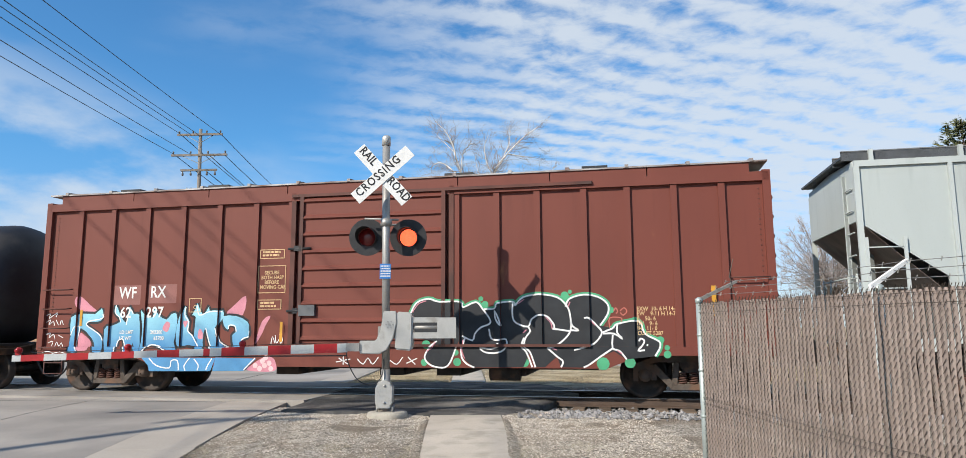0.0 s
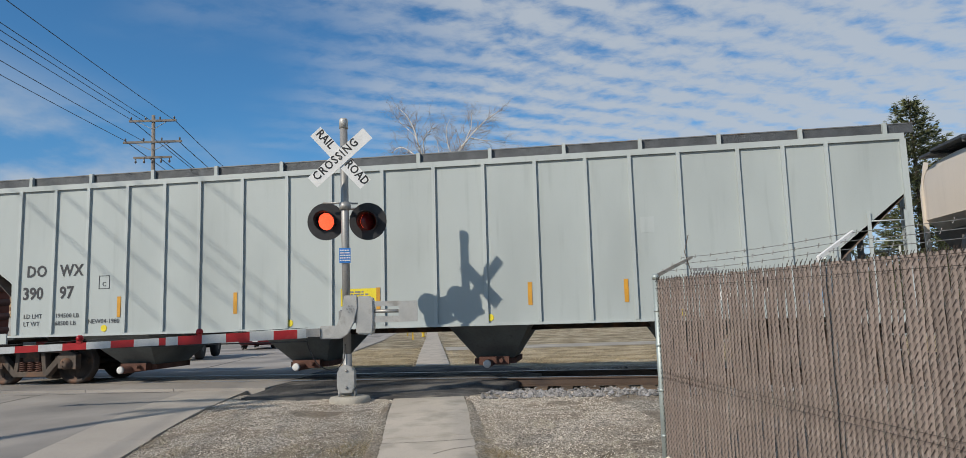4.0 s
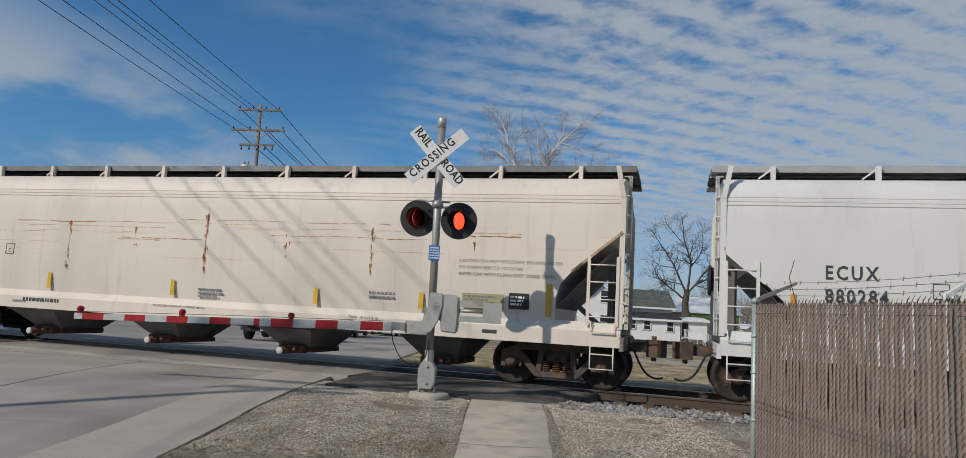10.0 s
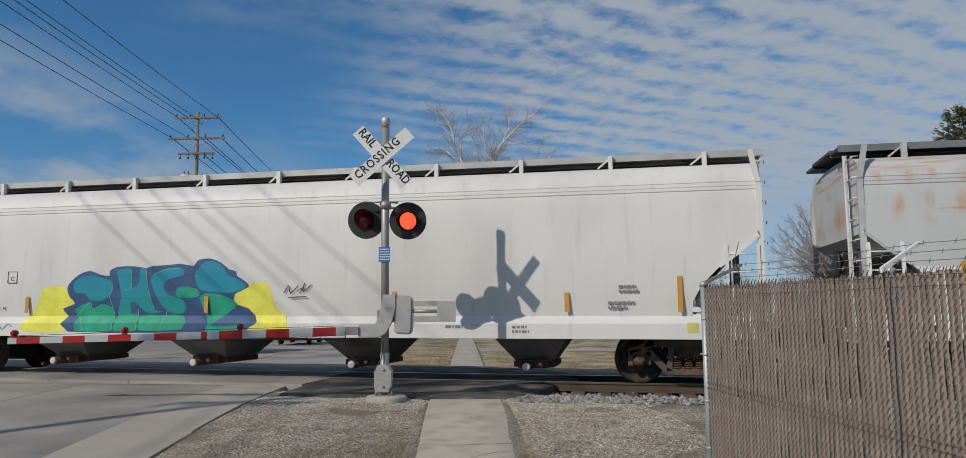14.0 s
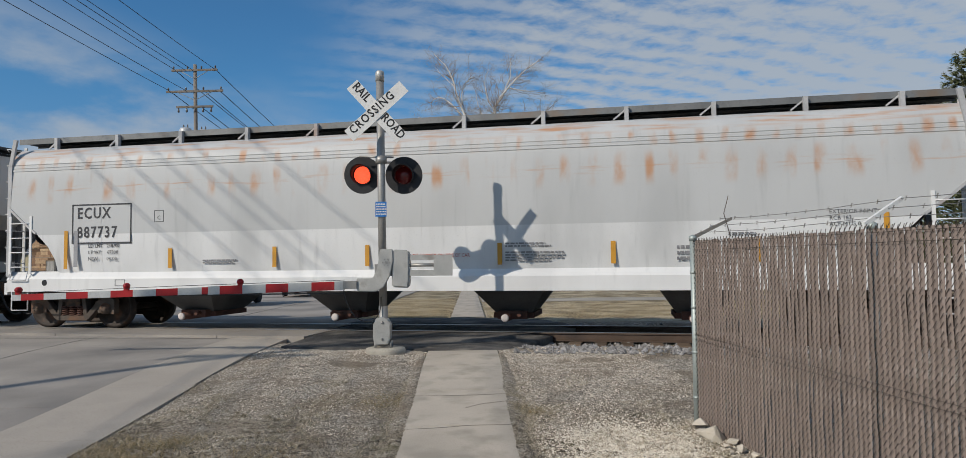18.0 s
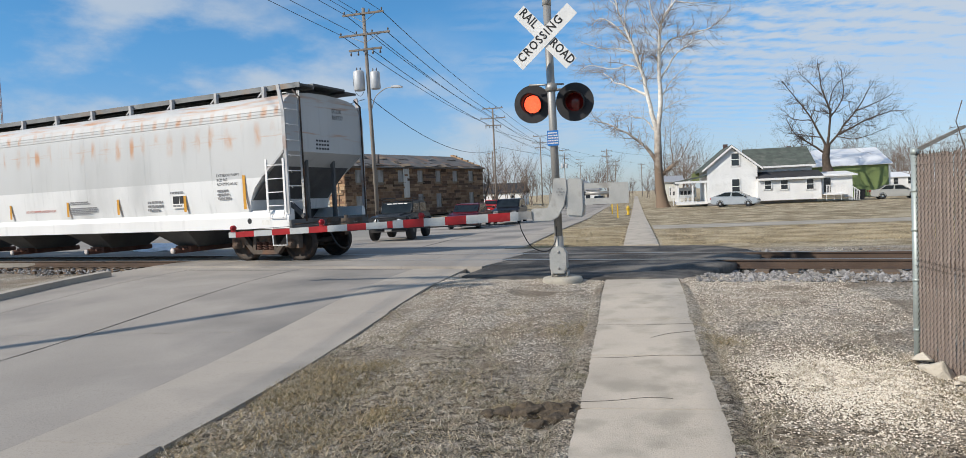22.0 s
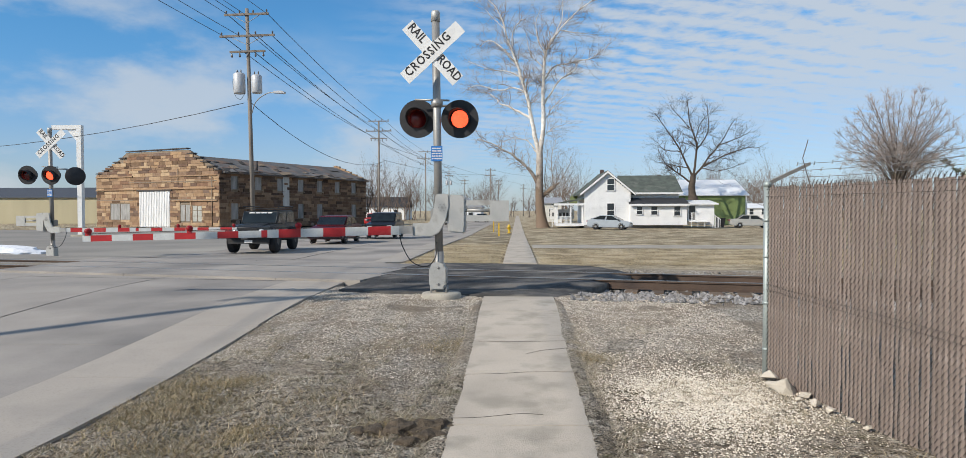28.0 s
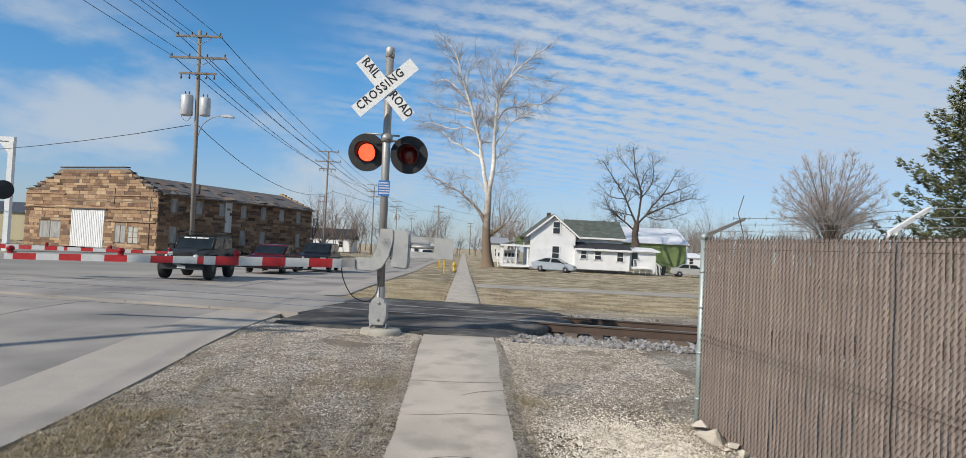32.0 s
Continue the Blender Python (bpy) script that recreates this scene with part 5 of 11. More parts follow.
    line([(-6.99, 0.9), (-6.85, 1.03), (-6.64, 1.02), (-6.43, 0.92), (-6.17, 0.9)], 0.024, 0.005, wht, label="white sprayed highlight")
    line([(-6.02, 1.83), (-6.04, 1.67), (-5.94, 1.51), (-5.95, 1.33), (-5.85, 1.24), (-5.7, 1.01)], 0.024, 0.005, wht, label="white sprayed highlight")
    line([(-5.75, 1.87), (-5.7, 1.66), (-5.46, 1.73), (-5.16, 1.73)], 0.024, 0.005, wht, label="white sprayed highlight")
    line([(-5.53, 1.39), (-5.45, 1.13), (-5.36, 0.92)], 0.024, 0.005, wht, label="white sprayed highlight")
    line([(-5.28, 1.38), (-5.18, 1.1), (-4.92, 0.97)], 0.024, 0.005, wht, label="white sprayed highlight")
    line([(-4.7, 0.97), (-4.68, 1.15), (-4.52, 1.21), (-4.5, 1.32)], 0.024, 0.005, wht, label="white sprayed highlight")
    line([(-5, 1.36), (-4.99, 1.44), (-4.86, 1.43), (-4.82, 1.31)], 0.024, 0.005, wht, label="white sprayed highlight")
    line([(-6.8, 0.77), (-6.61, 0.61), (-6.3, 0.56), (-6.26, 0.71), (-6.11, 0.71), (-6.08, 0.51)], 0.024, 0.005, wht, label="white sprayed highlight")
    line([(-5.83, 0.77), (-5.95, 0.61), (-5.92, 0.51)], 0.024, 0.005, wht, label="white sprayed highlight")
    line([(-5.73, 0.75), (-5.62, 0.62), (-5.64, 0.51)], 0.024, 0.005, wht, label="white sprayed highlight")
    line([(-5.31, 0.76), (-5.4, 0.62), (-5.44, 0.52)], 0.024, 0.005, wht, label="white sprayed highlight")
    line([(-4.33, 0.77), (-4.58, 0.53)], 0.024, 0.005, wht, label="white sprayed highlight")
    line([(-9.48, 1.53), (-9.37, 1.59), (-9.41, 1.48), (-9.3, 1.55), (-9.26, 1.46)], 0.016, 0.005, wht, "tag", "small white tag")
    line([(-9.23, 1.59), (-9.16, 1.47)], 0.016, 0.005, wht, "tag", "small white tag")
    line([(-9.12, 1.48), (-9.09, 1.58), (-9.03, 1.47)], 0.016, 0.005, wht, "tag", "small white tag")
    line([(-9.49, 1.68), (-9.39, 1.72), (-9.41, 1.62), (-9.32, 1.68), (-9.2, 1.74), (-9.24, 1.65)], 0.016, 0.005, wht, "tag", "small white tag")
    line([(-9.46, 1.26), (-9.35, 1.3), (-9.38, 1.19), (-9.27, 1.27), (-9.22, 1.17)], 0.016, 0.005, wht, "tag", "small white tag")
    line([(-9.14, 1.25), (-9.01, 1.19)], 0.016, 0.005, wht, "tag", "small white tag")
    line([(-9.4, 1.08), (-9.27, 1.12), (-9.3, 1.01)], 0.016, 0.005, wht, "tag", "small white tag")
    line([(-9.21, 1.01), (-9.17, 1.1), (-9.11, 1.01), (-9.05, 1.08), (-9, 0.99)], 0.016, 0.005, wht, "tag", "small white tag")
    line([(-9.46, 0.87), (-9.3, 0.9), (-9.19, 0.86), (-9.02, 0.89), (-8.89, 0.86)], 0.016, 0.005, wht, "tag", "small white tag")
    line([(-4.02, 1.06), (-3.99, 1.2), (-3.93, 1.07)], 0.016, 0.005, wht, "tag", "small white tag")
    line([(-3.93, 1.23), (-3.9, 1.07), (-3.84, 1.15)], 0.016, 0.005, wht, "tag", "small white tag")
    line([(-3.83, 1.25), (-3.81, 1.07), (-3.76, 1.15), (-3.82, 1.23)], 0.016, 0.005, wht, "tag", "small white tag")
    # black letters with white edges and green specks
    outline = [(-0.99, 1.64), (-0.87, 1.85), (-0.63, 1.93), (-0.41, 1.87), (-0.01, 1.87), (0.04, 1.76), (0.3, 1.86), (0.49, 1.7), (0.68, 1.73), (0.73, 1.83), (1.03, 1.86), (1.06, 1.78), (1.23, 1.94), (1.55, 1.99), (1.89, 1.93), (2.04, 1.77), (2.12, 1.9), (2.38, 1.97), (2.65, 1.93), (2.83, 1.79), (2.83, 1.61), (2.69, 1.39), (2.91, 1.34), (3, 1.42), (3.39, 1.47), (3.49, 1.24), (3.74, 1.1), (3.75, 0.98), (3.66, 0.83), (3.15, 0.77), (2.92, 0.92), (2.66, 0.81), (2.36, 0.62), (1.94, 0.62), (1.87, 0.82), (1.64, 0.62), (1.46, 0.62), (1.36, 0.9), (1.23, 0.62), (0.27, 0.61), (0.11, 0.74), (0.04, 0.96), (-0.04, 1.1), (-0.09, 0.96), (-0.17, 0.76), (-0.29, 0.61), (-0.52, 0.62), (-0.7, 0.77), (-0.67, 0.94), (-0.45, 1.11), (-0.91, 1.17)]
    line([(-0.99, 1.64), (-0.87, 1.85), (-0.63, 1.93), (-0.41, 1.87), (-0.01, 1.87), (0.04, 1.76), (0.3, 1.86), (0.43, 1.73), (0.58, 1.52), (0.56, 1.43), (0.4, 1.37), (0.28, 1.25), (0.23, 1.12), (0.02, 1.21)], 0.10, 0.001, grn, "graffiti_shade", "green sprayed halo")
    line([(0.46, 1.72), (0.68, 1.73), (0.73, 1.83), (1.03, 1.86), (1.06, 1.78)], 0.10, 0.001, grn, "graffiti_shade", "green sprayed halo")
    line([(0.67, 1.69), (0.7, 1.52), (0.79, 1.4), (0.73, 1.59), (0.67, 1.69)], 0.10, 0.001, grn, "graffiti_shade", "green sprayed halo")
    line([(1.07, 1.78), (1.23, 1.94), (1.55, 1.99), (1.89, 1.93), (2.07, 1.76), (2.13, 1.56), (2.13, 1.31), (2.01, 1.14), (1.83, 1.01), (1.69, 0.98)], 0.10, 0.001, grn, "graffiti_shade", "green sprayed halo")
    line([(2.04, 1.75), (2.12, 1.9), (2.38, 1.97), (2.65, 1.93), (2.83, 1.79), (2.83, 1.61), (2.68, 1.39)], 0.10, 0.001, grn, "graffiti_shade", "green sprayed halo")
    line([(2.71, 1.26), (2.91, 1.34), (3, 1.42), (3.39, 1.47), (3.49, 1.24), (3.74, 1.1), (3.75, 0.98), (3.66, 0.83)], 0.10, 0.001, grn, "graffiti_shade", "green sprayed halo")
    paint(outline, 0.002, deep, "graffiti_edge", "black sprayed letters", 1)
    blob(0.4, 1.92, 0.05, 0.0015, grn, "graffiti_speck", "green sprayed speck")
    blob(0.48, 1.81, 0.07, 0.0015, grn, "graffiti_speck", "green sprayed speck")
    blob(2.03, 1.96, 0.08, 0.0015, grn, "graffiti_speck", "green sprayed speck")
    blob(2.13, 2.03, 0.04, 0.0015, grn, "graffiti_speck", "green sprayed speck")
    blob(1.99, 1.87, 0.04, 0.0015, grn, "graffiti_speck", "green sprayed speck")
    blob(-0.67, 1.91, 0.07, 0.0015, grn, "graffiti_speck", "green sprayed speck")
    blob(-0.81, 1.79, 0.05, 0.0015, grn, "graffiti_speck", "green sprayed speck")
    blob(2.89, 1.68, 0.06, 0.0015, grn, "graffiti_speck", "green sprayed speck")
    blob(3.32, 1.5, 0.05, 0.0015, grn, "graffiti_speck", "green sprayed speck")
    blob(3.77, 1.12, 0.07, 0.0015, grn, "graffiti_speck", "green sprayed speck")
    blob(3.88, 0.98, 0.05, 0.0015, grn, "graffiti_speck", "green sprayed speck")
    blob(3.88, 0.86, 0.07, 0.0015, grn, "graffiti_speck", "green sprayed speck")
    blob(2.72, 0.69, 0.12, 0.0015, grn, "graffiti_speck", "green sprayed speck")
    blob(3.21, 0.71, 0.10, 0.0015, grn, "graffiti_speck", "green sprayed speck")
    blob(-0.67, 1.04, 0.09, 0.0015, grn, "graffiti_speck", "green sprayed speck")
    blob(-0.72, 0.7, 0.07, 0.0015, grn, "graffiti_speck", "green sprayed speck")
    blob(-0.09, 0.89, 0.06, 0.0015, grn, "graffiti_speck", "green sprayed speck")
    blob(-0.06, 0.71, 0.08, 0.0015, grn, "graffiti_speck", "green sprayed speck")
    blob(1.25, 0.71, 0.09, 0.0015, grn, "graffiti_speck", "green sprayed speck")
    blob(-1.01, 1.63, 0.05, 0.0015, grn, "graffiti_speck", "green sprayed speck")
    blob(2.82, 1.32, 0.05, 0.0015, grn, "graffiti_speck", "green sprayed speck")
    blob(0.3, 1.87, 0.04, 0.0015, grn, "graffiti_speck", "green sprayed speck")
    line([(-0.99, 1.64), (-0.87, 1.85), (-0.63, 1.93), (-0.41, 1.87), (-0.01, 1.87), (0.04, 1.76), (0.3, 1.86), (0.43, 1.73), (0.58, 1.52), (0.56, 1.43), (0.4, 1.37), (0.28, 1.25), (0.23, 1.12), (0.02, 1.21)], 0.032, 0.004, wht, label="white sprayed letter edge")
    line([(0.46, 1.72), (0.68, 1.73), (0.73, 1.83), (1.03, 1.86), (1.06, 1.78)], 0.032, 0.004, wht, label="white sprayed letter edge")
    line([(0.67, 1.69), (0.7, 1.52), (0.79, 1.4), (0.73, 1.59), (0.67, 1.69)], 0.032, 0.004, wht, label="white sprayed letter edge")
    line([(1.03, 1.85), (1.02, 1.59), (1.09, 1.45), (1.32, 1.38), (1.39, 1.52), (1.55, 1.6), (1.7, 1.56), (1.82, 1.4), (1.8, 1.32)], 0.032, 0.004, wht, label="white sprayed letter edge")
    line([(1.07, 1.78), (1.23, 1.94), (1.55, 1.99), (1.89, 1.93), (2.07, 1.76), (2.13, 1.56), (2.13, 1.31), (2.01, 1.14), (1.83, 1.01), (1.69, 0.98)], 0.032, 0.004, wht, label="white sprayed letter edge")
    line([(1.78, 1.34), (2.12, 1.29)], 0.032, 0.004, wht, label="white sprayed letter edge")
    line([(2.04, 1.75), (2.12, 1.9), (2.38, 1.97), (2.65, 1.93), (2.83, 1.79), (2.83, 1.61), (2.68, 1.39)], 0.032, 0.004, wht, label="white sprayed letter edge")
    line([(2.39, 1.53), (2.48, 1.53), (2.63, 1.38), (2.71, 1.26), (2.6, 1.09), (2.45, 1.01), (2.19, 0.94)], 0.032, 0.004, wht, label="white sprayed letter edge")
    line([(2.13, 1.48), (2.17, 1.38), (2.28, 1.3), (2.14, 1.31)], 0.032, 0.004, wht, label="white sprayed letter edge")
    line([(2.71, 1.26), (2.91, 1.34), (3, 1.42), (3.39, 1.47), (3.49, 1.24), (3.74, 1.1), (3.75, 0.98), (3.66, 0.83)], 0.032, 0.004, wht, label="white sprayed letter edge")
    line([(3, 1.42), (2.99, 1.26), (3.09, 1.14), (2.93, 1.24), (2.73, 1.24)], 0.032, 0.004, wht, label="white sprayed letter edge")
    line([(2.91, 1.22), (2.9, 0.98), (3.03, 0.92), (3.15, 0.77)], 0.032, 0.004, wht, label="white sprayed letter edge")
    line([(2.9, 0.97), (2.66, 0.81), (2.48, 0.68), (2.36, 0.62)], 0.032, 0.004, wht, label="white sprayed letter edge")
    line([(1.69, 0.98), (1.87, 0.82), (1.98, 0.73), (1.94, 0.62)], 0.032, 0.004, wht, label="white sprayed letter edge")
    line([(1.32, 1.38), (1.36, 1.29), (1.27, 1.17), (1.24, 1.01), (1.36, 0.9), (1.46, 0.62)], 0.032, 0.004, wht, label="white sprayed letter edge")
    line([(1.24, 1.17), (1.19, 1.01), (1.29, 0.9), (1.4, 0.62)], 0.032, 0.004, wht, label="white sprayed letter edge")
    line([(0.56, 1.34), (0.6, 1.16), (0.74, 1.13), (0.89, 1.14), (0.89, 0.98), (0.74, 0.89), (0.51, 0.89), (0.39, 0.98), (0.6, 0.96), (0.75, 1.01), (0.72, 1.07)], 0.032, 0.004, wht, label="white sprayed letter edge")
    line([(-0.45, 1.11), (-0.62, 0.98), (-0.71, 0.82), (-0.66, 0.7), (-0.51, 0.62), (-0.29, 0.61), (-0.17, 0.76), (-0.07, 1.03)], 0.032, 0.004, wht, label="white sprayed letter edge")
    line([(0.08, 1.16), (0.02, 0.96), (0.04, 0.78), (0.14, 0.67), (0.28, 0.61)], 0.032, 0.004, wht, label="white sprayed letter edge")
    line([(3.38, 1.1), (3.42, 1.15), (3.48, 1.1), (3.43, 1.01), (3.36, 0.93), (3.48, 0.94)], 0.032, 0.004, wht, label="white sprayed letter edge")
    line([(3.52, 1.04), (3.54, 1.02)], 0.032, 0.004, wht, label="white sprayed letter edge")
    line([(-0.95, 1.67), (-0.83, 1.83), (-0.67, 1.89)], 0.02, 0.005, pink, label="pink sprayed glint")
    line([(0.04, 1.13), (0.03, 0.92), (0.09, 0.78)], 0.02, 0.005, pink, label="pink sprayed glint")
    line([(1.66, 1.55), (1.76, 1.44), (1.78, 1.34)], 0.02, 0.005, pink, label="pink sprayed glint")
    line([(-0.67, 0.91), (-0.57, 0.98), (-0.48, 1.09)], 0.02, 0.005, pink, label="pink sprayed glint")
    line([(1.25, 1.9), (1.12, 1.81)], 0.02, 0.005, pink, label="pink sprayed glint")
    line([(2.13, 1.84), (2.09, 1.75)], 0.02, 0.005, pink, label="pink sprayed glint")
    line([(1.29, 1.32), (1.22, 1.26)], 0.02, 0.005, pink, label="pink sprayed glint")
    line([(1.87, 0.94), (1.78, 0.97)], 0.02, 0.005, pink, label="pink sprayed glint")
    line([(2.98, 0.94), (3.07, 0.87)], 0.02, 0.005, pink, label="pink sprayed glint")
    line([(2.5, 1.49), (2.59, 1.4)], 0.02, 0.005, pink, label="pink sprayed glint")
    line([(2.94, 1.66), (2.98, 1.72), (3.01, 1.65), (2.98, 1.61)], 0.022, 0.003, mat("spray_red", (0.45, 0.14, 0.11), 0.6), "tag", "small red tag")
    line([(3.06, 1.66), (3.13, 1.72), (3.18, 1.65), (3.11, 1.58), (3.06, 1.63)], 0.022, 0.003, mat("spray_red", (0.45, 0.14, 0.11), 0.6), "tag", "small red tag")
    line([(2.86, 1.35), (2.86, 1.53), (3.07, 1.53), (3.07, 1.46)], 0.022, 0.003, mat("spray_red", (0.45, 0.14, 0.11), 0.6), "tag", "small red tag")
    line([(-2.55, 0.7), (-2.25, 0.76)], 0.02, 0.003, wht, "tag", "small white tag")
    line([(-2.5, 0.78), (-2.3, 0.66)], 0.02, 0.003, wht, "tag", "small white tag")
    line([(-2.4, 0.64), (-2.4, 0.82)], 0.02, 0.003, wht, "tag", "small white tag")
    line([(-2.1, 0.76), (-1.98, 0.66), (-1.88, 0.78), (-1.78, 0.66), (-1.66, 0.8)], 0.02, 0.003, wht, "tag", "small white tag")
    line([(-1.55, 0.66), (-1.5, 0.8)], 0.02, 0.003, wht, "tag", "small white tag")
    line([(-1.42, 0.74), (-1.28, 0.66), (-1.16, 0.8)], 0.02, 0.003, wht, "tag", "small white tag")
    line([(-1.08, 0.68), (-0.86, 0.78)], 0.02, 0.003, wht, "tag", "small white tag")
    line([(-1.05, 0.8), (-0.9, 0.66)], 0.02, 0.003, wht, "tag", "small white tag")
    underframe(car, -half, half)
    bm = bmesh.new()
    for x in (-2.2, 0.1, 1.3, 2.6):
        box(bm, x, x + 0.5, 0.5, 2.6, 0.42, 0.85)
    rod(bm, (2.4, 0.5, 0.5), (3.0, 0.5, 0.5), 0.17, seg=12)
    rod(bm, (-4.5, 0.9, 0.55), (4.5, 0.9, 0.55), 0.025)
    part("brake_gear", bm, RUNNING, car)
    bogie(car, X(-8.17)), bogie(car, X(4.37))
    coupler(car, -half, -1), coupler(car, half, 1)


boxcar()


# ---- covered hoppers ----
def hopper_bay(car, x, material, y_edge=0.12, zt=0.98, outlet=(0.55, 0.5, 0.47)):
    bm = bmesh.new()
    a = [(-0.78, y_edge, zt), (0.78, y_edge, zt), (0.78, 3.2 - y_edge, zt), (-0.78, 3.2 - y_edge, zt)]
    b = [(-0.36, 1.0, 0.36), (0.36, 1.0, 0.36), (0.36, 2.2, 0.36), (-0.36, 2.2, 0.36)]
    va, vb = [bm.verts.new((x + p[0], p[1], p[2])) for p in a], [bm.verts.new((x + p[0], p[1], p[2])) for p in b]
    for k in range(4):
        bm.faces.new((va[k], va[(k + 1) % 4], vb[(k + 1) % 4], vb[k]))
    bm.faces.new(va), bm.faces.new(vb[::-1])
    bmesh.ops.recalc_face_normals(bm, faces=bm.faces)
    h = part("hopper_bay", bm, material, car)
    bm = bmesh.new()
    box(bm, x - 0.42, x + 0.42, 0.95, 2.25, 0.27, 0.38)
    box(bm, x - 0.3, x + 0.3, 0.75, 0.95, 0.26, 0.42)
    rod(bm, (x - 0.1, 0.5, 0.3), (x - 0.1, 2.7, 0.3), 0.085, seg=10)
    rod(bm, (x + 0.16, 0.6, 0.35), (x + 0.16, 1.0, 0.35), 0.04, seg=8)
    part("outlet_gate", bm, SPRING, h)
    bm = lathe(bmesh.new(), [(0.02, 0), (0.075, 0), (0.08, 0.04), (0.06, 0.055), (0.02, 0.055)], 12, pose(x - 0.1, 0.5, 0.3, 90))
    part("outlet_cap", bm, mat("outlet_cap_%02d" % int(outlet[0] * 100), outlet, 0.6, vary=0.2), h)


GALVEDGE = mat("walkway_edge_steel", (0.18, 0.185, 0.185), 0.6, 0.3, vary=0.2, scale=1.5, fine=20, stain=(0.2, 0.15, 0.11), stain_amount=0.35)


def centre_flow(name, label, s0, s1, material, sill_material, trims, slope=(3.0, 1.3), bays=(), bogies=(), edge=None, post_m=None, board_m=None):
    """A covered hopper with rounded, rib-less sides, open ends over the bogies, and running boards on top."""
    car, mid = new_car(name, label, s0, s1)
    half = (s1 - s0) / 2
    # lower edge of the side sheet, measured in from the end
    edge = edge or [(0.05, 2.72), (0.35, 2.46), (0.75, 2.16), (1.05, 1.86), (1.22, 1.56), (1.26, 1.30)]

    def z_low(d):
        if d <= edge[0][0]:
            return edge[0][1]
        for (a, za), (b, zb) in zip(edge, edge[1:]):
            if d <= b:
                return za + (zb - za) * (d - a) / (b - a)
        return 1.28
    prof = [(0.09, 1.28), (0.03, 1.7), (0.0, 2.2), (0.0, 2.8), (0.015, 3.3), (0.03, 3.55), (0.032, 3.56), (0.02, 3.575), (0.025, 3.62), (0.04, 3.63), (0.03, 3.645), (0.038, 3.70), (0.055, 3.71), (0.045, 3.725), (0.07, 3.82), (0.16, 3.98), (0.30, 4.09), (0.55, 4.15), (1.0, 4.20), (1.6, 4.22)]

    def section(d):
        lo = z_low(d)
        out = []
        for y, z in prof:
            if z < lo:
                # slide the point up to the edge, on the side's line
                zz = lo + 0.002 * prof.index((y, z))
                for (ya, za), (yb, zb) in zip(prof, prof[1:]):
                    if za <= zz <= zb:
                        y = ya + (yb - ya) * (zz - za) / (zb - za)
                        break
                z = zz
            out.append((y, z))
        return out
    ds = [0.03] + [e[0] for e in edge] + [1.32]
    stations = [(-half + d, d) for d in ds] + [(-half + 1.4 + (2 * half - 2.8) * k / 24, 2.0) for k in range(25)] + [(half - d, d) for d in ds[::-1]]
    bm = bmesh.new()
    rings = []
    for x, d in stations:
        sec = section(d)
        rings.append([bm.verts.new((x, y, z)) for y, z in sec] + [bm.verts.new((x, 3.2 - y, z)) for y, z in sec[-2::-1]])
    k2 = len(rings[0])
    for a, b in zip(rings, rings[1:]):
        for k in range(k2):
            bm.faces.new((a[k], b[k], b[(k + 1) % k2], a[(k + 1) % k2])).smooth = k2 - 1 != k
    bm.faces.new(rings[0]), bm.faces.new(rings[-1][::-1])
    bmesh.ops.recalc_face_normals(bm, faces=bm.faces)
    for e in bm.edges:
        if len(e.link_faces) == 2 and e.calc_face_angle(0) > 0.6:
            e.smooth = False
    part("body", bm, material, car)
    # weld seams
    for k in range(1, 8):
        x = -half + 2 * half * k / 8
        bm = bmesh.new()
        for (ya, za), (yb, zb) in zip(prof[:5], prof[1:6]):
            prism(bm, [(ya - 0.002, za), (yb - 0.002, zb), (yb + 0.01, zb), (ya + 0.01, za)], x - 0.006, x + 0.006, "x")
        part("weld_seam", bm, material, car)
    # sill with a sloped upper ledge
    bm = prism(bmesh.new(), [(0.0, 0.86), (0.0, 1.14), (0.03, 1.20), (0.11, 1.31), (0.2, 1.31), (0.2, 0.86)], -half, half, "x")
    part("side_sill", bm, sill_material, car)
    bm = prism(bmesh.new(), [(3.2, 0.86), (3.2, 1.14), (3.09, 1.31), (3.0, 1.31), (3.0, 0.86)], -half, half, "x")
    part("side_sill", bm, sill_material, car)
    # flange along the sloping edge
    flange, dark = trims
    for d in (-1, 1):
        bm = bmesh.new()
        pts = [(d * (half - a), b) for a, b in edge[:3]]
        for p, q in zip(pts, pts[1:]):
            bar(bm, p[0], p[1], q[0], q[1], 0.05, -0.02, 0.05)
        part("edge_flange", bm, flange, car)
        # slope sheet under the end, with shade put into its dark grey
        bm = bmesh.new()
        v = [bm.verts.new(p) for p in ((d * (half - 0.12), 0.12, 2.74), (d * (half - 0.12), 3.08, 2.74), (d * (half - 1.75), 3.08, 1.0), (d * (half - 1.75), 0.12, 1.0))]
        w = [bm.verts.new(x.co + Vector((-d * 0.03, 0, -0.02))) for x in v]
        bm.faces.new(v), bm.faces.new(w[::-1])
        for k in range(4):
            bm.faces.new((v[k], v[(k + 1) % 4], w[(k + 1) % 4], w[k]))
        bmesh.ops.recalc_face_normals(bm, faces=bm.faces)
        part("slope_sheet", bm, dark, car, "end slope sheet, grey darkened for shade")
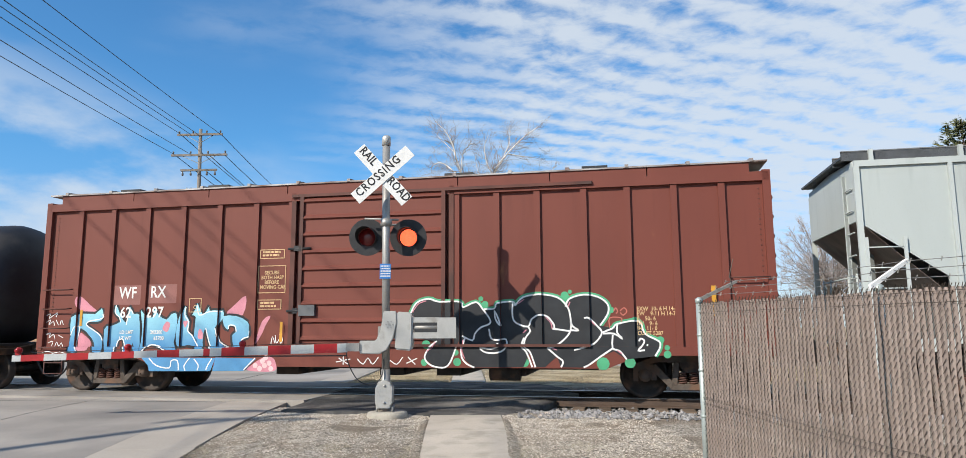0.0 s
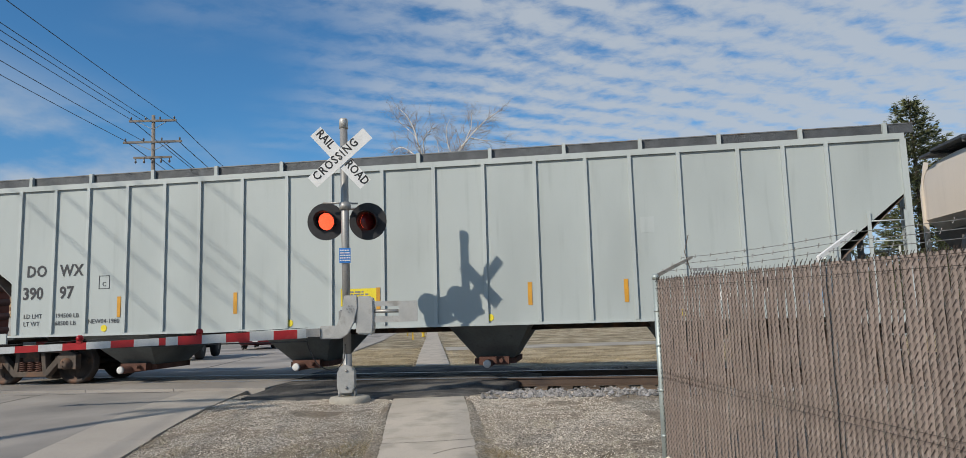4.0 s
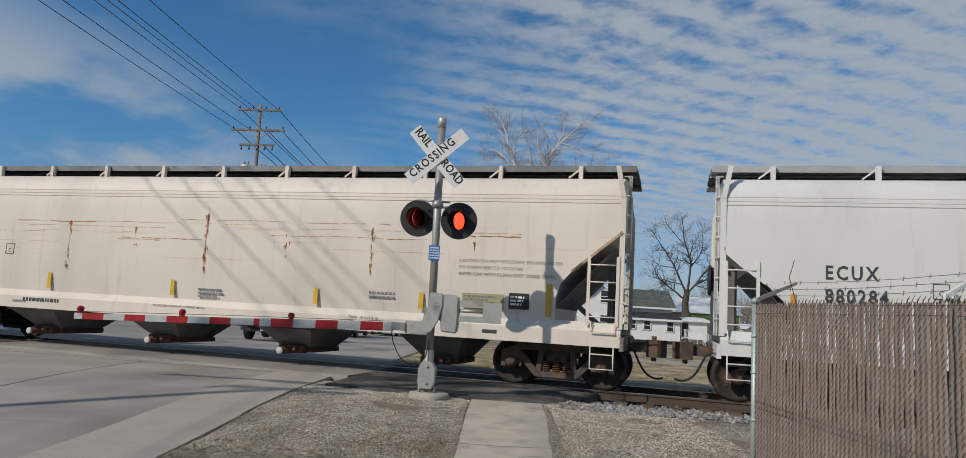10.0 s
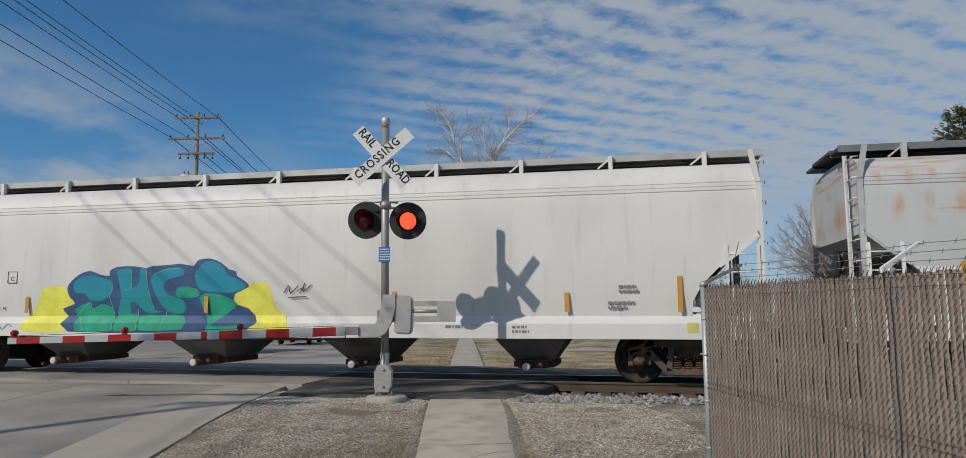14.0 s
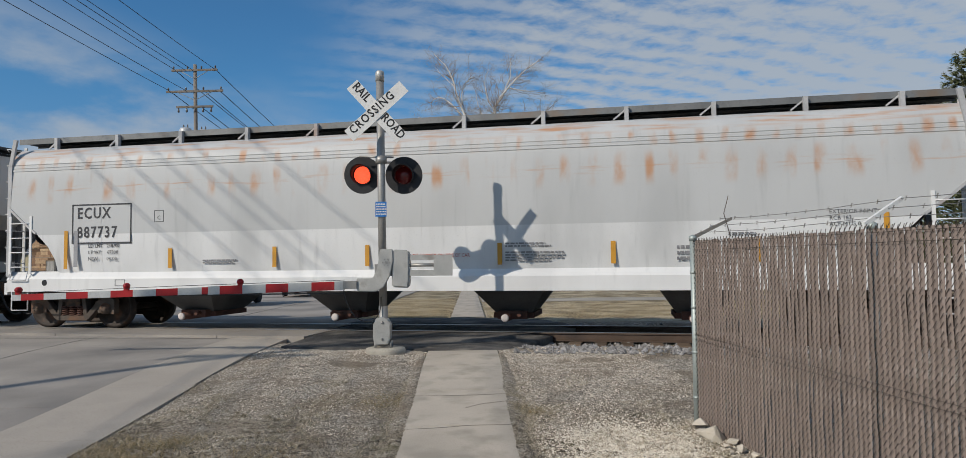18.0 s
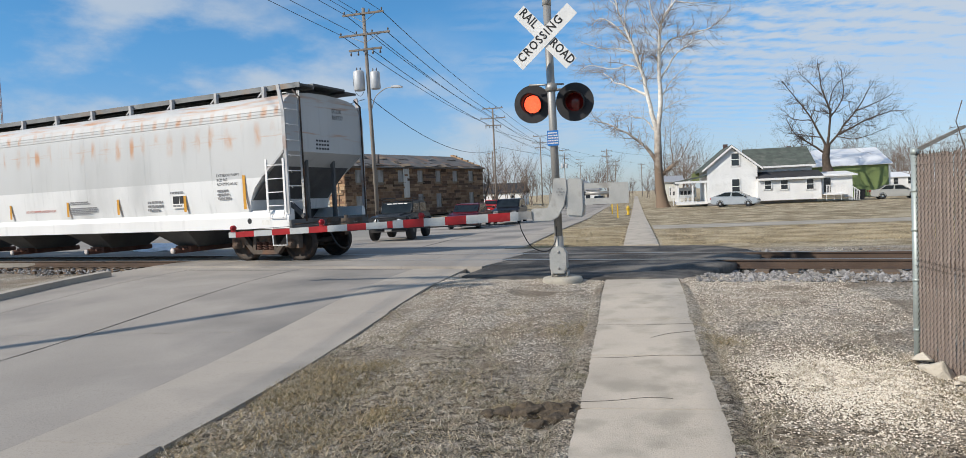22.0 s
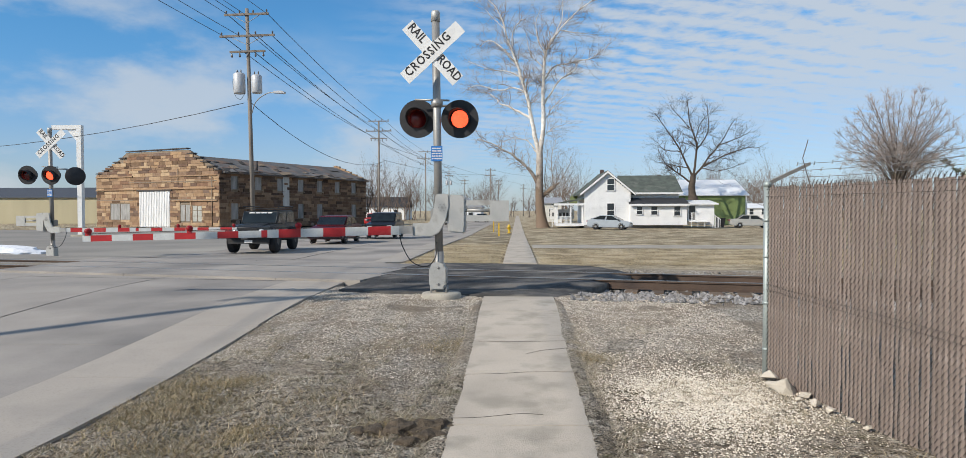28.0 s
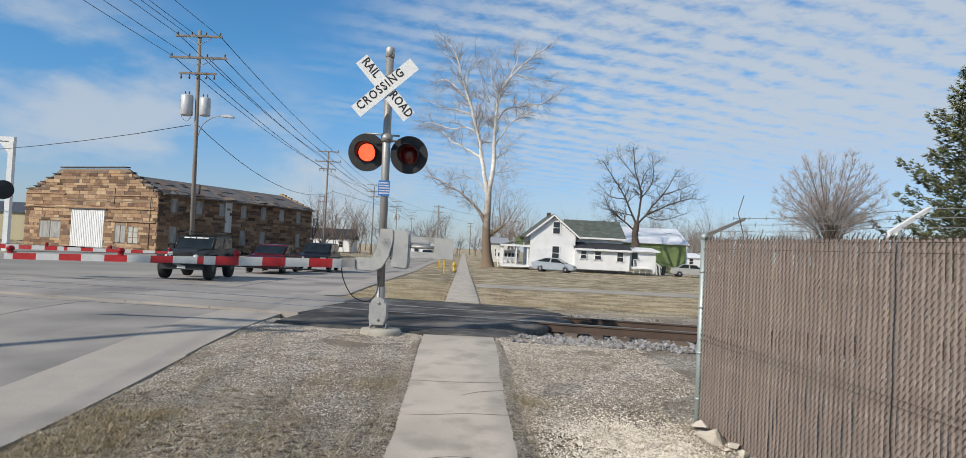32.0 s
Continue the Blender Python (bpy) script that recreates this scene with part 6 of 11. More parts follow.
        # corner post, ladders, end platform
        px = d * (half - 0.02)
        for yy in (0.0, 3.15):
            bm = bmesh.new()
            box(bm, px - 0.05, px + 0.05, yy, yy + 0.05, 1.2, 3.7)
            bar(bm, px, 3.68, px - d * 0.12, 4.30, 0.09, yy, yy + 0.05)
            part("corner_post", bm, post_m or sill_material, car)
        ladder(car, d * (half - 0.62), d * (half - 0.08), -0.01, 1.25, 2.55, sill_material, 4)
        ladder(car, d * (half + 0.06), d * (half + 0.07), 0.5, 1.2, 4.2, sill_material, 7, "end_ladder")
        for k in range(8):
            z = 1.5 + k * 0.37
            bm = tube(bmesh.new(), [(px, 0.03, z), (px + d * 0.12, 0.03, z), (px + d * 0.12, 0.08, z - 0.05)], 0.012, 4)
            g_ = part("end_grab", bm, sill_material, car)
            part("end_rung", rod(bmesh.new(), (px + d * 0.07, 0.08, z), (px + d * 0.07, 0.52, z), 0.012, seg=5), sill_material, car)
        bm = bmesh.new()
        box(bm, d * (half - 0.6), d * (half + 0.02), 0.02, 3.18, 0.98, 1.04)
        box(bm, d * (half - 0.02), d * (half + 0.06), 0.0, 3.2, 0.80, 1.06)
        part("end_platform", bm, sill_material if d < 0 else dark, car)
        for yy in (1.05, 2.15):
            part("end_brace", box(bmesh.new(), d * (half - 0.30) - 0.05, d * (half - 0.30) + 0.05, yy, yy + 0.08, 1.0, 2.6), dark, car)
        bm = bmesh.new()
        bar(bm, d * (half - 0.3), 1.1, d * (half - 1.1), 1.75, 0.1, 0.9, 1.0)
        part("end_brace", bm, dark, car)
        stirrup(car, d * (half - 0.55), d * (half - 0.12), 0.02, sill_material)
        part("end_rail", tube(bmesh.new(), [(d * (half - 0.55), 0.0, 1.32), (d * (half - 0.55), -0.05, 1.12), (d * (half - 0.12), -0.05, 1.12), (d * (half - 0.12), 0.0, 1.32)], 0.014, 5), sill_material, car)
    # running boards with stanchions
    for yy in (0.45, 2.25):
        part("running_board", box(bmesh.new(), -half - 0.18, half + 0.18, yy, yy + 0.5, 4.31, 4.36), board_m or GRATE, car, "steel grating walkway")
    # dark trough closes the gap; its colour stands for shade under the boards
    part("roof_trough", box(bmesh.new(), -half + 0.3, half - 0.3, 0.96, 2.24, 4.1, 4.33), GRATE, car)
    part("end_running_board", box(bmesh.new(), half - 0.45, half + 0.18, 0.951, 2.249, 4.36, 4.41), GRATE, car)
    part("end_running_board", box(bmesh.new(), -half - 0.18, -half + 0.45, 0.951, 2.249, 4.36, 4.41), GRATE, car)
    n = int(2 * half / 1.62)
    for k in range(n):
        x = -half + 0.9 + k * (2 * half - 1.8) / (n - 1)
        bm = bmesh.new()
        box(bm, x - 0.04, x + 0.04, 0.34, 0.43, 4.08, 4.37)
        bar(bm, x - 0.25, 4.14, x, 4.34, 0.03, 0.42, 0.45)
        part("stanchion", bm, post_m or flange, car)
    bm = bmesh.new()
    for yy in (0.44, 0.96):
        box(bm, -half - 0.18, half + 0.18, yy - 0.012, yy + 0.012, 4.265, 4.39)
    part("walkway_edge", bm, board_m or GALVEDGE, car, "steel walkway edge")
    bm = bmesh.new()
    box(bm, -half + 0.6, half - 0.6, 1.25, 1.95, 4.20, 4.32)
    for k in range(10):
        x = -half + 1.2 + k * (2 * half - 2.4) / 9
        box(bm, x - 0.5, x + 0.5, 1.2, 2.0, 4.32, 4.37)
    part("roof_hatch", bevelled(bm, 0.02, 1), sill_material, car)
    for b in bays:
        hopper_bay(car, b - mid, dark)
    underframe(car, -half, half, 0.98, 1.06)
    for b in bogies:
        bogie(car, b - mid)
    coupler(car, -half - 0.02, -1), coupler(car, half + 0.02, 1)
    bm = bmesh.new()
    lathe(bm, [(0.02, 0), (0.02, 0.02), (0.26, 0.02), (0.28, 0.0), (0.30, 0.03), (0.27, 0.06), (0.06, 0.05), (0.02, 0.05)], 18, pose(-half - 0.12, 1.15, 2.25, 0, -90))
    box(bm, -half - 0.12, -half + 0.1, 1.0, 1.3, 2.05, 2.5)
    part("brake_wheel", bm, BLACK, car)
    return car, mid, half


def boxed(car, a, b, c, d, material, w=0.012, y=-0.006):
    bm = bmesh.new()
    for u in ((a, b, d - w, d), (a, b, c, c + w), (a, a + w, c, d), (b - w, b, c, d)):
        box(bm, u[0], u[1], y, y + 0.003, u[2], u[3])
    return part("stencil_border", bm, material, car)


FADED = mat("stencil_faded", (0.24, 0.215, 0.19), 0.7, vary=0.25, scale=12)


def cream_hopper():
    body = body_mat("cream_hopper_paint", (0.69, 0.62, 0.54), 0.55, [(2.3, 3.15, 0.62, 0.12), (1.9, 2.95, 0.42, 0.2), (1.3, 3.4, 0.3, 8.0), (3.7, 4.3, 0.4, 3.0)], wire=0.12)
    sill = body_mat("cream_sill_paint", (0.68, 0.61, 0.52), 0.6, [(0.8, 1.4, 0.2, 1.5)])
    flange = mat("rusty_flange", (0.48, 0.36, 0.26), 0.7, vary=0.25, scale=3, fine=20, stain=(0.26, 0.10, 0.04), stain_amount=0.7, stain_scale=4)
    # slope sheets, bays and braces: underside shade is put into this dark grey
    dark = mat("hopper_shaded_grey", (0.17, 0.165, 0.16), 0.8, vary=0.2, scale=2, fine=20, stain=(0.10, 0.085, 0.07), stain_amount=0.5)
    car, mid, half = centre_flow("covered_hopper", "cream covered hopper car with rust streaks and dark lettering", 28.2, 46.4, body, sill, (flange, dark),
                                 bays=(32.3, 35.75, 39.2, 42.6), bogies=(29.4, 45.15), edge=[(0.02, 3.02), (0.45, 2.66), (0.95, 2.24), (1.16, 2.0), (1.24, 1.7), (1.26, 1.30)], post_m=sill)
    X = lambda s: s - mid
    wording("GGCX", 0.33, STENCIL, car, on_side(X(29.87), 2.34, -0.006), space=1.15, wide=0.95, bold=0.007)
    wording("1402", 0.33, STENCIL, car, on_side(X(29.87), 1.92, -0.004), space=1.2, wide=0.95, bold=0.007)
    wording("LD LMT  196 00", 0.12, STENCIL, car, on_side(X(29.9), 1.56, 0.03), space=1.1)
    wording("LT WT    66 00", 0.12, STENCIL, car, on_side(X(29.9), 1.41, 0.045), space=1.1)
    boxed(car, X(31.68), X(31.93), 2.12, 2.38, STENCIL)
    wording("C", 0.12, STENCIL, car, on_side(X(31.76), 2.15, -0.004))
    wording("2 INCH HF COMP SHOES", 0.07, STENCIL, car, on_side(X(29.7), 1.0, -0.002))
    wording("CAUTION", 0.07, STENCIL, car, on_side(X(31.1), 1.0, -0.002))
    bars(car, X(32.1), 0.98, 0.4, 1, 0.06, STENCIL, -0.003)
    bars(car, X(32.4), 1.02, 1.1, 1, 0.085, STENCIL, -0.003)
    for body_t, z in (("CAUTION DO NOT USE STEAM, BOILING WATER", 2.33), ("OR SHARP OBJECTS TO CLEAN.", 2.20), ("ENTER CAR WITH CLEAN SOFT SOLED SHOES", 2.07)):
        wording(body_t, 0.09, FADED, car, on_side(X(43.2), z, -0.004), space=1.05)
    board = patch(car, "notice_board", X(43.3), X(44.15), 1.45, 1.74, mat("notice_khaki", (0.34, 0.32, 0.17), 0.6), 0.02)
    bars(car, X(43.34), 1.66, 0.7, 2, 0.035, STENCIL, 0.015)
    bars(car, X(43.36), 1.49, 0.72, 1, 0.09, STENCIL, 0.015)
    lot = patch(car, "data_panel", X(44.25), X(44.65), 1.47, 1.78, BLACK, 0.02)
    bars(car, X(44.28), 1.68, 0.3, 3, 0.04, WHITEPAINT, 0.015)
    bars(car, X(37.2), 1.5, 0.7, 3, 0.045, STENCIL, 0.035)
    bars(car, X(41.3), 1.62, 0.6, 2, 0.05, STENCIL, 0.03)
    for body_t, z in (("EXW  10-6 H 3-10", 1.08), ("EW    8-0 H 15-1", 0.985), ("CU FT  5600", 0.89)):
        wording(body_t, 0.085, STENCIL, car, on_side(X(40.9), z, -0.002))
    wording("CAUTION", 0.08, STENCIL, car, on_side(X(42.4), 0.98, -0.002))
    wording("NOTE CAR HAS FOUR COMPARTMENTS", 0.075, STENCIL, car, on_side(X(36.1), 1.07, -0.002))
    part("sill_slot", box(bmesh.new(), X(43.75), X(44.05), -0.003, 0.01, 0.98, 1.05), STENCIL, car)
    for s, z0, z1 in ((29.52, 1.36, 1.98), (33.05, 1.36, 1.72), (36.5, 1.36, 1.70), (40.05, 1.34, 1.68), (43.0 - 0.6, 1.36, 1.70), (44.98, 1.36, 1.98)):
        patch(car, "reflector", X(s), X(s) + 0.10, z0, z1, mat("yellow_reflector", (0.62, 0.38, 0.03), 0.45, vary=0.1), -0.012 if z1 > 1.9 else 0.005)
    stroke(car, "tag", [[(X(31.0), 1.38), (X(31.2), 1.5), (X(31.35), 1.36), (X(31.5), 1.46)]], 0.012, 0.045, STENCIL, "thin dark tag")
    # rust: runs and blotches along the weld seams, hairlines along scratches
    runs = mat("rust_run", (0.38, 0.165, 0.06), 0.85, vary=0.45, scale=9, fine=30, stain=(0.55, 0.33, 0.17), stain_amount=0.5, stain_scale=14)
    faint = mat("rust_faint", (0.56, 0.38, 0.235), 0.8, vary=0.35, scale=7, fine=30)
    rnd = random.Random(5)
    for s, z, ln, n in ((33.54, 2.96, 1.06, 26), (37.3, 3.18, 1.22, 44), (41.3, 3.0, 0.95, 30), (35.4, 2.9, 0.5, 7), (43.5, 2.75, 0.2, 6), (30.6, 2.5, 0.4, 8), (39.3, 2.8, 0.5, 8)):
        bm = bmesh.new()
        for k in range(n):
            f = rnd.random()
            x, zz = X(s) + rnd.gauss(0, 0.014 + 0.03 * (rnd.random() < 0.25)), z - f * ln
            w, h = rnd.uniform(0.006, 0.022) * (1.8 if f < 0.12 or 0.75 < f < 0.85 else 1), rnd.uniform(0.03, 0.14)
            pts = [(x - w, zz), (x - w * 0.3, zz + h * 0.3), (x + w * 0.8, zz + 0.01), (x + w * 0.5, zz - h * 0.5), (x + w * 0.1, zz - h), (x - w * 0.5, zz - h * 0.4)]
            bm.faces.new([bm.verts.new((p, -0.0035, q)) for p, q in pts])
        part("rust_run", bm, runs, car)["kind"] = "stuff"
    for z, a, b, w, m_ in ((2.96, 31.9, 34.2, 0.011, runs), (2.98, 34.0, 38.4, 0.006, faint), (3.06, 36.6, 41.6, 0.006, runs), (2.86, 32.2, 36.0, 0.008, faint), (2.74, 32.6, 35.2, 0.006, faint), (2.62, 35.0, 37.2, 0.012, runs), (2.58, 34.9, 36.0, 0.02, faint),
                           (2.90, 28.9, 31.2, 0.007, faint), (2.70, 29.0, 32.6, 0.008, runs), (2.46, 31.2, 33.4, 0.006, faint), (2.28, 30.0, 32.4, 0.006, faint), (2.92, 38.6, 43.8, 0.006, faint), (2.76, 38.9, 42.0, 0.009, runs), (2.5, 40.4, 43.0, 0.006, faint), (2.86, 43.2, 44.0, 0.02, runs), (2.2, 36.2, 38.8, 0.005, faint)):
        bm = bmesh.new()
        x = a
        while x < b:
            ln = rnd.uniform(0.15, 0.9)
            steps = max(3, int(ln / 0.06))
            top = [(x + ln * i / steps, z + 0.02 * noise.noise((x * 1.1 + ln * i / steps, z * 7, 0)) + w * rnd.uniform(0.2, 1)) for i in range(steps + 1)]
            low = [(u, v - w * rnd.uniform(0.5, 1.6)) for u, v in top]
            for i in range(steps):
                bm.faces.new([bm.verts.new((X(u), -0.003, v)) for u, v in (top[i], low[i], low[i + 1], top[i + 1])])
            x += ln + rnd.choice((0.02, 0.05, 0.3))
        part("rust_line", bm, m_, car)["kind"] = "stuff"


def white_hopper():
    body = body_mat("white_hopper_paint", (0.66, 0.645, 0.615), 0.5, [(2.2, 2.6, 0.05, 1.0)], wire=0.12)
    sill = body_mat("white_sill_paint", (0.66, 0.65, 0.62), 0.5)
    dark = mat("hopper_shaded_grey", (0.17, 0.165, 0.16))
    car, mid, half = centre_flow("covered_hopper", "clean white covered hopper car with teal and yellow graffiti", 48.15, 67.45, body, sill, (sill, dark),
                                 bays=(52.5, 56.0, 59.6, 63.2), bogies=(49.4, 66.15), post_m=sill, board_m=mat("galvanised_walkway", (0.40, 0.40, 0.395), 0.55, 0.2, vary=0.15, scale=2, fine=60, bump=0.3))
    X = lambda s: s - mid
    wording("ECUX", 0.34, STENCIL, car, on_side(X(49.85), 2.22, -0.006), space=1.3, wide=0.8, bold=0.007)
    wording("880284", 0.34, STENCIL, car, on_side(X(49.85), 1.82, -0.004), space=1.25, wide=0.8, bold=0.007)
    wording("LD LMT 218300 LBS 99 000 KGS", 0.1, STENCIL, car, on_side(X(49.85), 1.56, 0.03), wide=0.9)
    wording("LT WT   67700 LBS 30 700 KGS NEW 1-97", 0.1, STENCIL, car, on_side(X(49.85), 1.41, 0.045), wide=0.9)
    boxed(car, X(51.5), X(51.75), 2.02, 2.28, STENCIL)
    wording("C", 0.13, STENCIL, car, on_side(X(51.58), 2.05, -0.004))
    bars(car, X(48.8), 1.08, 0.25, 2, 0.04, STENCIL, -0.004)
    bars(car, X(49.5), 1.1, 0.65, 2, 0.04, STENCIL, -0.004)
    boxed(car, X(50.6), X(50.85), 0.96, 1.12, STENCIL, y=-0.004)
    stroke(car, "tag", [[(X(51.05), 1.0), (X(51.2), 1.14), (X(51.2), 1.0), (X(51.35), 1.12), (X(51.45), 1.0), (X(51.6), 1.12), (X(51.7), 1.06)]], 0.018, -0.005, mat("ink_blue", (0.05, 0.08, 0.25), 0.6), "thin blue tag")
    stroke(car, "tag", [[(X(58.2), 1.75), (X(58.3), 1.9), (X(58.35), 1.75), (X(58.5), 1.9)], [(X(58.5), 1.78), (X(58.6), 1.86), (X(58.55), 1.74)], [(X(58.65), 1.95), (X(58.62), 1.78), (X(58.8), 1.92)], [(X(58.3), 1.66), (X(58.7), 1.68)]], 0.02, -0.005, BLACK, "thin black tag")
    for s, z0, z1 in ((49.3, 1.36, 2.0), (52.0, 1.36, 1.72), (60.5, 1.36, 1.76), (63.9, 1.36, 1.72), (65.95, 1.36, 2.0), (56.4, 1.36, 1.7)):
        patch(car, "reflector", X(s), X(s) + 0.09, z0, z1, AMBER, -0.012 if z1 > 1.9 else 0.005)
    bars(car, X(64.7), 1.5, 0.5, 2, 0.05, STENCIL, 0.03)
    bars(car, X(64.9), 1.8, 0.4, 2, 0.05, STENCIL, 0.0)
    bars(car, X(61.6), 1.05, 0.4, 1, 0.06, STENCIL, -0.004)
    bars(car, X(62.9), 1.05, 0.4, 2, 0.05, STENCIL, -0.004)
    patch(car, "label_plate", X(66.1), X(66.3), 0.98, 1.16, mat("label_yellow", (0.6, 0.55, 0.15), 0.6), -0.006)
    part("sill_hole", rod(bmesh.new(), (X(66.45), -0.003, 1.06), (X(66.45), 0.05, 1.06), 0.06, seg=10), BLACK, car)
    part("sill_hole", rod(bmesh.new(), (X(49.15), -0.003, 1.06), (X(49.15), 0.05, 1.06), 0.06, seg=10), BLACK, car)
    # brake reservoir at the far end
    bm = lathe(bmesh.new(), [(0.02, 0), (0.14, 0.02), (0.2, 0.1), (0.2, 0.85), (0.14, 0.93), (0.02, 0.95)], 16, pose(half - 1.15, 0.45, 1.62, 0, 90))
    part("air_reservoir", bm, sill, car, "white brake air reservoir")
    # graffiti in layers, laid on the curved side and the ledge of the sill
    line_of_side = [(0.5, 0.0), (1.14, 0.0), (1.20, 0.03), (1.30, 0.088), (1.7, 0.03), (2.2, 0.0), (4.0, 0.0)]

    def drape(ob, lift):
        bm = bmesh.new()
        bm.from_mesh(ob.data)
        for z in (1.14, 1.20, 1.30, 1.7, 2.2):
            bmesh.ops.bisect_plane(bm, geom=bm.verts[:] + bm.edges[:] + bm.faces[:], plane_co=(0, 0, z), plane_no=(0, 0, 1))
        for v in bm.verts:
            for (za, ya), (zb, yb) in zip(line_of_side, line_of_side[1:]):
                if za <= v.co.z <= zb:
                    v.co.y = ya + (yb - ya) * (v.co.z - za) / (zb - za) - lift
                    break
        bm.to_mesh(ob.data)
        bm.free()

    def paint(pts, lift, material, name, label, per=3):
        drape(flat(car, name, [(X(a), b) for a, b in pts], 0.0, material, label, per), lift)

    def line(pts, width, lift, material, name, label):
        drape(stroke(car, name, [[(X(a), b) for a, b in pts]], width, 0.0, material, label, 3), lift)

    yellow, blue = mat("spray_yellow", (0.74, 0.71, 0.10), 0.6, vary=0.12), mat("spray_blue", (0.035, 0.085, 0.20), 0.6, vary=0.2)
    teal = sprayed_fade("spray_teal", (0.010, 0.27, 0.22), (0.008, 0.23, 0.33), 1.3, 1.9)
    jade, lime = mat("spray_jade", (0.012, 0.31, 0.19), 0.6, vary=0.2), mat("spray_lime", (0.10, 0.42, 0.30), 0.6)
    paint([(51.97, 0.97), (51.98, 1.16), (52.1, 1.31), (52.3, 1.58), (52.37, 1.8), (52.56, 1.93), (52.94, 1.94), (53.08, 1.8), (53.23, 1.56), (53.07, 1.44), (53.14, 0.98)], 0.004, yellow, "graffiti_cloud", "yellow sprayed cloud")
    paint([(57.06, 1.72), (57.37, 1.93), (57.61, 1.98), (57.82, 1.95), (57.89, 1.82), (58.01, 1.45), (58.22, 1.29), (58.22, 0.91), (57.14, 0.9), (57.38, 1.17), (57.1, 1.45)], 0.004, yellow, "graffiti_cloud", "yellow sprayed cloud")
    paint([(53.05, 1.9), (53.15, 2.05), (53.36, 2.2), (53.62, 2.27), (53.89, 2.18), (54.11, 2.16), (54.1, 2.26), (54.31, 2.35), (54.73, 2.35), (54.99, 2.31), (55.14, 2.35), (55.55, 2.37), (55.82, 2.39), (56.12, 2.34), (56.22, 2.46), (56.49, 2.49), (56.76, 2.4), (56.94, 2.26), (57.11, 2.21), (57.13, 2.12), (57.28, 2.03), (57.41, 1.89), (57.1, 1.75), (57.09, 1.54), (57.38, 1.45), (57.61, 1.18), (57.45, 1.06), (57.19, 0.9), (56.42, 0.89), (55.98, 0.95), (53.15, 0.96), (53.08, 1.29), (52.93, 1.45), (53.25, 1.56), (53.12, 1.7)], 0.006, blue, "graffiti_edge", "dark blue sprayed backing of the letters", 2)
    paint([(53.21, 1.97), (53.36, 2.12), (53.68, 2.17), (54, 2.09), (54.16, 2.04), (54.2, 1.9), (54.12, 1.73), (53.92, 1.62), (53.65, 1.63), (53.49, 1.78), (53.27, 1.8)], 0.008, teal, "graffiti_letter", "teal sprayed letter")
    paint([(54.29, 2.21), (54.42, 2.29), (54.65, 2.28), (54.65, 1.92), (54.82, 1.99), (54.86, 2.29), (55.01, 2.27), (55.02, 1.92), (55.19, 1.44), (55.42, 1.39), (55.02, 1.36), (54.76, 1.57), (54.62, 1.56), (54.61, 1.35), (54.31, 1.3), (54.4, 1.73)], 0.008, teal, "graffiti_letter", "teal sprayed letter")
    paint([(55.13, 2.11), (55.45, 2.27), (55.83, 2.3), (55.89, 2.15), (55.55, 2.07), (55.42, 1.92), (55.56, 1.73), (55.89, 1.62), (55.9, 1.36), (55.5, 1.4), (55.22, 1.77)], 0.008, teal, "graffiti_letter", "teal sprayed letter")
    paint([(56.25, 2.3), (56.44, 2.44), (56.74, 2.37), (56.93, 2.14), (57.09, 2.07), (57.34, 1.89), (56.99, 1.77), (56.6, 1.79), (56.27, 1.85), (56.16, 2.13)], 0.008, teal, "graffiti_letter", "teal sprayed letter")
    paint([(53.24, 1.43), (53.6, 1.59), (53.69, 1.44), (53.92, 1.55), (54.17, 1.48), (54.24, 1.29), (54.23, 0.99), (53.32, 0.98), (53.35, 1.27)], 0.0095, jade, "graffiti_letter", "jade sprayed letter foot", 2)
    paint([(54.31, 1.28), (54.8, 1.34), (54.82, 0.99), (54.27, 0.99)], 0.0095, jade, "graffiti_letter", "jade sprayed letter foot", 2)
    paint([(54.87, 1.3), (55.37, 1.31), (55.9, 1.29), (55.9, 1.02), (54.89, 0.99)], 0.0095, jade, "graffiti_letter", "jade sprayed letter foot", 2)
    paint([(55.75, 1.89), (56.21, 1.86), (56.24, 1.69), (55.77, 1.68)], 0.0095, jade, "graffiti_letter", "jade sprayed letter foot", 2)
    paint([(56.27, 1.67), (56.6, 1.76), (57.05, 1.62), (57.08, 1.45), (56.56, 1.08), (57.35, 1.11), (57.14, 0.92), (56.43, 0.91), (56.51, 1.13)], 0.0095, jade, "graffiti_letter", "jade sprayed letter foot", 2)
    line([(54.19, 1.92), (54.12, 1.7), (54.18, 1.51), (54.24, 1.29), (54.23, 1.01)], 0.016, 0.011, lime, "graffiti_line", "thin lime sprayed line")
    line([(54.65, 2.28), (54.65, 1.92), (54.51, 1.85)], 0.016, 0.011, lime, "graffiti_line", "thin lime sprayed line")
    line([(54.81, 1.44), (54.82, 1.01)], 0.016, 0.011, lime, "graffiti_line", "thin lime sprayed line")
    line([(55.17, 2.16), (55.45, 2.27), (55.83, 2.3)], 0.016, 0.011, lime, "graffiti_line", "thin lime sprayed line")
    line([(55.01, 2.27), (55.04, 1.92), (55.19, 1.44)], 0.016, 0.011, lime, "graffiti_line", "thin lime sprayed line")
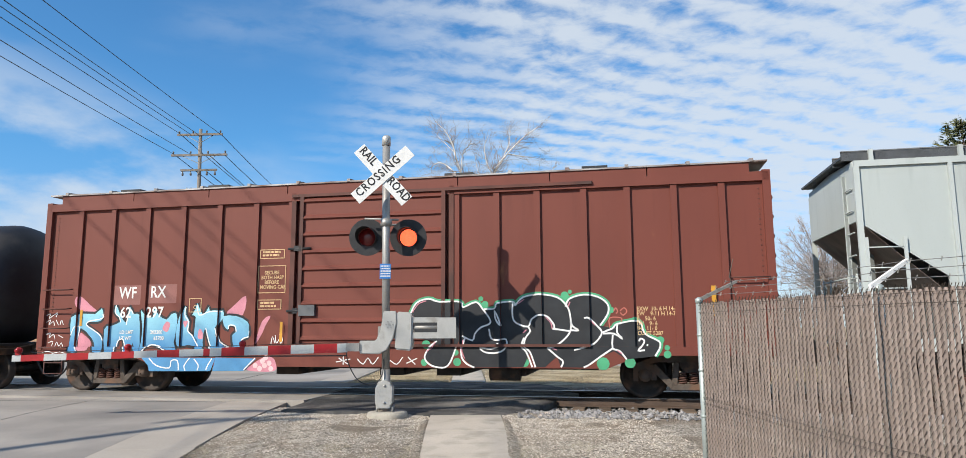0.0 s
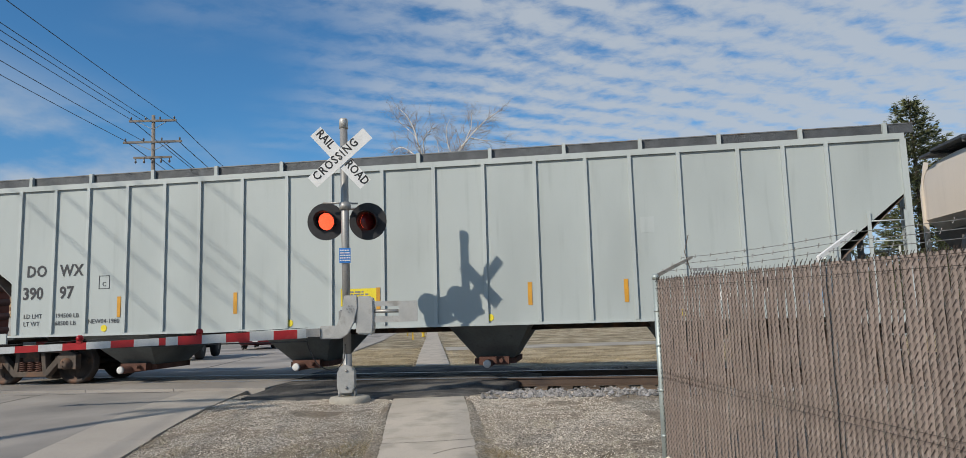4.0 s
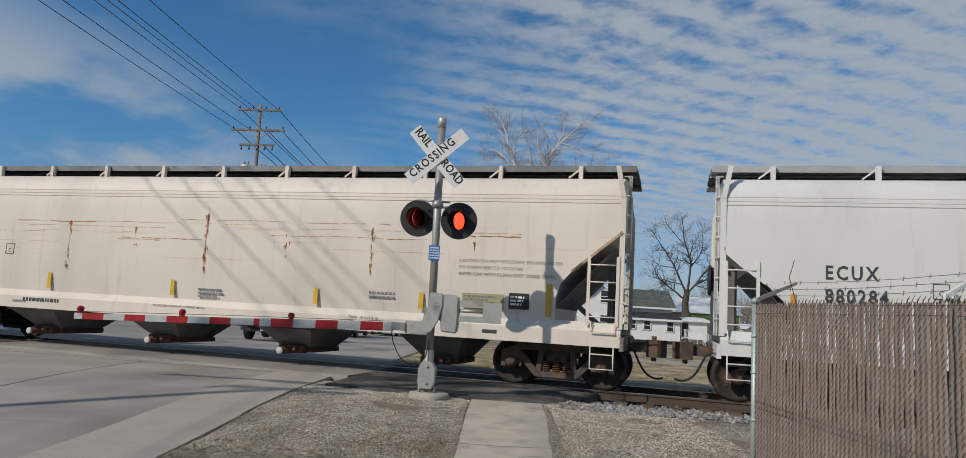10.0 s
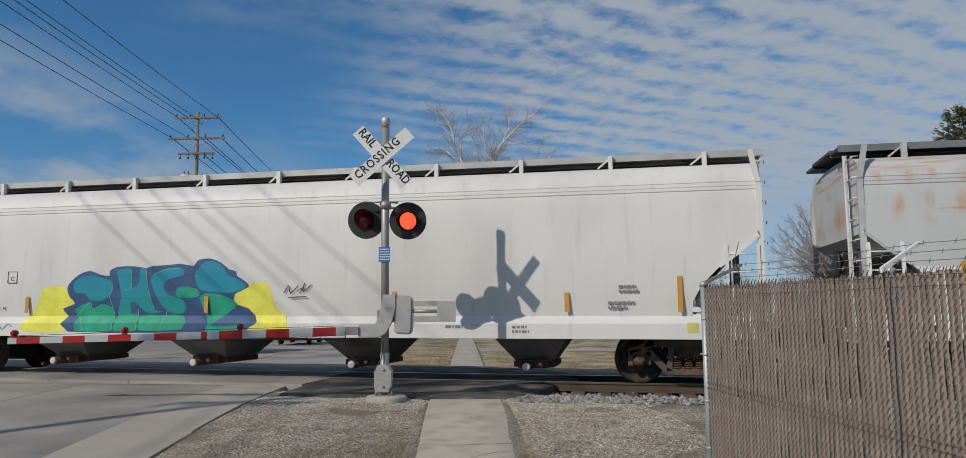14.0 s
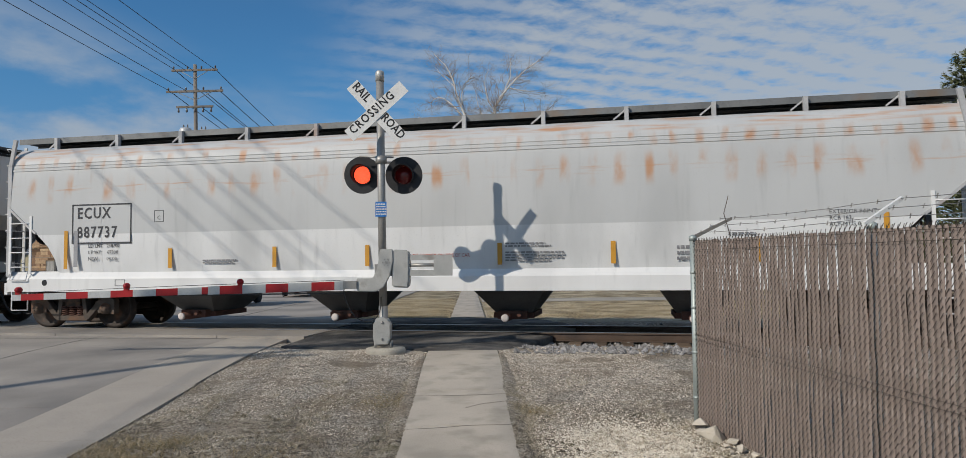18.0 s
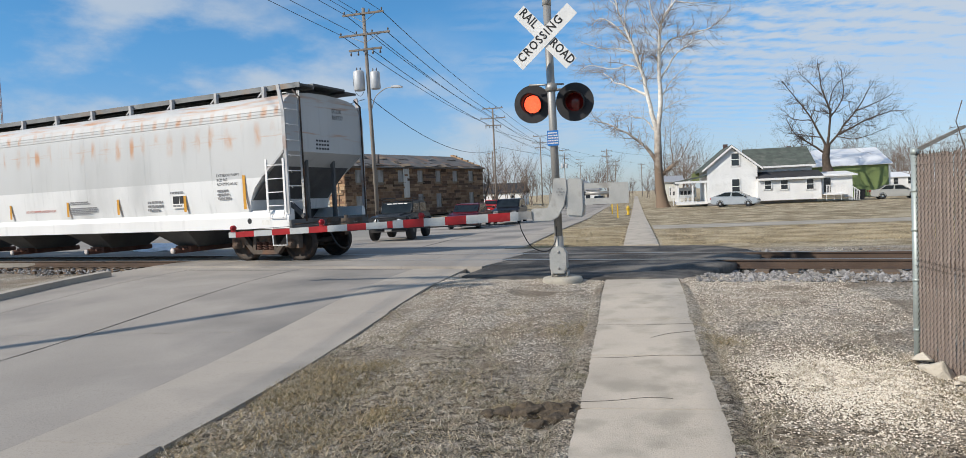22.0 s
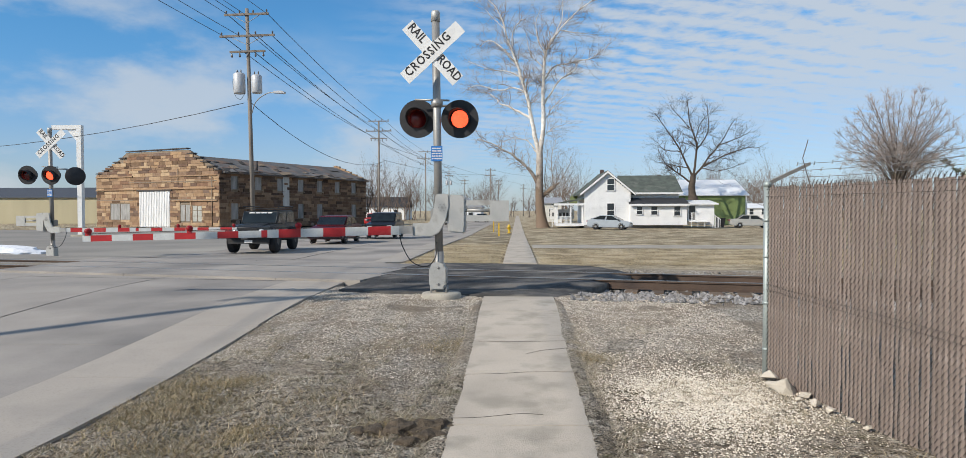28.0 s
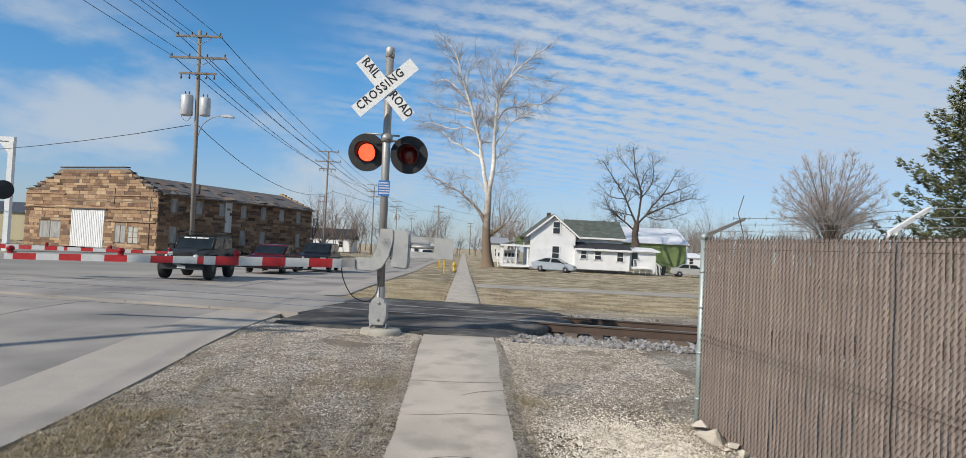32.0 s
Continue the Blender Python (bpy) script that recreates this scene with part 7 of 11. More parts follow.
    line([(53.29, 1.29), (53.63, 1.59), (53.69, 1.44), (53.92, 1.54)], 0.016, 0.011, lime, "graffiti_line", "thin lime sprayed line")
    line([(55.5, 1.4), (55.4, 1.07)], 0.016, 0.011, lime, "graffiti_line", "thin lime sprayed line")
    line([(56.18, 2.15), (56.23, 2.1)], 0.016, 0.011, lime, "graffiti_line", "thin lime sprayed line")
    line([(53.52, 0.99), (53.4, 1.27)], 0.016, 0.011, lime, "graffiti_line", "thin lime sprayed line")


def grey_hopper():
    body = body_mat("grey_hopper_paint", (0.50, 0.505, 0.50), 0.5, [(3.50, 3.90, 1.3, 1.3, 0.42), (3.75, 4.2, 1.15, 0.4), (2.75, 3.55, 1.25, 2.0, 0.50), (3.02, 3.28, 0.8, 0.45)], low=((0.70, 0.70, 0.69), 2.12), wire=0.10)
    sill = body_mat("pale_sill_paint", (0.72, 0.715, 0.70), 0.5)
    post = mat("corner_post_grey", (0.42, 0.42, 0.42), 0.6, vary=0.2, stain=(0.25, 0.11, 0.05), stain_amount=0.35, scale=2)
    # underside parts again, darker still: their shade is in the colour
    dark = mat("hopper_shaded_dark", (0.10, 0.10, 0.10), 0.8, vary=0.2, scale=2, fine=20)
    car, mid, half = centre_flow("covered_hopper", "weathered grey covered hopper with white lower band, last car", 69.1, 88.55, body, sill, (post, dark),
                                 bays=(73.3, 76.9, 80.5, 84.1), bogies=(70.35, 87.25), post_m=post)
    X = lambda s: s - mid
    wording("ECUX", 0.34, STENCIL, car, on_side(X(70.92), 2.40, -0.006), space=1.2, wide=0.85, bold=0.006)
    wording("887737", 0.34, STENCIL, car, on_side(X(70.92), 1.98, -0.004), space=1.2, wide=0.85, bold=0.006)
    boxed(car, X(70.79), X(72.29), 1.91, 2.78, STENCIL, 0.03)
    for body_t, z in (("LD LMT   218700", 1.80), ("LT WT     67300", 1.66), ("NEW       04-00", 1.52)):
        wording(body_t, 0.11, STENCIL, car, on_side(X(71.2), z, 0.01))
    boxed(car, X(72.85), X(73.08), 2.35, 2.6, STENCIL)
    wording("C", 0.12, STENCIL, car, on_side(X(72.92), 2.38, -0.004))
    wording("DO NOT HAMMER ON SIDE OF CAR", 0.1, mat("stencil_red", (0.45, 0.10, 0.07), 0.7), car, on_side(X(78.41), 1.5, 0.035), wide=0.85)
    for s, z0, z1 in ((70.6, 1.36, 2.2), (73.19, 1.36, 1.78), (75.62, 1.36, 1.78), (77.65, 1.36, 1.78), (80.35, 1.36, 1.78), (82.5, 1.36, 1.78), (85.07, 1.36, 1.78), (87.15, 1.36, 2.2)):
        patch(car, "reflector", X(s), X(s) + 0.09, z0, z1, AMBER, -0.012 if z1 > 1.9 else 0.005)
    patch(car, "grey_strip", X(70.85), X(70.95), 1.4, 2.2, mat("strip_grey", (0.3, 0.3, 0.31), 0.6), -0.012)
    for body_t, z in (("EXTERIOR PAINT", 2.18), ("RCB 163", 2.07), ("ACF-MTG 04-00", 1.96)):
        wording(body_t, 0.1, STENCIL, car, on_side(X(86.28), z, -0.004))
    bars(car, X(86.28), 1.82, 0.5, 3, 0.055, STENCIL, 0.0)
    bars(car, X(80.50), 1.75, 1.0, 2, 0.03, STENCIL, 0.01)
    bars(car, X(80.50), 1.58, 1.2, 4, 0.03, STENCIL, 0.03)
    bars(car, X(83.69), 1.62, 0.6, 3, 0.06, STENCIL, 0.03)
    bars(car, X(74.0), 1.5, 0.9, 2, 0.03, STENCIL, 0.03)
    patch(car, "data_panel", X(84.64), X(85.14), 1.46, 1.8, WHITEPAINT, 0.018)
    patch(car, "data_panel", X(84.67), X(84.89), 1.58, 1.78, BLACK, 0.014)
    patch(car, "data_panel", X(84.91), X(85.12), 1.58, 1.78, BLACK, 0.014)
    bars(car, X(84.67), 1.5, 0.45, 1, 0.05, STENCIL, 0.012)
    bars(car, X(84.59), 1.88, 0.5, 2, 0.02, STENCIL, 0.005)
    boxed(car, X(71.9), X(72.15), 0.98, 1.12, STENCIL, y=-0.004)
    part("sill_hole", rod(bmesh.new(), (X(87.3), -0.003, 1.06), (X(87.3), 0.05, 1.06), 0.07, seg=10), BLACK, car)
    part("sill_hole", rod(bmesh.new(), (X(70.1), -0.003, 1.06), (X(70.1), 0.05, 1.06), 0.07, seg=10), BLACK, car)
    patch(car, "label_plate", X(87.7), X(87.95), 0.95, 1.08, WHITEPAINT, -0.006)
    for body_t, z in (("ECUX", 3.75), ("887737", 3.58)):
        wording(body_t, 0.16, STENCIL, car, pose(half - 0.024, 1.9, z, 90, 0, 90))
    bm = bmesh.new()
    for k in range(3):
        z = 3.0 - 0.1 * k
        for j in range(5):
            box(bm, half - 0.028, half - 0.026, 1.2 + j * 0.11, 1.28 + j * 0.11, z, z + 0.05)
    part("small_print", bm, STENCIL, car)
    # tall bent end rails
    for yy in (0.35, 2.85):
        part("end_rail", tube(bmesh.new(), [(half + 0.02, yy, 4.2), (half + 0.22, yy, 4.0), (half + 0.24, yy, 1.0)], 0.022, 6), RUNNING, car)


def ribbed_hopper():
    s0, s1 = 7.25, 26.6
    car, mid = new_car("covered_hopper", "pale grey-green ribbed covered hopper car", s0, s1)
    half = (s1 - s0) / 2
    X = lambda s: s - mid
    paint = body_mat("pale_green_paint", (0.40, 0.435, 0.42), 0.5, [(1.0, 1.6, 0.06, 2.0)], wire=0.2)
    trim = body_mat("pale_green_trim", (0.43, 0.465, 0.45), 0.55)
    # body green scaled down, so bays and braces carry shade in their colour
    dark = mat("hopper_shaded_green", (0.13, 0.14, 0.135), 0.8, vary=0.2, scale=2, fine=20)
    rusty = mat("slope_rust", (0.20, 0.155, 0.125), 0.75, vary=0.25, scale=2, fine=20, stain=(0.12, 0.07, 0.05), stain_amount=0.6)
    top, bot = 4.18, 1.10
    # side sheets
    ribs = [8.79, 9.63, 10.41, 11.32, 12.18, 12.97, 13.92, 14.89, 15.82, 16.90, 17.95, 18.94, 19.95, 20.92, 21.75, 22.65, 23.72, 24.52, 25.27]
    for y0, y1 in ((0.05, 0.07), (3.13, 3.15)):
        edges = [s0 + 0.02] + ribs + [s1 - 0.02]
        for i, (a, b) in enumerate(zip(edges, edges[1:])):
            if i == 0:
                pts = [(X(a), top), (X(a), 3.18), (X(8.62), 2.2), (X(8.66), bot), (X(b), bot), (X(b), top)]
            elif i == len(edges) - 2:
                pts = [(X(a), top), (X(a), bot), (X(25.36), bot), (X(25.38), 2.26), (X(b), 3.24), (X(b), top)]
            else:
                pts = [(X(a), top), (X(a), bot), (X(b), bot), (X(b), top)]
            part("side_panel", prism(bmesh.new(), pts, y0, y1), paint, car)
    for r in ribs:
        part("side_rib", bevelled(box(bmesh.new(), X(r) - 0.035, X(r) + 0.035, 0.0, 0.05, bot, top), 0.01, 1), trim, car)
        part("side_rib", box(bmesh.new(), X(r) - 0.035, X(r) + 0.035, 3.15, 3.2, bot, top), trim, car)
    part("top_chord", bevelled(box(bmesh.new(), -half, half, 0.0, 0.07, top, top + 0.09), 0.012, 1), trim, car)
    part("top_chord", box(bmesh.new(), -half, half, 3.13, 3.2, top, top + 0.09), trim, car)
    part("bottom_rail", box(bmesh.new(), X(8.6), X(25.4), 0.01, 0.08, bot - 0.05, bot), trim, car)
    part("roof", prism(bmesh.new(), [(0.0, top + 0.09), (0.0, top + 0.11), (HALF, top + 0.18), (3.2, top + 0.11), (3.2, top + 0.09)], -half, half, "x"), trim, car)
    for d in (-1, 1):
        bm = bmesh.new()
        v = [bm.verts.new(p) for p in ((d * (half - 0.02), 0.07, 3.2), (d * (half - 0.02), 3.13, 3.2), (d * (half - 2.3), 3.13, 1.0), (d * (half - 2.3), 0.07, 1.0))]
        w = [bm.verts.new(x.co + Vector((-d * 0.02, 0, -0.03))) for x in v]
        bm.faces.new(v), bm.faces.new(w[::-1])
        for k in range(4):
            bm.faces.new((v[k], v[(k + 1) % 4], w[(k + 1) % 4], w[k]))
        bmesh.ops.recalc_face_normals(bm, faces=bm.faces)
        part("slope_sheet", bm, rusty, car, "brown stained slope sheet")
        part("end_wall", box(bmesh.new(), d * half - 0.02, d * half + 0.02, 0.07, 3.13, 3.2, top + 0.1), trim, car)
        px = d * (half - 0.03)
        for yy in (0.0, 3.14):
            part("corner_post", box(bmesh.new(), px - 0.05, px + 0.05, yy, yy + 0.06, 1.05, top), trim, car)
        ladder(car, d * (half - 0.72), d * (half - 0.1), -0.005, 1.1, 2.9, trim, 5)
        ladder(car, d * (half + 0.05), d * (half + 0.06), 0.5, 1.1, 4.1, trim, 7, "end_ladder")
        bm = bmesh.new()
        for k in range(7):
            rod(bm, (d * (half + 0.05), 0.1, 1.4 + k * 0.4), (d * (half + 0.05), 0.5, 1.4 + k * 0.4), 0.013, seg=5)
        for yy in (0.5, 1.0, 2.2, 2.7):
            rod(bm, (d * (half - 0.05), yy, 1.1), (d * (half - 0.05), yy, 2.3), 0.02, seg=6)
        rod(bm, (d * (half - 0.05), 0.5, 2.25), (d * (half - 0.05), 2.7, 2.25), 0.018, seg=6)
        part("end_rail", bm, trim, car)
        bm = bmesh.new()
        box(bm, d * (half - 1.35), d * (half + 0.02), 0.02, 3.18, 1.0, 1.06)
        box(bm, d * (half - 1.35), d * (half + 0.02), 0.0, 0.05, 0.92, 1.14)
        part("end_platform", bm, trim, car)
        stirrup(car, d * (half - 0.6), d * (half - 0.12), 0.02, trim)
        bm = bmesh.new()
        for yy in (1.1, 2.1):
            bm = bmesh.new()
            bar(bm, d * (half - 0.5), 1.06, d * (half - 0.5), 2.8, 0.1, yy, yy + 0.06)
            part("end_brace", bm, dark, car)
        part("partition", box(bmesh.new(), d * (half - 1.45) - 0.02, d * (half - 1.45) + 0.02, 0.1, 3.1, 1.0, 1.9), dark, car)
    bm = lathe(bmesh.new(), [(0.02, 0), (0.13, 0.02), (0.17, 0.08), (0.17, 0.6), (0.13, 0.66), (0.02, 0.68)], 14, pose(half - 1.0, 0.8, 1.45, 0, 90))
    part("air_reservoir", bm, BLACK, car)
    for yy in (0.12, 2.58):
        part("running_board", box(bmesh.new(), -half - 0.18, half + 0.2, yy, yy + 0.5, 4.36, 4.40), GRATE, car, "dark steel grating walkway")
    for yy in (0.095, 0.63):
        part("walkway_edge", box(bmesh.new(), -half - 0.18, half + 0.2, yy, yy + 0.02, 4.31, 4.47), GRATE, car, "dark grating edge")
        part("walkway_rim", box(bmesh.new(), -half - 0.18, half + 0.2, yy - 0.01, yy + 0.03, 4.471, 4.49), GALVEDGE, car)
    for k in range(14):
        x = -half + 0.3 + k * (2 * half - 0.6) / 13
        part("stanchion", box(bmesh.new(), x - 0.035, x + 0.035, 0.02, 0.084, 4.2, 4.495), trim, car)
    part("walkway_screen", box(bmesh.new(), -half + 0.3, half - 0.3, 0.3, 0.31, 4.28, 4.37), GRATE, car)
    part("end_running_board", box(bmesh.new(), half - 0.4, half + 0.2, 0.651, 2.579, 4.36, 4.40), GRATE, car)
    part("end_running_board", box(bmesh.new(), -half - 0.18, -half + 0.4, 0.651, 2.579, 4.36, 4.40), GRATE, car)
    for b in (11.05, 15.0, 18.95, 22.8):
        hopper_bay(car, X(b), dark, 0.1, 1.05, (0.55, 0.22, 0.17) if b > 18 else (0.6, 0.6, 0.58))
    underframe(car, -half, half, 1.02, 1.08)
    bogie(car, X(8.74)), bogie(car, X(25.2))
    coupler(car, -half, -1), coupler(car, half, 1)
    y = 0.042
    wording("DO", 0.34, STENCIL, car, on_side(X(8.98), 2.26, y), space=1.1, wide=0.88, bold=0.008)
    wording("WX", 0.34, STENCIL, car, on_side(X(9.78), 2.26, y), space=1.1, wide=0.88, bold=0.008)
    wording("390", 0.36, STENCIL, car, on_side(X(8.90), 1.78, y), wide=0.92, bold=0.008)
    wording("97", 0.36, STENCIL, car, on_side(X(9.78), 1.78, y), wide=0.92, bold=0.008)
    for a, b, z in (("LD LMT", "194500 LB", 1.42), ("LT WT", "68500 LB", 1.26)):
        wording(a, 0.13, STENCIL, car, on_side(X(8.95), z, y))
        wording(b, 0.13, STENCIL, car, on_side(X(9.70), z, y))
    wording("NEW04-1980", 0.13, STENCIL, car, on_side(X(10.47), 1.28, y))
    boxed(car, X(10.7), X(10.95), 2.02, 2.3, STENCIL, y=0.042)
    wording("C", 0.13, STENCIL, car, on_side(X(10.78), 2.05, y))
    note = patch(car, "notice_board", X(16.02), X(16.75), 1.50, 1.84, mat("notice_yellow", (0.72, 0.58, 0.03), 0.5, vary=0.08), 0.04, "yellow notice board")
    bars(car, X(16.12), 1.76, 0.5, 2, 0.03, STENCIL, 0.036)
    bars(car, X(16.15), 1.56, 0.5, 1, 0.07, STENCIL, 0.036)
    bars(car, X(16.0), 1.40, 0.7, 4, 0.03, STENCIL, 0.044)
    for s in (11.25, 13.85, 16.86, 19.85, 21.65, 25.15):
        patch(car, "reflector", X(s) - 0.11, X(s) - 0.03, 1.42, 1.85, AMBER, 0.04)
    for s in (10.85, 14.95, 19.0, 22.6):
        part("round_mark", rod(bmesh.new(), (X(s), 0.04, 1.2), (X(s), 0.05, 1.2), 0.07, seg=10), mat("notice_yellow", (0.72, 0.58, 0.03)), car)
    patch(car, "data_panel", X(23.9), X(24.35), 1.5, 1.82, WHITEPAINT, 0.044)
    patch(car, "data_panel", X(23.93), X(24.12), 1.6, 1.8, BLACK, 0.040)
    patch(car, "data_panel", X(24.14), X(24.32), 1.6, 1.8, BLACK, 0.040)
    patch(car, "data_panel", X(23.25), X(23.48), 1.4, 1.56, WHITEPAINT, 0.044)
    bars(car, X(22.8), 1.95, 0.5, 4, 0.045, STENCIL, 0.044)
    bars(car, X(24.65), 1.9, 0.5, 4, 0.05, STENCIL, 0.044)
    patch(car, "blue_label", X(24.65), X(25.1), 1.3, 1.55, mat("label_blue", (0.12, 0.3, 0.5), 0.6), 0.044)
    patch(car, "notice_patch", X(21.9), X(22.15), 2.7, 3.0, trim, 0.046)


def tank_car():
    s0, s1 = -27.5, -11.05
    car, mid = new_car("tank_car", "black cylindrical tank car with white lettering", s0, s1)
    half = (s1 - s0) / 2
    prof = [(0.02, -half), (0.6, -half + 0.05), (1.1, -half + 0.22), (1.4, -half + 0.5), (1.5, -half + 0.8), (1.5, half - 0.8), (1.4, half - 0.5), (1.1, half - 0.22), (0.6, half - 0.05), (0.02, half)]
    part("tank", lathe(bmesh.new(), prof, 36, pose(0, HALF, 2.5, 0, 90)), BLACK, car, "glossy black tank")
    underframe(car, -half, half, 0.78, 1.05)
    bm = bmesh.new()
    box(bm, -half - 0.1, half + 0.1, 0.25, 2.95, 1.0, 1.06)
    part("end_platform", bm, BLACK, car)
    bm = bmesh.new()
    tube(bm, [(half - 0.1, 0.1, 1.0), (half - 0.1, 0.1, 1.95), (half - 1.4, 0.1, 1.95), (half - 1.4, 0.1, 1.0)], 0.02, 5)
    part("handrail", bm, BLACK, car)
    wording("GATX", 0.22, WHITEPAINT, car, pose(half - 1.35, 0.155, 2.75, 84))
    bars(car, half - 1.3, 2.6, 0.6, 1, 0.07, WHITEPAINT, 0.14)
    bars(car, half - 1.3, 2.4, 0.6, 1, 0.07, WHITEPAINT, 0.12)
    bogie(car, -half + 1.4), bogie(car, half - 1.35)
    coupler(car, half + 0.05, 1)


cream_hopper()
white_hopper()
grey_hopper()
ribbed_hopper()
tank_car()

# ---- crossing signals ----
GALV = mat("galvanised_mast", (0.33, 0.32, 0.30), 0.5, 0.5, vary=0.12, scale=3, fine=40, stain=(0.24, 0.22, 0.20), stain_amount=0.4, streak=4)
ALU = mat("cast_aluminium", (0.46, 0.45, 0.42), 0.5, 0.35, vary=0.12, scale=4, fine=50, stain=(0.30, 0.28, 0.25), stain_amount=0.35, stain_scale=4)
SIGNWHITE = mat("sign_white", (0.70, 0.695, 0.67), 0.45, vary=0.06, scale=5, fine=50, stain=(0.5, 0.49, 0.46), stain_amount=0.25)
SIGNBLACK = mat("sign_black", (0.015, 0.015, 0.016), 0.5, vary=0.1)
LAMPBLACK = mat("lamp_black", (0.024, 0.024, 0.026), 0.55, vary=0.3, scale=6, fine=40, stain=(0.07, 0.07, 0.068), stain_amount=0.3)
LIT = mat("lens_lit", (1.0, 0.075, 0.03), 0.3, vary=0.25, scale=60, fine=120, grain=0.5, emit=2.6)
UNLIT = mat("lens_dark_red", (0.16, 0.012, 0.012), 0.2, vary=0.2, scale=30, fine=120, spec=0.6)
ARMRED = mat("arm_red", (0.36, 0.012, 0.015), 0.45, vary=0.12, scale=6, fine=60, stain=(0.45, 0.10, 0.08), stain_amount=0.2)
ARMGREY = mat("arm_silver", (0.46, 0.47, 0.46), 0.45, vary=0.10, scale=6, fine=60)
SMALLRED = mat("gate_lamp_red", (0.26, 0.006, 0.010), 0.3, vary=0.3, scale=30, emit=0.05)
CONC = mat("foundation_concrete", (0.42, 0.38, 0.31), 0.9, vary=0.15, scale=4, fine=40, bump=0.3, stain=(0.28, 0.25, 0.2), stain_amount=0.5)
LENSES = []


def lens_mesh():
    bm = bmesh.new()
    lathe(bm, [(0.02, -0.012), (0.145, -0.008), (0.148, 0.0), (0.145, 0.008), (0.02, 0.012)], 24, pose(0, 0, 0, 90))
    for f in bm.faces:
        f.material_index = 0 if f.calc_center_median().y < 0 else 1
    return mesh_of("lens", bm, [LIT, UNLIT])


LENS = lens_mesh()


def lamp_head(sig, m, phase, face=None):
    bm = bmesh.new()
    lathe(bm, [(0.158, -0.004), (0.305, -0.004), (0.318, -0.012), (0.322, -0.004), (0.32, 0.008), (0.158, 0.008)], 40, m @ pose(0, 0, 0, 90), smooth=False, ring=True)
    h = part("lamp_head", bm, LAMPBLACK, sig, "round black background with hooded red lamp")
    bm = bmesh.new()
    lathe(bm, [(0.158, -0.012), (0.2, -0.06), (0.205, -0.24), (0.16, -0.30), (0.02, -0.30), (0.02, -0.29), (0.15, -0.29), (0.195, -0.235), (0.19, -0.07), (0.152, -0.015)], 20, m @ pose(0, 0, 0, 90), ring=True)
    part("lamp_housing", bm, LAMPBLACK, h)
    # hood: a tube cut away below and at the front
    bm = bmesh.new()
    n, rows_ = 22, []
    for k in range(n + 1):
        a = radians(-60 + 300 * k / n)
        ln = 0.06 + 0.25 * max(0, math.sin(a) * 0.5 + 0.5)
        rows_.append([bm.verts.new(m @ Vector((0.166 * math.cos(a), -0.006, 0.166 * math.sin(a)))), bm.verts.new(m @ Vector((0.172 * math.cos(a), -ln, 0.172 * math.sin(a)))),
                      bm.verts.new(m @ Vector((0.178 * math.cos(a), -ln, 0.178 * math.sin(a)))), bm.verts.new(m @ Vector((0.174 * math.cos(a), -0.006, 0.174 * math.sin(a))))])
    for p, q in zip(rows_, rows_[1:]):
        for i in range(3):
            bm.faces.new((p[i], q[i], q[i + 1], p[i + 1])).smooth = True
    part("hood", bm, LAMPBLACK, h)
    lens = part("lens", LENS, None, h, "round red signal lens")
    place = m @ pose(0, 0.004, 0)
    lens.matrix_basis = place
    LENSES.append((lens, place, phase))
    return h


def crossbuck(sig, m):
    for ang, words in ((48.0, (("RAIL", -0.575), ("ROAD", 0.125))), (-42.0, (("CROSSING", -0.54),))):
        y = 0.016 if len(words) == 2 else 0.0
        f = m @ pose(0, y, 0, 0, ang, 0)
        bm = box(bmesh.new(), -0.61, 0.61, -0.003, 0.003, -0.115, 0.115, f)
        b = part("crossbuck_blade", bm, SIGNWHITE, sig, "white crossbuck blade with black letters")
        for w, x in words:
            wording(w, 0.20, SIGNBLACK, b, f @ pose(x, -0.0045, -0.07, 90), space=1.2 if w == "CROSSING" else 1.04, wide=0.84, bold=0.004)
    part("crossbuck_bolt", rod(bmesh.new(), m @ Vector((0, -0.02, 0.0)), m @ Vector((0, 0.34, 0.0)), 0.02, seg=8), GALV, sig)


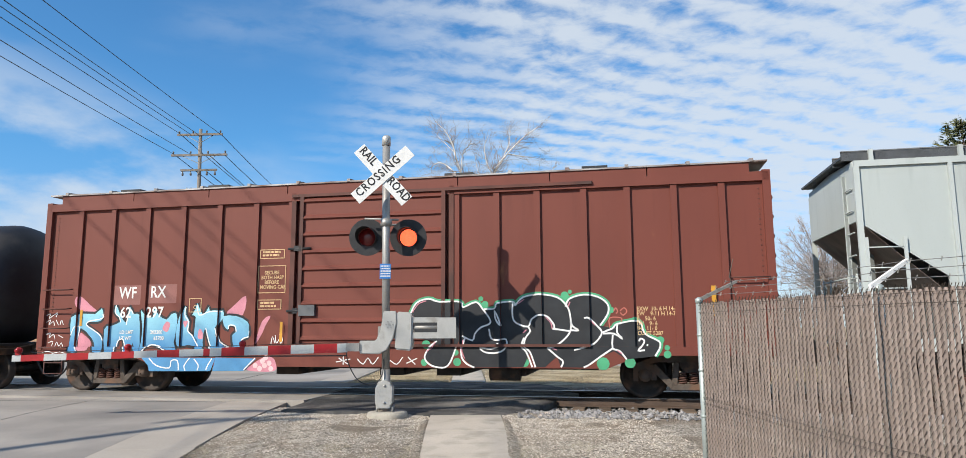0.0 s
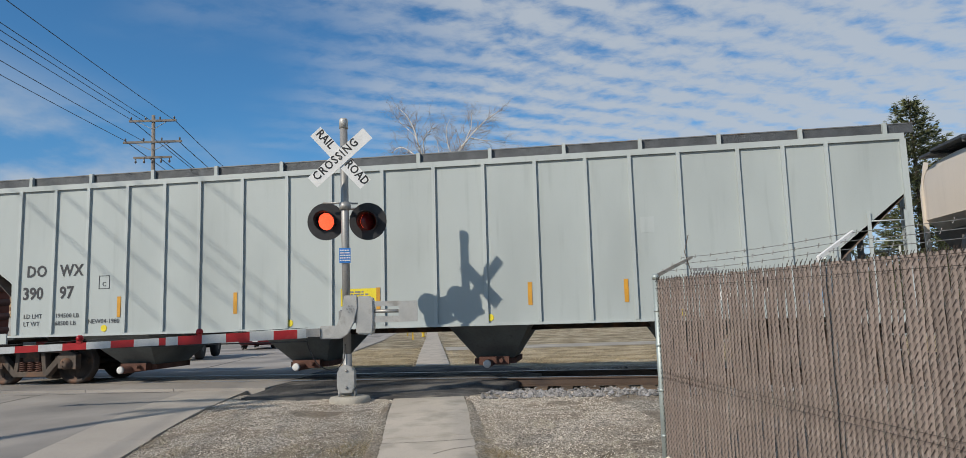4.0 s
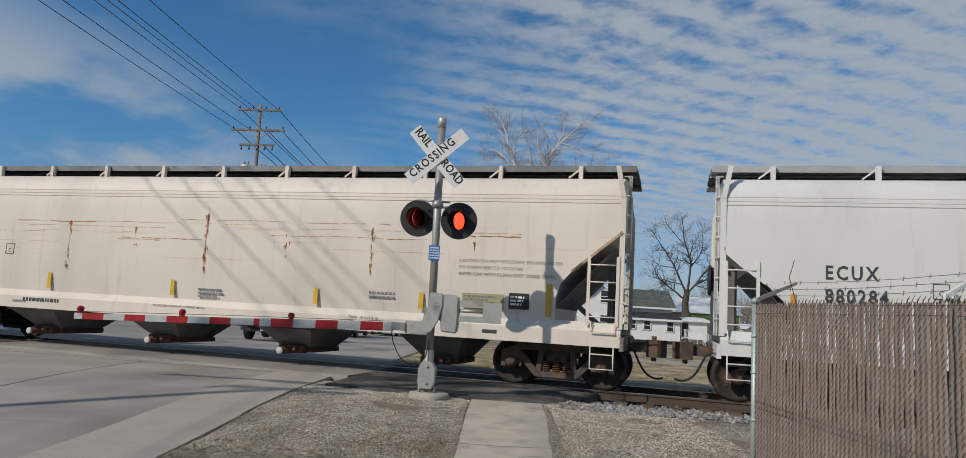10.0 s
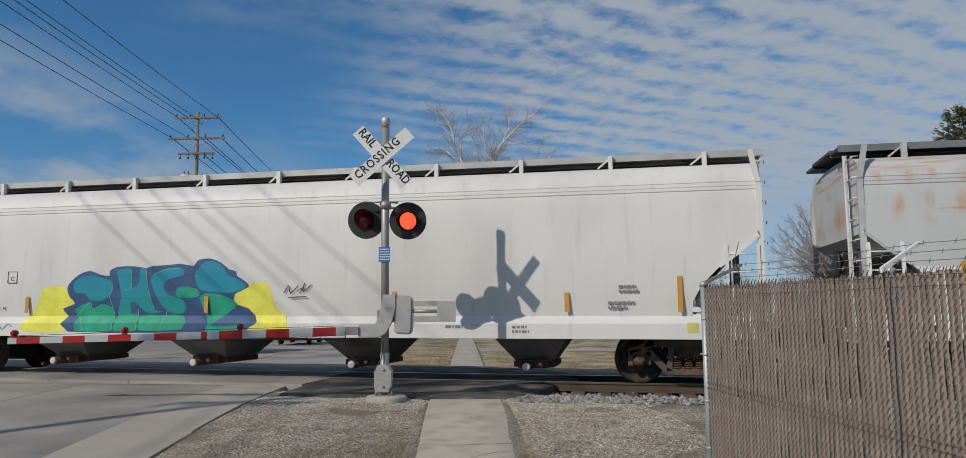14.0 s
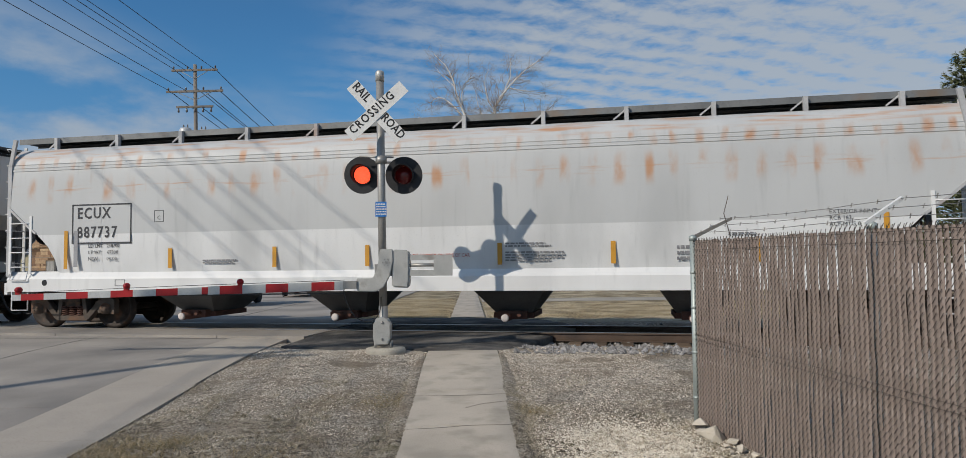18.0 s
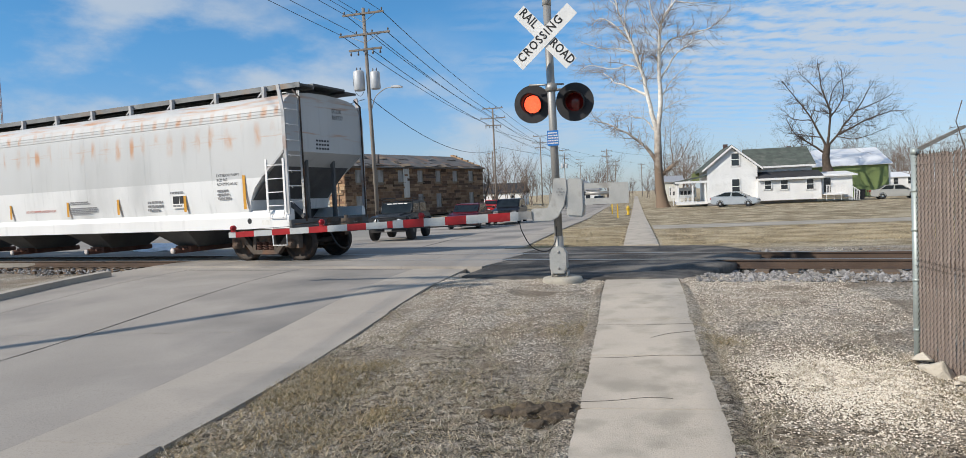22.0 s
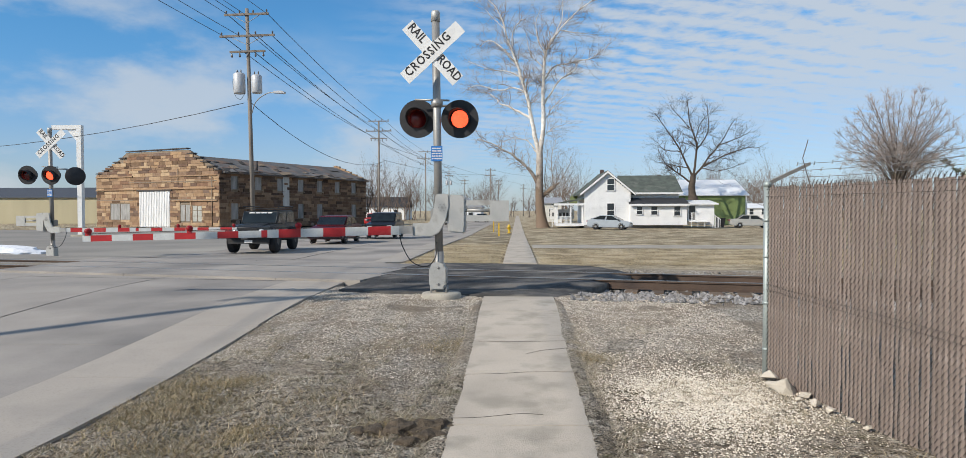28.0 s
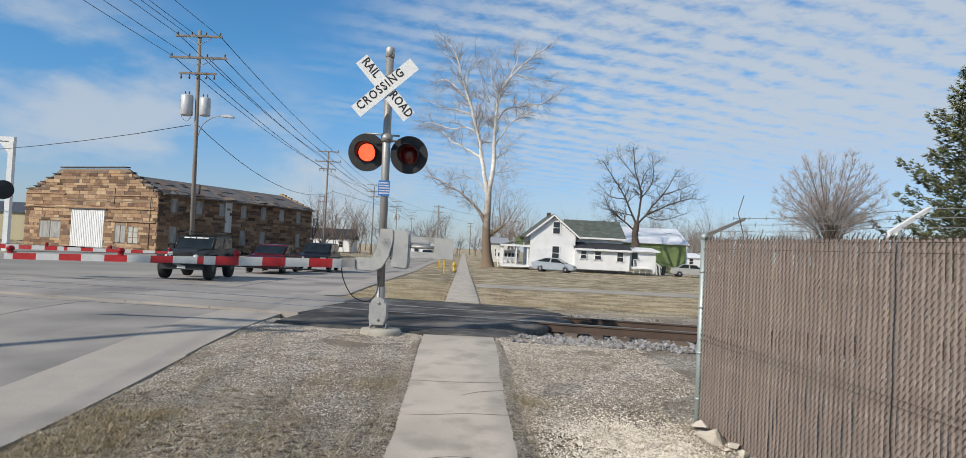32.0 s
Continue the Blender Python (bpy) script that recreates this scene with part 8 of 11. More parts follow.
def gate_arm(sig, root, tip, d):
    """Striped arm in sections, with lamps on top; d: which way it reaches along x."""
    r, t = Vector(root), Vector(tip)
    length = (t - r).length
    # ends of the bands, from the root to the tip; the inner and outer halves of the arm meet at the eighth
    ends = [0.0, 0.030, 0.100, 0.170, 0.239, 0.309, 0.378, 0.413, 0.432, 0.504, 0.570, 0.639, 0.706, 0.774, 0.839, 0.906, 0.974, 1.0]
    segs = [(a * length, b * length) for a, b in zip(ends, ends[1:])]
    for i, (a, b) in enumerate(segs):
        p, q = r + (t - r) * a / length, r + (t - r) * b / length
        m_ = ARMRED if i % 2 else ARMGREY
        hh = (0.076 if i < 7 else 0.066) - 0.014 * a / length
        bm = bmesh.new()
        prism(bm, [(p.x, p.z - hh), (q.x, q.z - hh), (q.x, q.z + hh * 0.9), (p.x, p.z + hh * 0.9)], p.y - 0.022, p.y + 0.022)
        part("arm_section", bm, m_, sig, "red band" if m_ is ARMRED else "silver band")
    bm = bmesh.new()
    box(bm, min(r.x, r.x + d * length), max(r.x, r.x + d * length), r.y - 0.01, r.y + 0.01, min(r.z, t.z) - 0.0, min(r.z, t.z) + 0.02)
    tube(bm, [r + Vector((0, 0.0, 0.085)), (r + t) / 2 + Vector((0, 0, 0.09)), t + Vector((0, 0, 0.075))], 0.006, 4)
    part("arm_cable", bm, SIGNBLACK, sig)
    for f in (0.317, 0.66, 0.984):
        p = r + (t - r) * f + Vector((0, 0, 0.10))
        bm = bmesh.new()
        lathe(bm, [(0.01, -0.06), (0.036, -0.055), (0.044, -0.02), (0.044, 0.02), (0.036, 0.055), (0.01, 0.06)], 12, Matrix.Translation(p) @ pose(0, 0, 0.02, 90))
        g = part("gate_lamp", bm, SMALLRED, sig, "small red gate lamp")
        bm = bmesh.new()
        box(bm, p.x - 0.035, p.x + 0.035, p.y - 0.03, p.y + 0.03, p.z - 0.055, p.z - 0.01)
        lathe(bm, [(0.04, 0), (0.05, 0.0), (0.052, 0.05), (0.04, 0.05)], 10, Matrix.Translation(p) @ pose(0, 0.03, 0.02, 90))
        part("lamp_bracket", bm, ARMRED, g)


def signal(name, label, base, lean, arm_tip, d, height=4.72, facing=0.0, phase=(1, 0), third=False):
    sig = thing(name, label, "railway signal", group="crossing signals")
    b = Vector(base)
    top = b + Vector((lean, 0, height))
    at = lambda z: b + Vector((lean * z / height, 0, z))
    bm = bmesh.new()
    rod(bm, at(0.1), at(0.75), 0.075, 0.075, 16), rod(bm, at(0.75), at(height - 0.16), 0.066, 0.066, 16)
    part("mast", bm, GALV, sig)
    part("mast_cap", lathe(bmesh.new(), [(0.07, 0), (0.074, 0.0), (0.074, 0.15), (0.06, 0.175), (0.01, 0.18)], 16, Matrix.Translation(at(height - 0.18))), ALU, sig)
    bm = lathe(bmesh.new(), [(0.02, -0.3), (0.31, -0.3), (0.335, 0.02), (0.32, 0.06), (0.24, 0.075), (0.02, 0.075)], 20, Matrix.Translation(b + Vector((0.03, 0, 0))))
    part("foundation", bm, CONC, sig, "round weathered concrete foundation")
    # shaped junction box round the foot
    z0 = 0.13
    outline = [(-0.13, 0.0), (0.10, 0.0), (0.10, 0.05), (0.135, 0.08), (0.135, 0.34), (0.10, 0.37), (0.10, 0.41), (0.05, 0.43), (0.0, 0.46), (-0.07, 0.43), (-0.12, 0.42), (-0.12, 0.37), (-0.15, 0.34), (-0.15, 0.08), (-0.13, 0.05)]
    bm = prism(bmesh.new(), [(b.x + x - 0.01, b.z + z0 + z) for x, z in outline], b.y - 0.15, b.y + 0.10)
    bevelled(bm, 0.012, 2)
    j = part("base_box", bm, ALU, sig)
    for z in (0.09, 0.36):
        part("bolt", lathe(bmesh.new(), [(0.005, 0), (0.024, 0), (0.02, 0.018), (0.005, 0.02)], 8, Matrix.Translation((b.x - 0.01, b.y - 0.15, b.z + z0 + z)) @ pose(0, 0, 0, 90)), GALV, j)
    for x in (-0.13, 0.12):
        for y in (-0.1, 0.1):
            part("anchor_bolt", rod(bmesh.new(), (b.x + x, b.y + y, b.z + 0.05), (b.x + x, b.y + y, b.z + 0.17), 0.02, seg=6), GALV, sig)
    # lamps on their crossarm
    zl = 2.95
    c = at(zl)
    bm = bmesh.new()
    rod(bm, c + Vector((-0.38, 0.09, 0.33)), c + Vector((0.20, 0.09, 0.31)), 0.016, seg=8)
    rod(bm, c + Vector((-0.36, 0.34, 0.265)), c + Vector((0.36, 0.34, 0.255)), 0.022, seg=8)
    lathe(bm, [(0.07, -0.06), (0.095, -0.06), (0.095, 0.06), (0.07, 0.06)], 14, Matrix.Translation(c + Vector((0, 0, 0.25))), ring=True)
    for x in (-0.345, 0.345):
        rod(bm, c + Vector((x, 0.34, 0.27)), c + Vector((x, 0.36, 0.08)), 0.03, seg=8)
    rod(bm, c + Vector((0, 0.05, 0.25)), c + Vector((0, 0.35, 0.26)), 0.03, seg=8)
    part("lamp_crossarm", bm, GALV, sig)
    turn = pose(0, 0, 0, 4, 0, facing)
    lamp_head(sig, Matrix.Translation(c + (Vector((-0.74, -0.12, 0.03)) if third else Vector((-0.355, 0.28, 0.035)))) @ turn, phase[0])
    lamp_head(sig, Matrix.Translation(c + (Vector((0.08, -0.12, 0.02)) if third else Vector((0.355, 0.28, 0.025)))) @ turn, phase[1])
    if third:
        for x in (0.66,):
            bm = bmesh.new()
            lathe(bm, [(0.02, -0.0), (0.30, -0.0), (0.315, 0.01), (0.30, 0.02), (0.02, 0.02)], 24, Matrix.Translation(c + Vector((x * 1.15, 0.16, 0.0))) @ pose(0, 0, 0, 90, 0, 40))
            part("lamp_background", bm, LAMPBLACK, sig)
    crossbuck(sig, Matrix.Translation(at(3.96) + Vector((0.25 if third else -0.02, -0.34, 0.06 if third else 0))) @ pose(0, 0, 0, 0, 0, facing * 0.5))
    # blue notice
    p = at(2.365)
    n = part("notice_plate", bevelled(box(bmesh.new(), p.x - 0.095, p.x + 0.09, p.y - 0.085, p.y - 0.078, p.z - 0.125, p.z + 0.125), 0.003, 1), mat("notice_blue", (0.03, 0.17, 0.48), 0.45, vary=0.1, scale=8), sig, "blue notice plate with white print")
    bm = bmesh.new()
    rnd = random.Random(3)
    for r in range(5):
        x = p.x - 0.08
        while x < p.x + 0.06:
            ln = rnd.uniform(0.012, 0.03)
            box(bm, x, x + ln, p.y - 0.0885, p.y - 0.0855, p.z + 0.075 - r * 0.042, p.z + 0.095 - r * 0.042)
            x += ln + 0.006
    part("small_print", bm, WHITEPAINT, n)["kind"] = "stuff"
    # gate machine
    g = at(1.35)
    jj = [(-0.02, 0.35), (0.19, 0.35), (0.20, 0.16), (0.14, -0.10), (0.04, -0.28), (-0.08, -0.35), (-0.40, -0.34), (-0.405, -0.13), (-0.14, -0.13), (-0.07, 0.02), (-0.04, 0.2)]
    m_ = 1 if d < 0 else -1
    bm = prism(bmesh.new(), [(g.x + m_ * x, g.z + z) for x, z in jj], g.y - 0.20, g.y - 0.15)
    bevelled(bm, 0.012, 2)
    mech = part("gate_arm_bracket", bm, ALU, sig, "cast J-shaped arm bracket")
    bm = bmesh.new()
    for a in range(7):
        x, z = (0.0, 0.0) if a == 6 else (0.055 * math.cos(a * 1.047), 0.055 * math.sin(a * 1.047))
        rod(bm, (g.x + m_ * 0.08 + x, g.y - 0.21, g.z + 0.13 + z), (g.x + m_ * 0.08 + x, g.y - 0.19, g.z + 0.13 + z), 0.022 if a == 6 else 0.012, seg=6)
    part("bracket_bolts", bm, GALV, mech)
    x0, x1 = sorted((g.x + m_ * 0.17, g.x + m_ * 0.46))
    bm = prism(bmesh.new(), [(x0, g.z - 0.28), (x1 - 0.02, g.z - 0.30), (x1, g.z - 0.16), (x1, g.z + 0.28), (x1 - 0.05, g.z + 0.33), (x0 + 0.02, g.z + 0.34), (x0, g.z + 0.30)], g.y - 0.18, g.y + 0.20)
    part("gate_mechanism", bevelled(bm, 0.025, 2), ALU, sig, "grey gate mechanism housing")
    part("gate_clamp", box(bmesh.new(), min(g.x - 0.12, g.x + m_ * 0.2), max(g.x + 0.12, g.x + m_ * 0.2), g.y - 0.10, g.y + 0.12, g.z - 0.1, g.z + 0.1), GALV, sig)
    cw = lambda a, bb, c1, c2, y0, y1: box(bmesh.new(), min(g.x + m_ * a, g.x + m_ * bb), max(g.x + m_ * a, g.x + m_ * bb), g.y + y0, g.y + y1, g.z + c1, g.z + c2)
    w = part("counterweight", bevelled(cw(0.86, 1.17, -0.10, 0.24, -0.16, -0.10), 0.02, 2), ALU, sig, "slotted counterweight plates")
    part("counterweight_bar", bevelled(cw(0.44, 0.88, 0.16, 0.245, -0.15, -0.10), 0.01, 1), ALU, w)
    part("counterweight_bar", bevelled(cw(0.44, 0.88, -0.10, 0.0, -0.15, -0.10), 0.01, 1), ALU, w)
    part("counterweight_rod", rod(bmesh.new(), (g.x + m_ * 0.45, g.y - 0.11, g.z + 0.08), (g.x + m_ * 0.9, g.y - 0.11, g.z + 0.08), 0.03, seg=10), GALV, w)
    root = Vector((g.x - m_ * 0.40, g.y - 0.19, g.z - 0.24))
    part("arm_adapter", bevelled(box(bmesh.new(), min(root.x, root.x - m_ * 0.22), max(root.x, root.x - m_ * 0.22), root.y - 0.04, root.y + 0.04, root.z - 0.06, root.z + 0.07), 0.008, 1), GALV, sig)
    gate_arm(sig, root - Vector((m_ * 0.2, 0, 0)), Vector((arm_tip[0], root.y, arm_tip[1])), d)
    pts = [(root.x - m_ * 0.22, root.y + 0.01, root.z - 0.04), (root.x - m_ * 0.18, root.y, root.z - 0.25), (root.x - m_ * 0.02, root.y, root.z - 0.52), (root.x + m_ * 0.22, root.y + 0.03, root.z - 0.60), (root.x + m_ * 0.36, root.y + 0.08, root.z - 0.45), (root.x + m_ * 0.38, root.y + 0.12, root.z - 0.2)]
    part("drop_cable", tube(bmesh.new(), spline([Vector(q) for q in pts], 5, False), 0.009, 5), SIGNBLACK, sig)
    return sig


signal("crossing_signal", "steel railroad crossing signal with crossbuck, lamps and lowered gate", (-1.2, 12.4, 0.27), -0.055, (-7.18, 1.24), -1, facing=-4)
signal("crossing_signal", "farther crossing signal with lowered gate across the road", (-15.8, 24.0, -0.05), -0.05, (-9.3, 1.1), 1, height=4.6, facing=3, third=True)

# ---- fence ----
def fence():
    """Chain-link fence with brown privacy slats, square to the track, barbed wire on slanting arms."""
    fd = Vector((0.2249, -0.9744, 0))
    p0 = Vector((2.50, 7.72, 0))
    length, top = 11.2, 1.93
    m = Matrix.Translation((p0.x, p0.y, 0)) @ pose(0, 0, 0, 0, 0, math.degrees(math.atan2(fd.y, fd.x)))
    f = thing("slatted_fence", "tall chain-link fence woven with brown privacy slats", "fence", m)
    # pale stain flecks: weathering, plus sun glints on slat edges painted in
    slat_m = mat("brown_slat", (0.235, 0.186, 0.158), 0.5, vary=0.25, scale=9, fine=60, rand=0.18, stain=(0.56, 0.50, 0.45), stain_amount=0.36, stain_scale=62, streak=2.6)
    wire = mat("coated_wire", (0.055, 0.041, 0.033), 0.5, vary=0.2)
    post_m = mat("fence_galv", (0.36, 0.40, 0.38), 0.5, 0.4, vary=0.12, scale=3, fine=40)
    base = [land((m @ Vector((x, 0, 0))).x, (m @ Vector((x, 0, 0))).y) - 0.04 for x in (0, 1, 2, 3, 4, 5, 6, 7, 8, 9, 10, 11, 12)]
    bz = lambda x: base[int(x)] + (base[int(x) + 1] - base[int(x)]) * (x - int(x))
    # slats
    rnd = random.Random(11)
    pitch = 0.0475
    meshes = []
    for v in range(6):
        bm = bmesh.new()
        w = 0.0222 + 0.0003 * v
        segs = 12
        vs = []
        for k in range(segs + 1):
            z = k / segs
            bow, off = 0.005 * math.sin(k * 1.9 + v), 0.002 * math.sin(k * 2.7 + v * 2)
            vs.append([bm.verts.new((-w + off, bow + 0.003, z)), bm.verts.new((off * 2, bow - 0.004, z)), bm.verts.new((w + off, bow + 0.003, z))])
        for a, b in zip(vs, vs[1:]):
            bm.faces.new((a[0], a[1], b[1], b[0])), bm.faces.new((a[1], a[2], b[2], b[1]))
        meshes.append(mesh_of("slat", bm, slat_m))
    n = int(length / pitch)
    for i in range(n):
        x = 0.045 + i * pitch
        z0 = bz(x) + rnd.uniform(0, 0.02)
        h = top - 0.005 - z0 - rnd.uniform(0, 0.012)
        ob = new("slat", meshes[rnd.randrange(6)])
        ob.parent = f
        ob.matrix_basis = Matrix.Translation((x + rnd.uniform(-0.002, 0.002), rnd.uniform(-0.004, 0.004), z0)) @ pose(0, 0, 0, 0, rnd.gauss(0, 0.06), rnd.gauss(0, 4) if rnd.random() > 0.06 else rnd.choice((-1, 1)) * rnd.uniform(9, 16)) @ Matrix.Diagonal((1, 1, h, 1))
    # wire mesh: strands cross the slats slantwise in front and go back behind them
    verts, faces = [], []

    def seg(a, b, r=0.0033):
        d = (Vector(b) - Vector(a)).normalized()
        u = d.cross(Vector((0, 1, 0))).normalized() * r
        w_ = Vector((0, r, 0))
        k = len(verts)
        for p in (Vector(a), Vector(b)):
            verts.extend([p + u, p - w_, p - u, p + w_])
        for j in range(4):
            faces.append((k + j, k + (j + 1) % 4, k + 4 + (j + 1) % 4, k + 4 + j))
    dz = 0.052
    for i in range(n):
        x = 0.045 + (i - 0.5) * pitch
        z = bz(x) + 0.01 + (i % 2) * dz * 0.0
        while z < top - 0.01:
            jx, jz = rnd.uniform(-0.002, 0.002), rnd.uniform(-0.004, 0.004)
            seg((x + pitch * 0.10 + jx, -0.010, z + jz), (x + pitch * 0.86 + jx, -0.017, z + dz * 0.86 + jz), 0.0029)
            z += dz
        seg((x, -0.008, top - 0.02), (x + 0.012, -0.010, top + 0.012))
    me = bpy.data.meshes.new("wire_mesh")
    me.from_pydata([tuple(v) for v in verts], [], faces)
    me.materials.append(wire)
    w_ob = part("wire_mesh", me, wire, f, "dark brown coated wire mesh")
    w_ob["kind"] = "stuff"
    # tension wires, posts, arms
    for z, drop in ((top - 0.035, 0.0), (top - 0.105, 0.0), (0.985, 0.052), (0.935, 0.052)):
        pts = [(0.2 * k, -0.021, z - drop * 0.2 * k + 0.006 * noise.noise((k * 0.7, z, 0))) for k in range(57)]
        bm = tube(bmesh.new(), pts, 0.0021, 5)
        part("tension_wire", bm, wire, f)
    for k, x in enumerate((0.0, 2.24, 4.48, 6.72, 8.96)):
        bm = rod(bmesh.new(), (x, 0.075 if k else 0, bz(x) - 0.4), (x, 0.075 if k else 0, top), 0.03 if k else 0.032, seg=12)
        p = part("fence_post", bm, post_m, f)
        part("post_cap", lathe(bmesh.new(), [(0.02, 0), (0.038, 0), (0.038, 0.04), (0.01, 0.06)], 12, pose(x, 0.075 if k else 0, top - 0.01)), post_m, p)
        bm = bmesh.new()
        # arm leans over the yard
        yv = 1.0
        a = Vector((x, 0, top + 0.02))
        reach = 0.45 if k == 0 else 0.34
        e = a + Vector((0.0, reach, 0.20))
        q = Vector((0.0, 0.0, 0.028))
        prism_pts = [(a.y, a.z - 0.02), (a.y, a.z + 0.02), (e.y, e.z + 0.012), (e.y, e.z - 0.016)]
        prism(bm, prism_pts, x - 0.014, x + 0.014, "x")
        part("barb_arm", bm, SIGNWHITE if k == 1 else mat("arm_weathered", (0.26, 0.24, 0.21), 0.7, 0.2, vary=0.2), f, "white slanting arm" if k == 1 else "weathered slanting arm")
        for zz in (0.35, 0.8, 1.25, 1.6):
            if k == 0:
                part("fence_band", lathe(bmesh.new(), [(0.033, -0.012), (0.037, -0.012), (0.037, 0.012), (0.033, 0.012)], 12, pose(0, 0, zz)), post_m, p)
    barb = mat("barbed_wire", (0.30, 0.29, 0.27), 0.5, 0.6, vary=0.2)
    for j, fr in enumerate((0.28, 0.62, 0.97)):
        bm = bmesh.new()
        pts = []
        for k in range(45):
            x = k * 0.255
            sag = 0.02 * math.sin(math.pi * ((x % 2.24) / 2.24)) + 0.004 * noise.noise((x * 3, j, 0))
            pts.append(Vector((x, 0.33 * fr + 0.006 * noise.noise((x * 2, j, 4)), top + 0.02 + 0.20 * fr - sag)))
        tube(bm, pts, 0.0032, 4)
        for p in pts[::1]:
            for dv in ((0.0, 0.012, 0.018), (0.012, -0.01, 0.016)):
                rod(bm, p - Vector(dv), p + Vector(dv), 0.0022, seg=4)
        part("barbed_wire", bm, barb, f)
    # a dry twig caught in the wire
    part("dry_twig", tube(bmesh.new(), [(0.35, 0.2, top + 0.02), (0.25, 0.2, top + 0.25), (0.3, 0.22, top + 0.42)], 0.004, 4), mat("twig", (0.12, 0.09, 0.07), 0.9), f)


fence()
# broken concrete at the fence foot
rubble = [(2.44, 7.58, 0.05, 0.05), (2.45, 7.46, 0.095, 0.09), (2.40, 7.33, 0.06, 0.05), (2.50, 7.22, 0.15, 0.05), (2.60, 7.02, 0.06, 0.03), (2.58, 6.80, 0.06, 0.03), (2.64, 6.64, 0.05, 0.03), (2.50, 6.92, 0.035, 0.02), (2.47, 6.74, 0.03, 0.02), (2.70, 6.42, 0.045, 0.02), (2.38, 7.28, 0.03, 0.02), (2.74, 6.25, 0.04, 0.02)]
RUB = mat("rubble", (0.56, 0.50, 0.41), 0.9, vary=0.25, scale=9, fine=60, bump=0.6, rand=0.2, stain=(0.3, 0.25, 0.19), stain_amount=0.4, stain_scale=8)
for k, (x, y, r, h) in enumerate(rubble):
    rnd = random.Random(k)
    bm = bmesh.new()
    for q in range(11):
        d = Vector((rnd.gauss(0, 1), rnd.gauss(0, 1), rnd.gauss(0, 0.8))).normalized()
        bm.verts.new(Vector((d.x * 1.15, d.y * 0.9, d.z * 0.7)) * r * rnd.uniform(0.8, 1.05))
    hull = bmesh.ops.convex_hull(bm, input=bm.verts[:])
    bmesh.ops.delete(bm, geom=list({v for v in hull["geom_interior"] if isinstance(v, bmesh.types.BMVert)}), context="VERTS")
    bevelled(bm, r * 0.03, 1)
    solid("concrete_lump", bm, RUB, "broken pale concrete lump at the fence foot", "rubble", "rubble by the fence", m=pose(x, y, land(x, y) + h * 0.5, 0, 0, k * 50))

# ---- poles and wires ----
POLE = mat("pole_wood", (0.235, 0.205, 0.175), 0.9, vary=0.2, scale=4, fine=40, bump=0.3, streak=6, stain=(0.12, 0.10, 0.085), stain_amount=0.4)
INSUL = mat("insulator", (0.12, 0.11, 0.105), 0.3, vary=0.1)
WIRE = mat("line_wire", (0.025, 0.025, 0.028), 0.6, vary=0.1)
CAN = mat("transformer_grey", (0.50, 0.51, 0.52), 0.45, 0.1, vary=0.12, scale=3, fine=20, stain=(0.33, 0.32, 0.31), stain_amount=0.3)


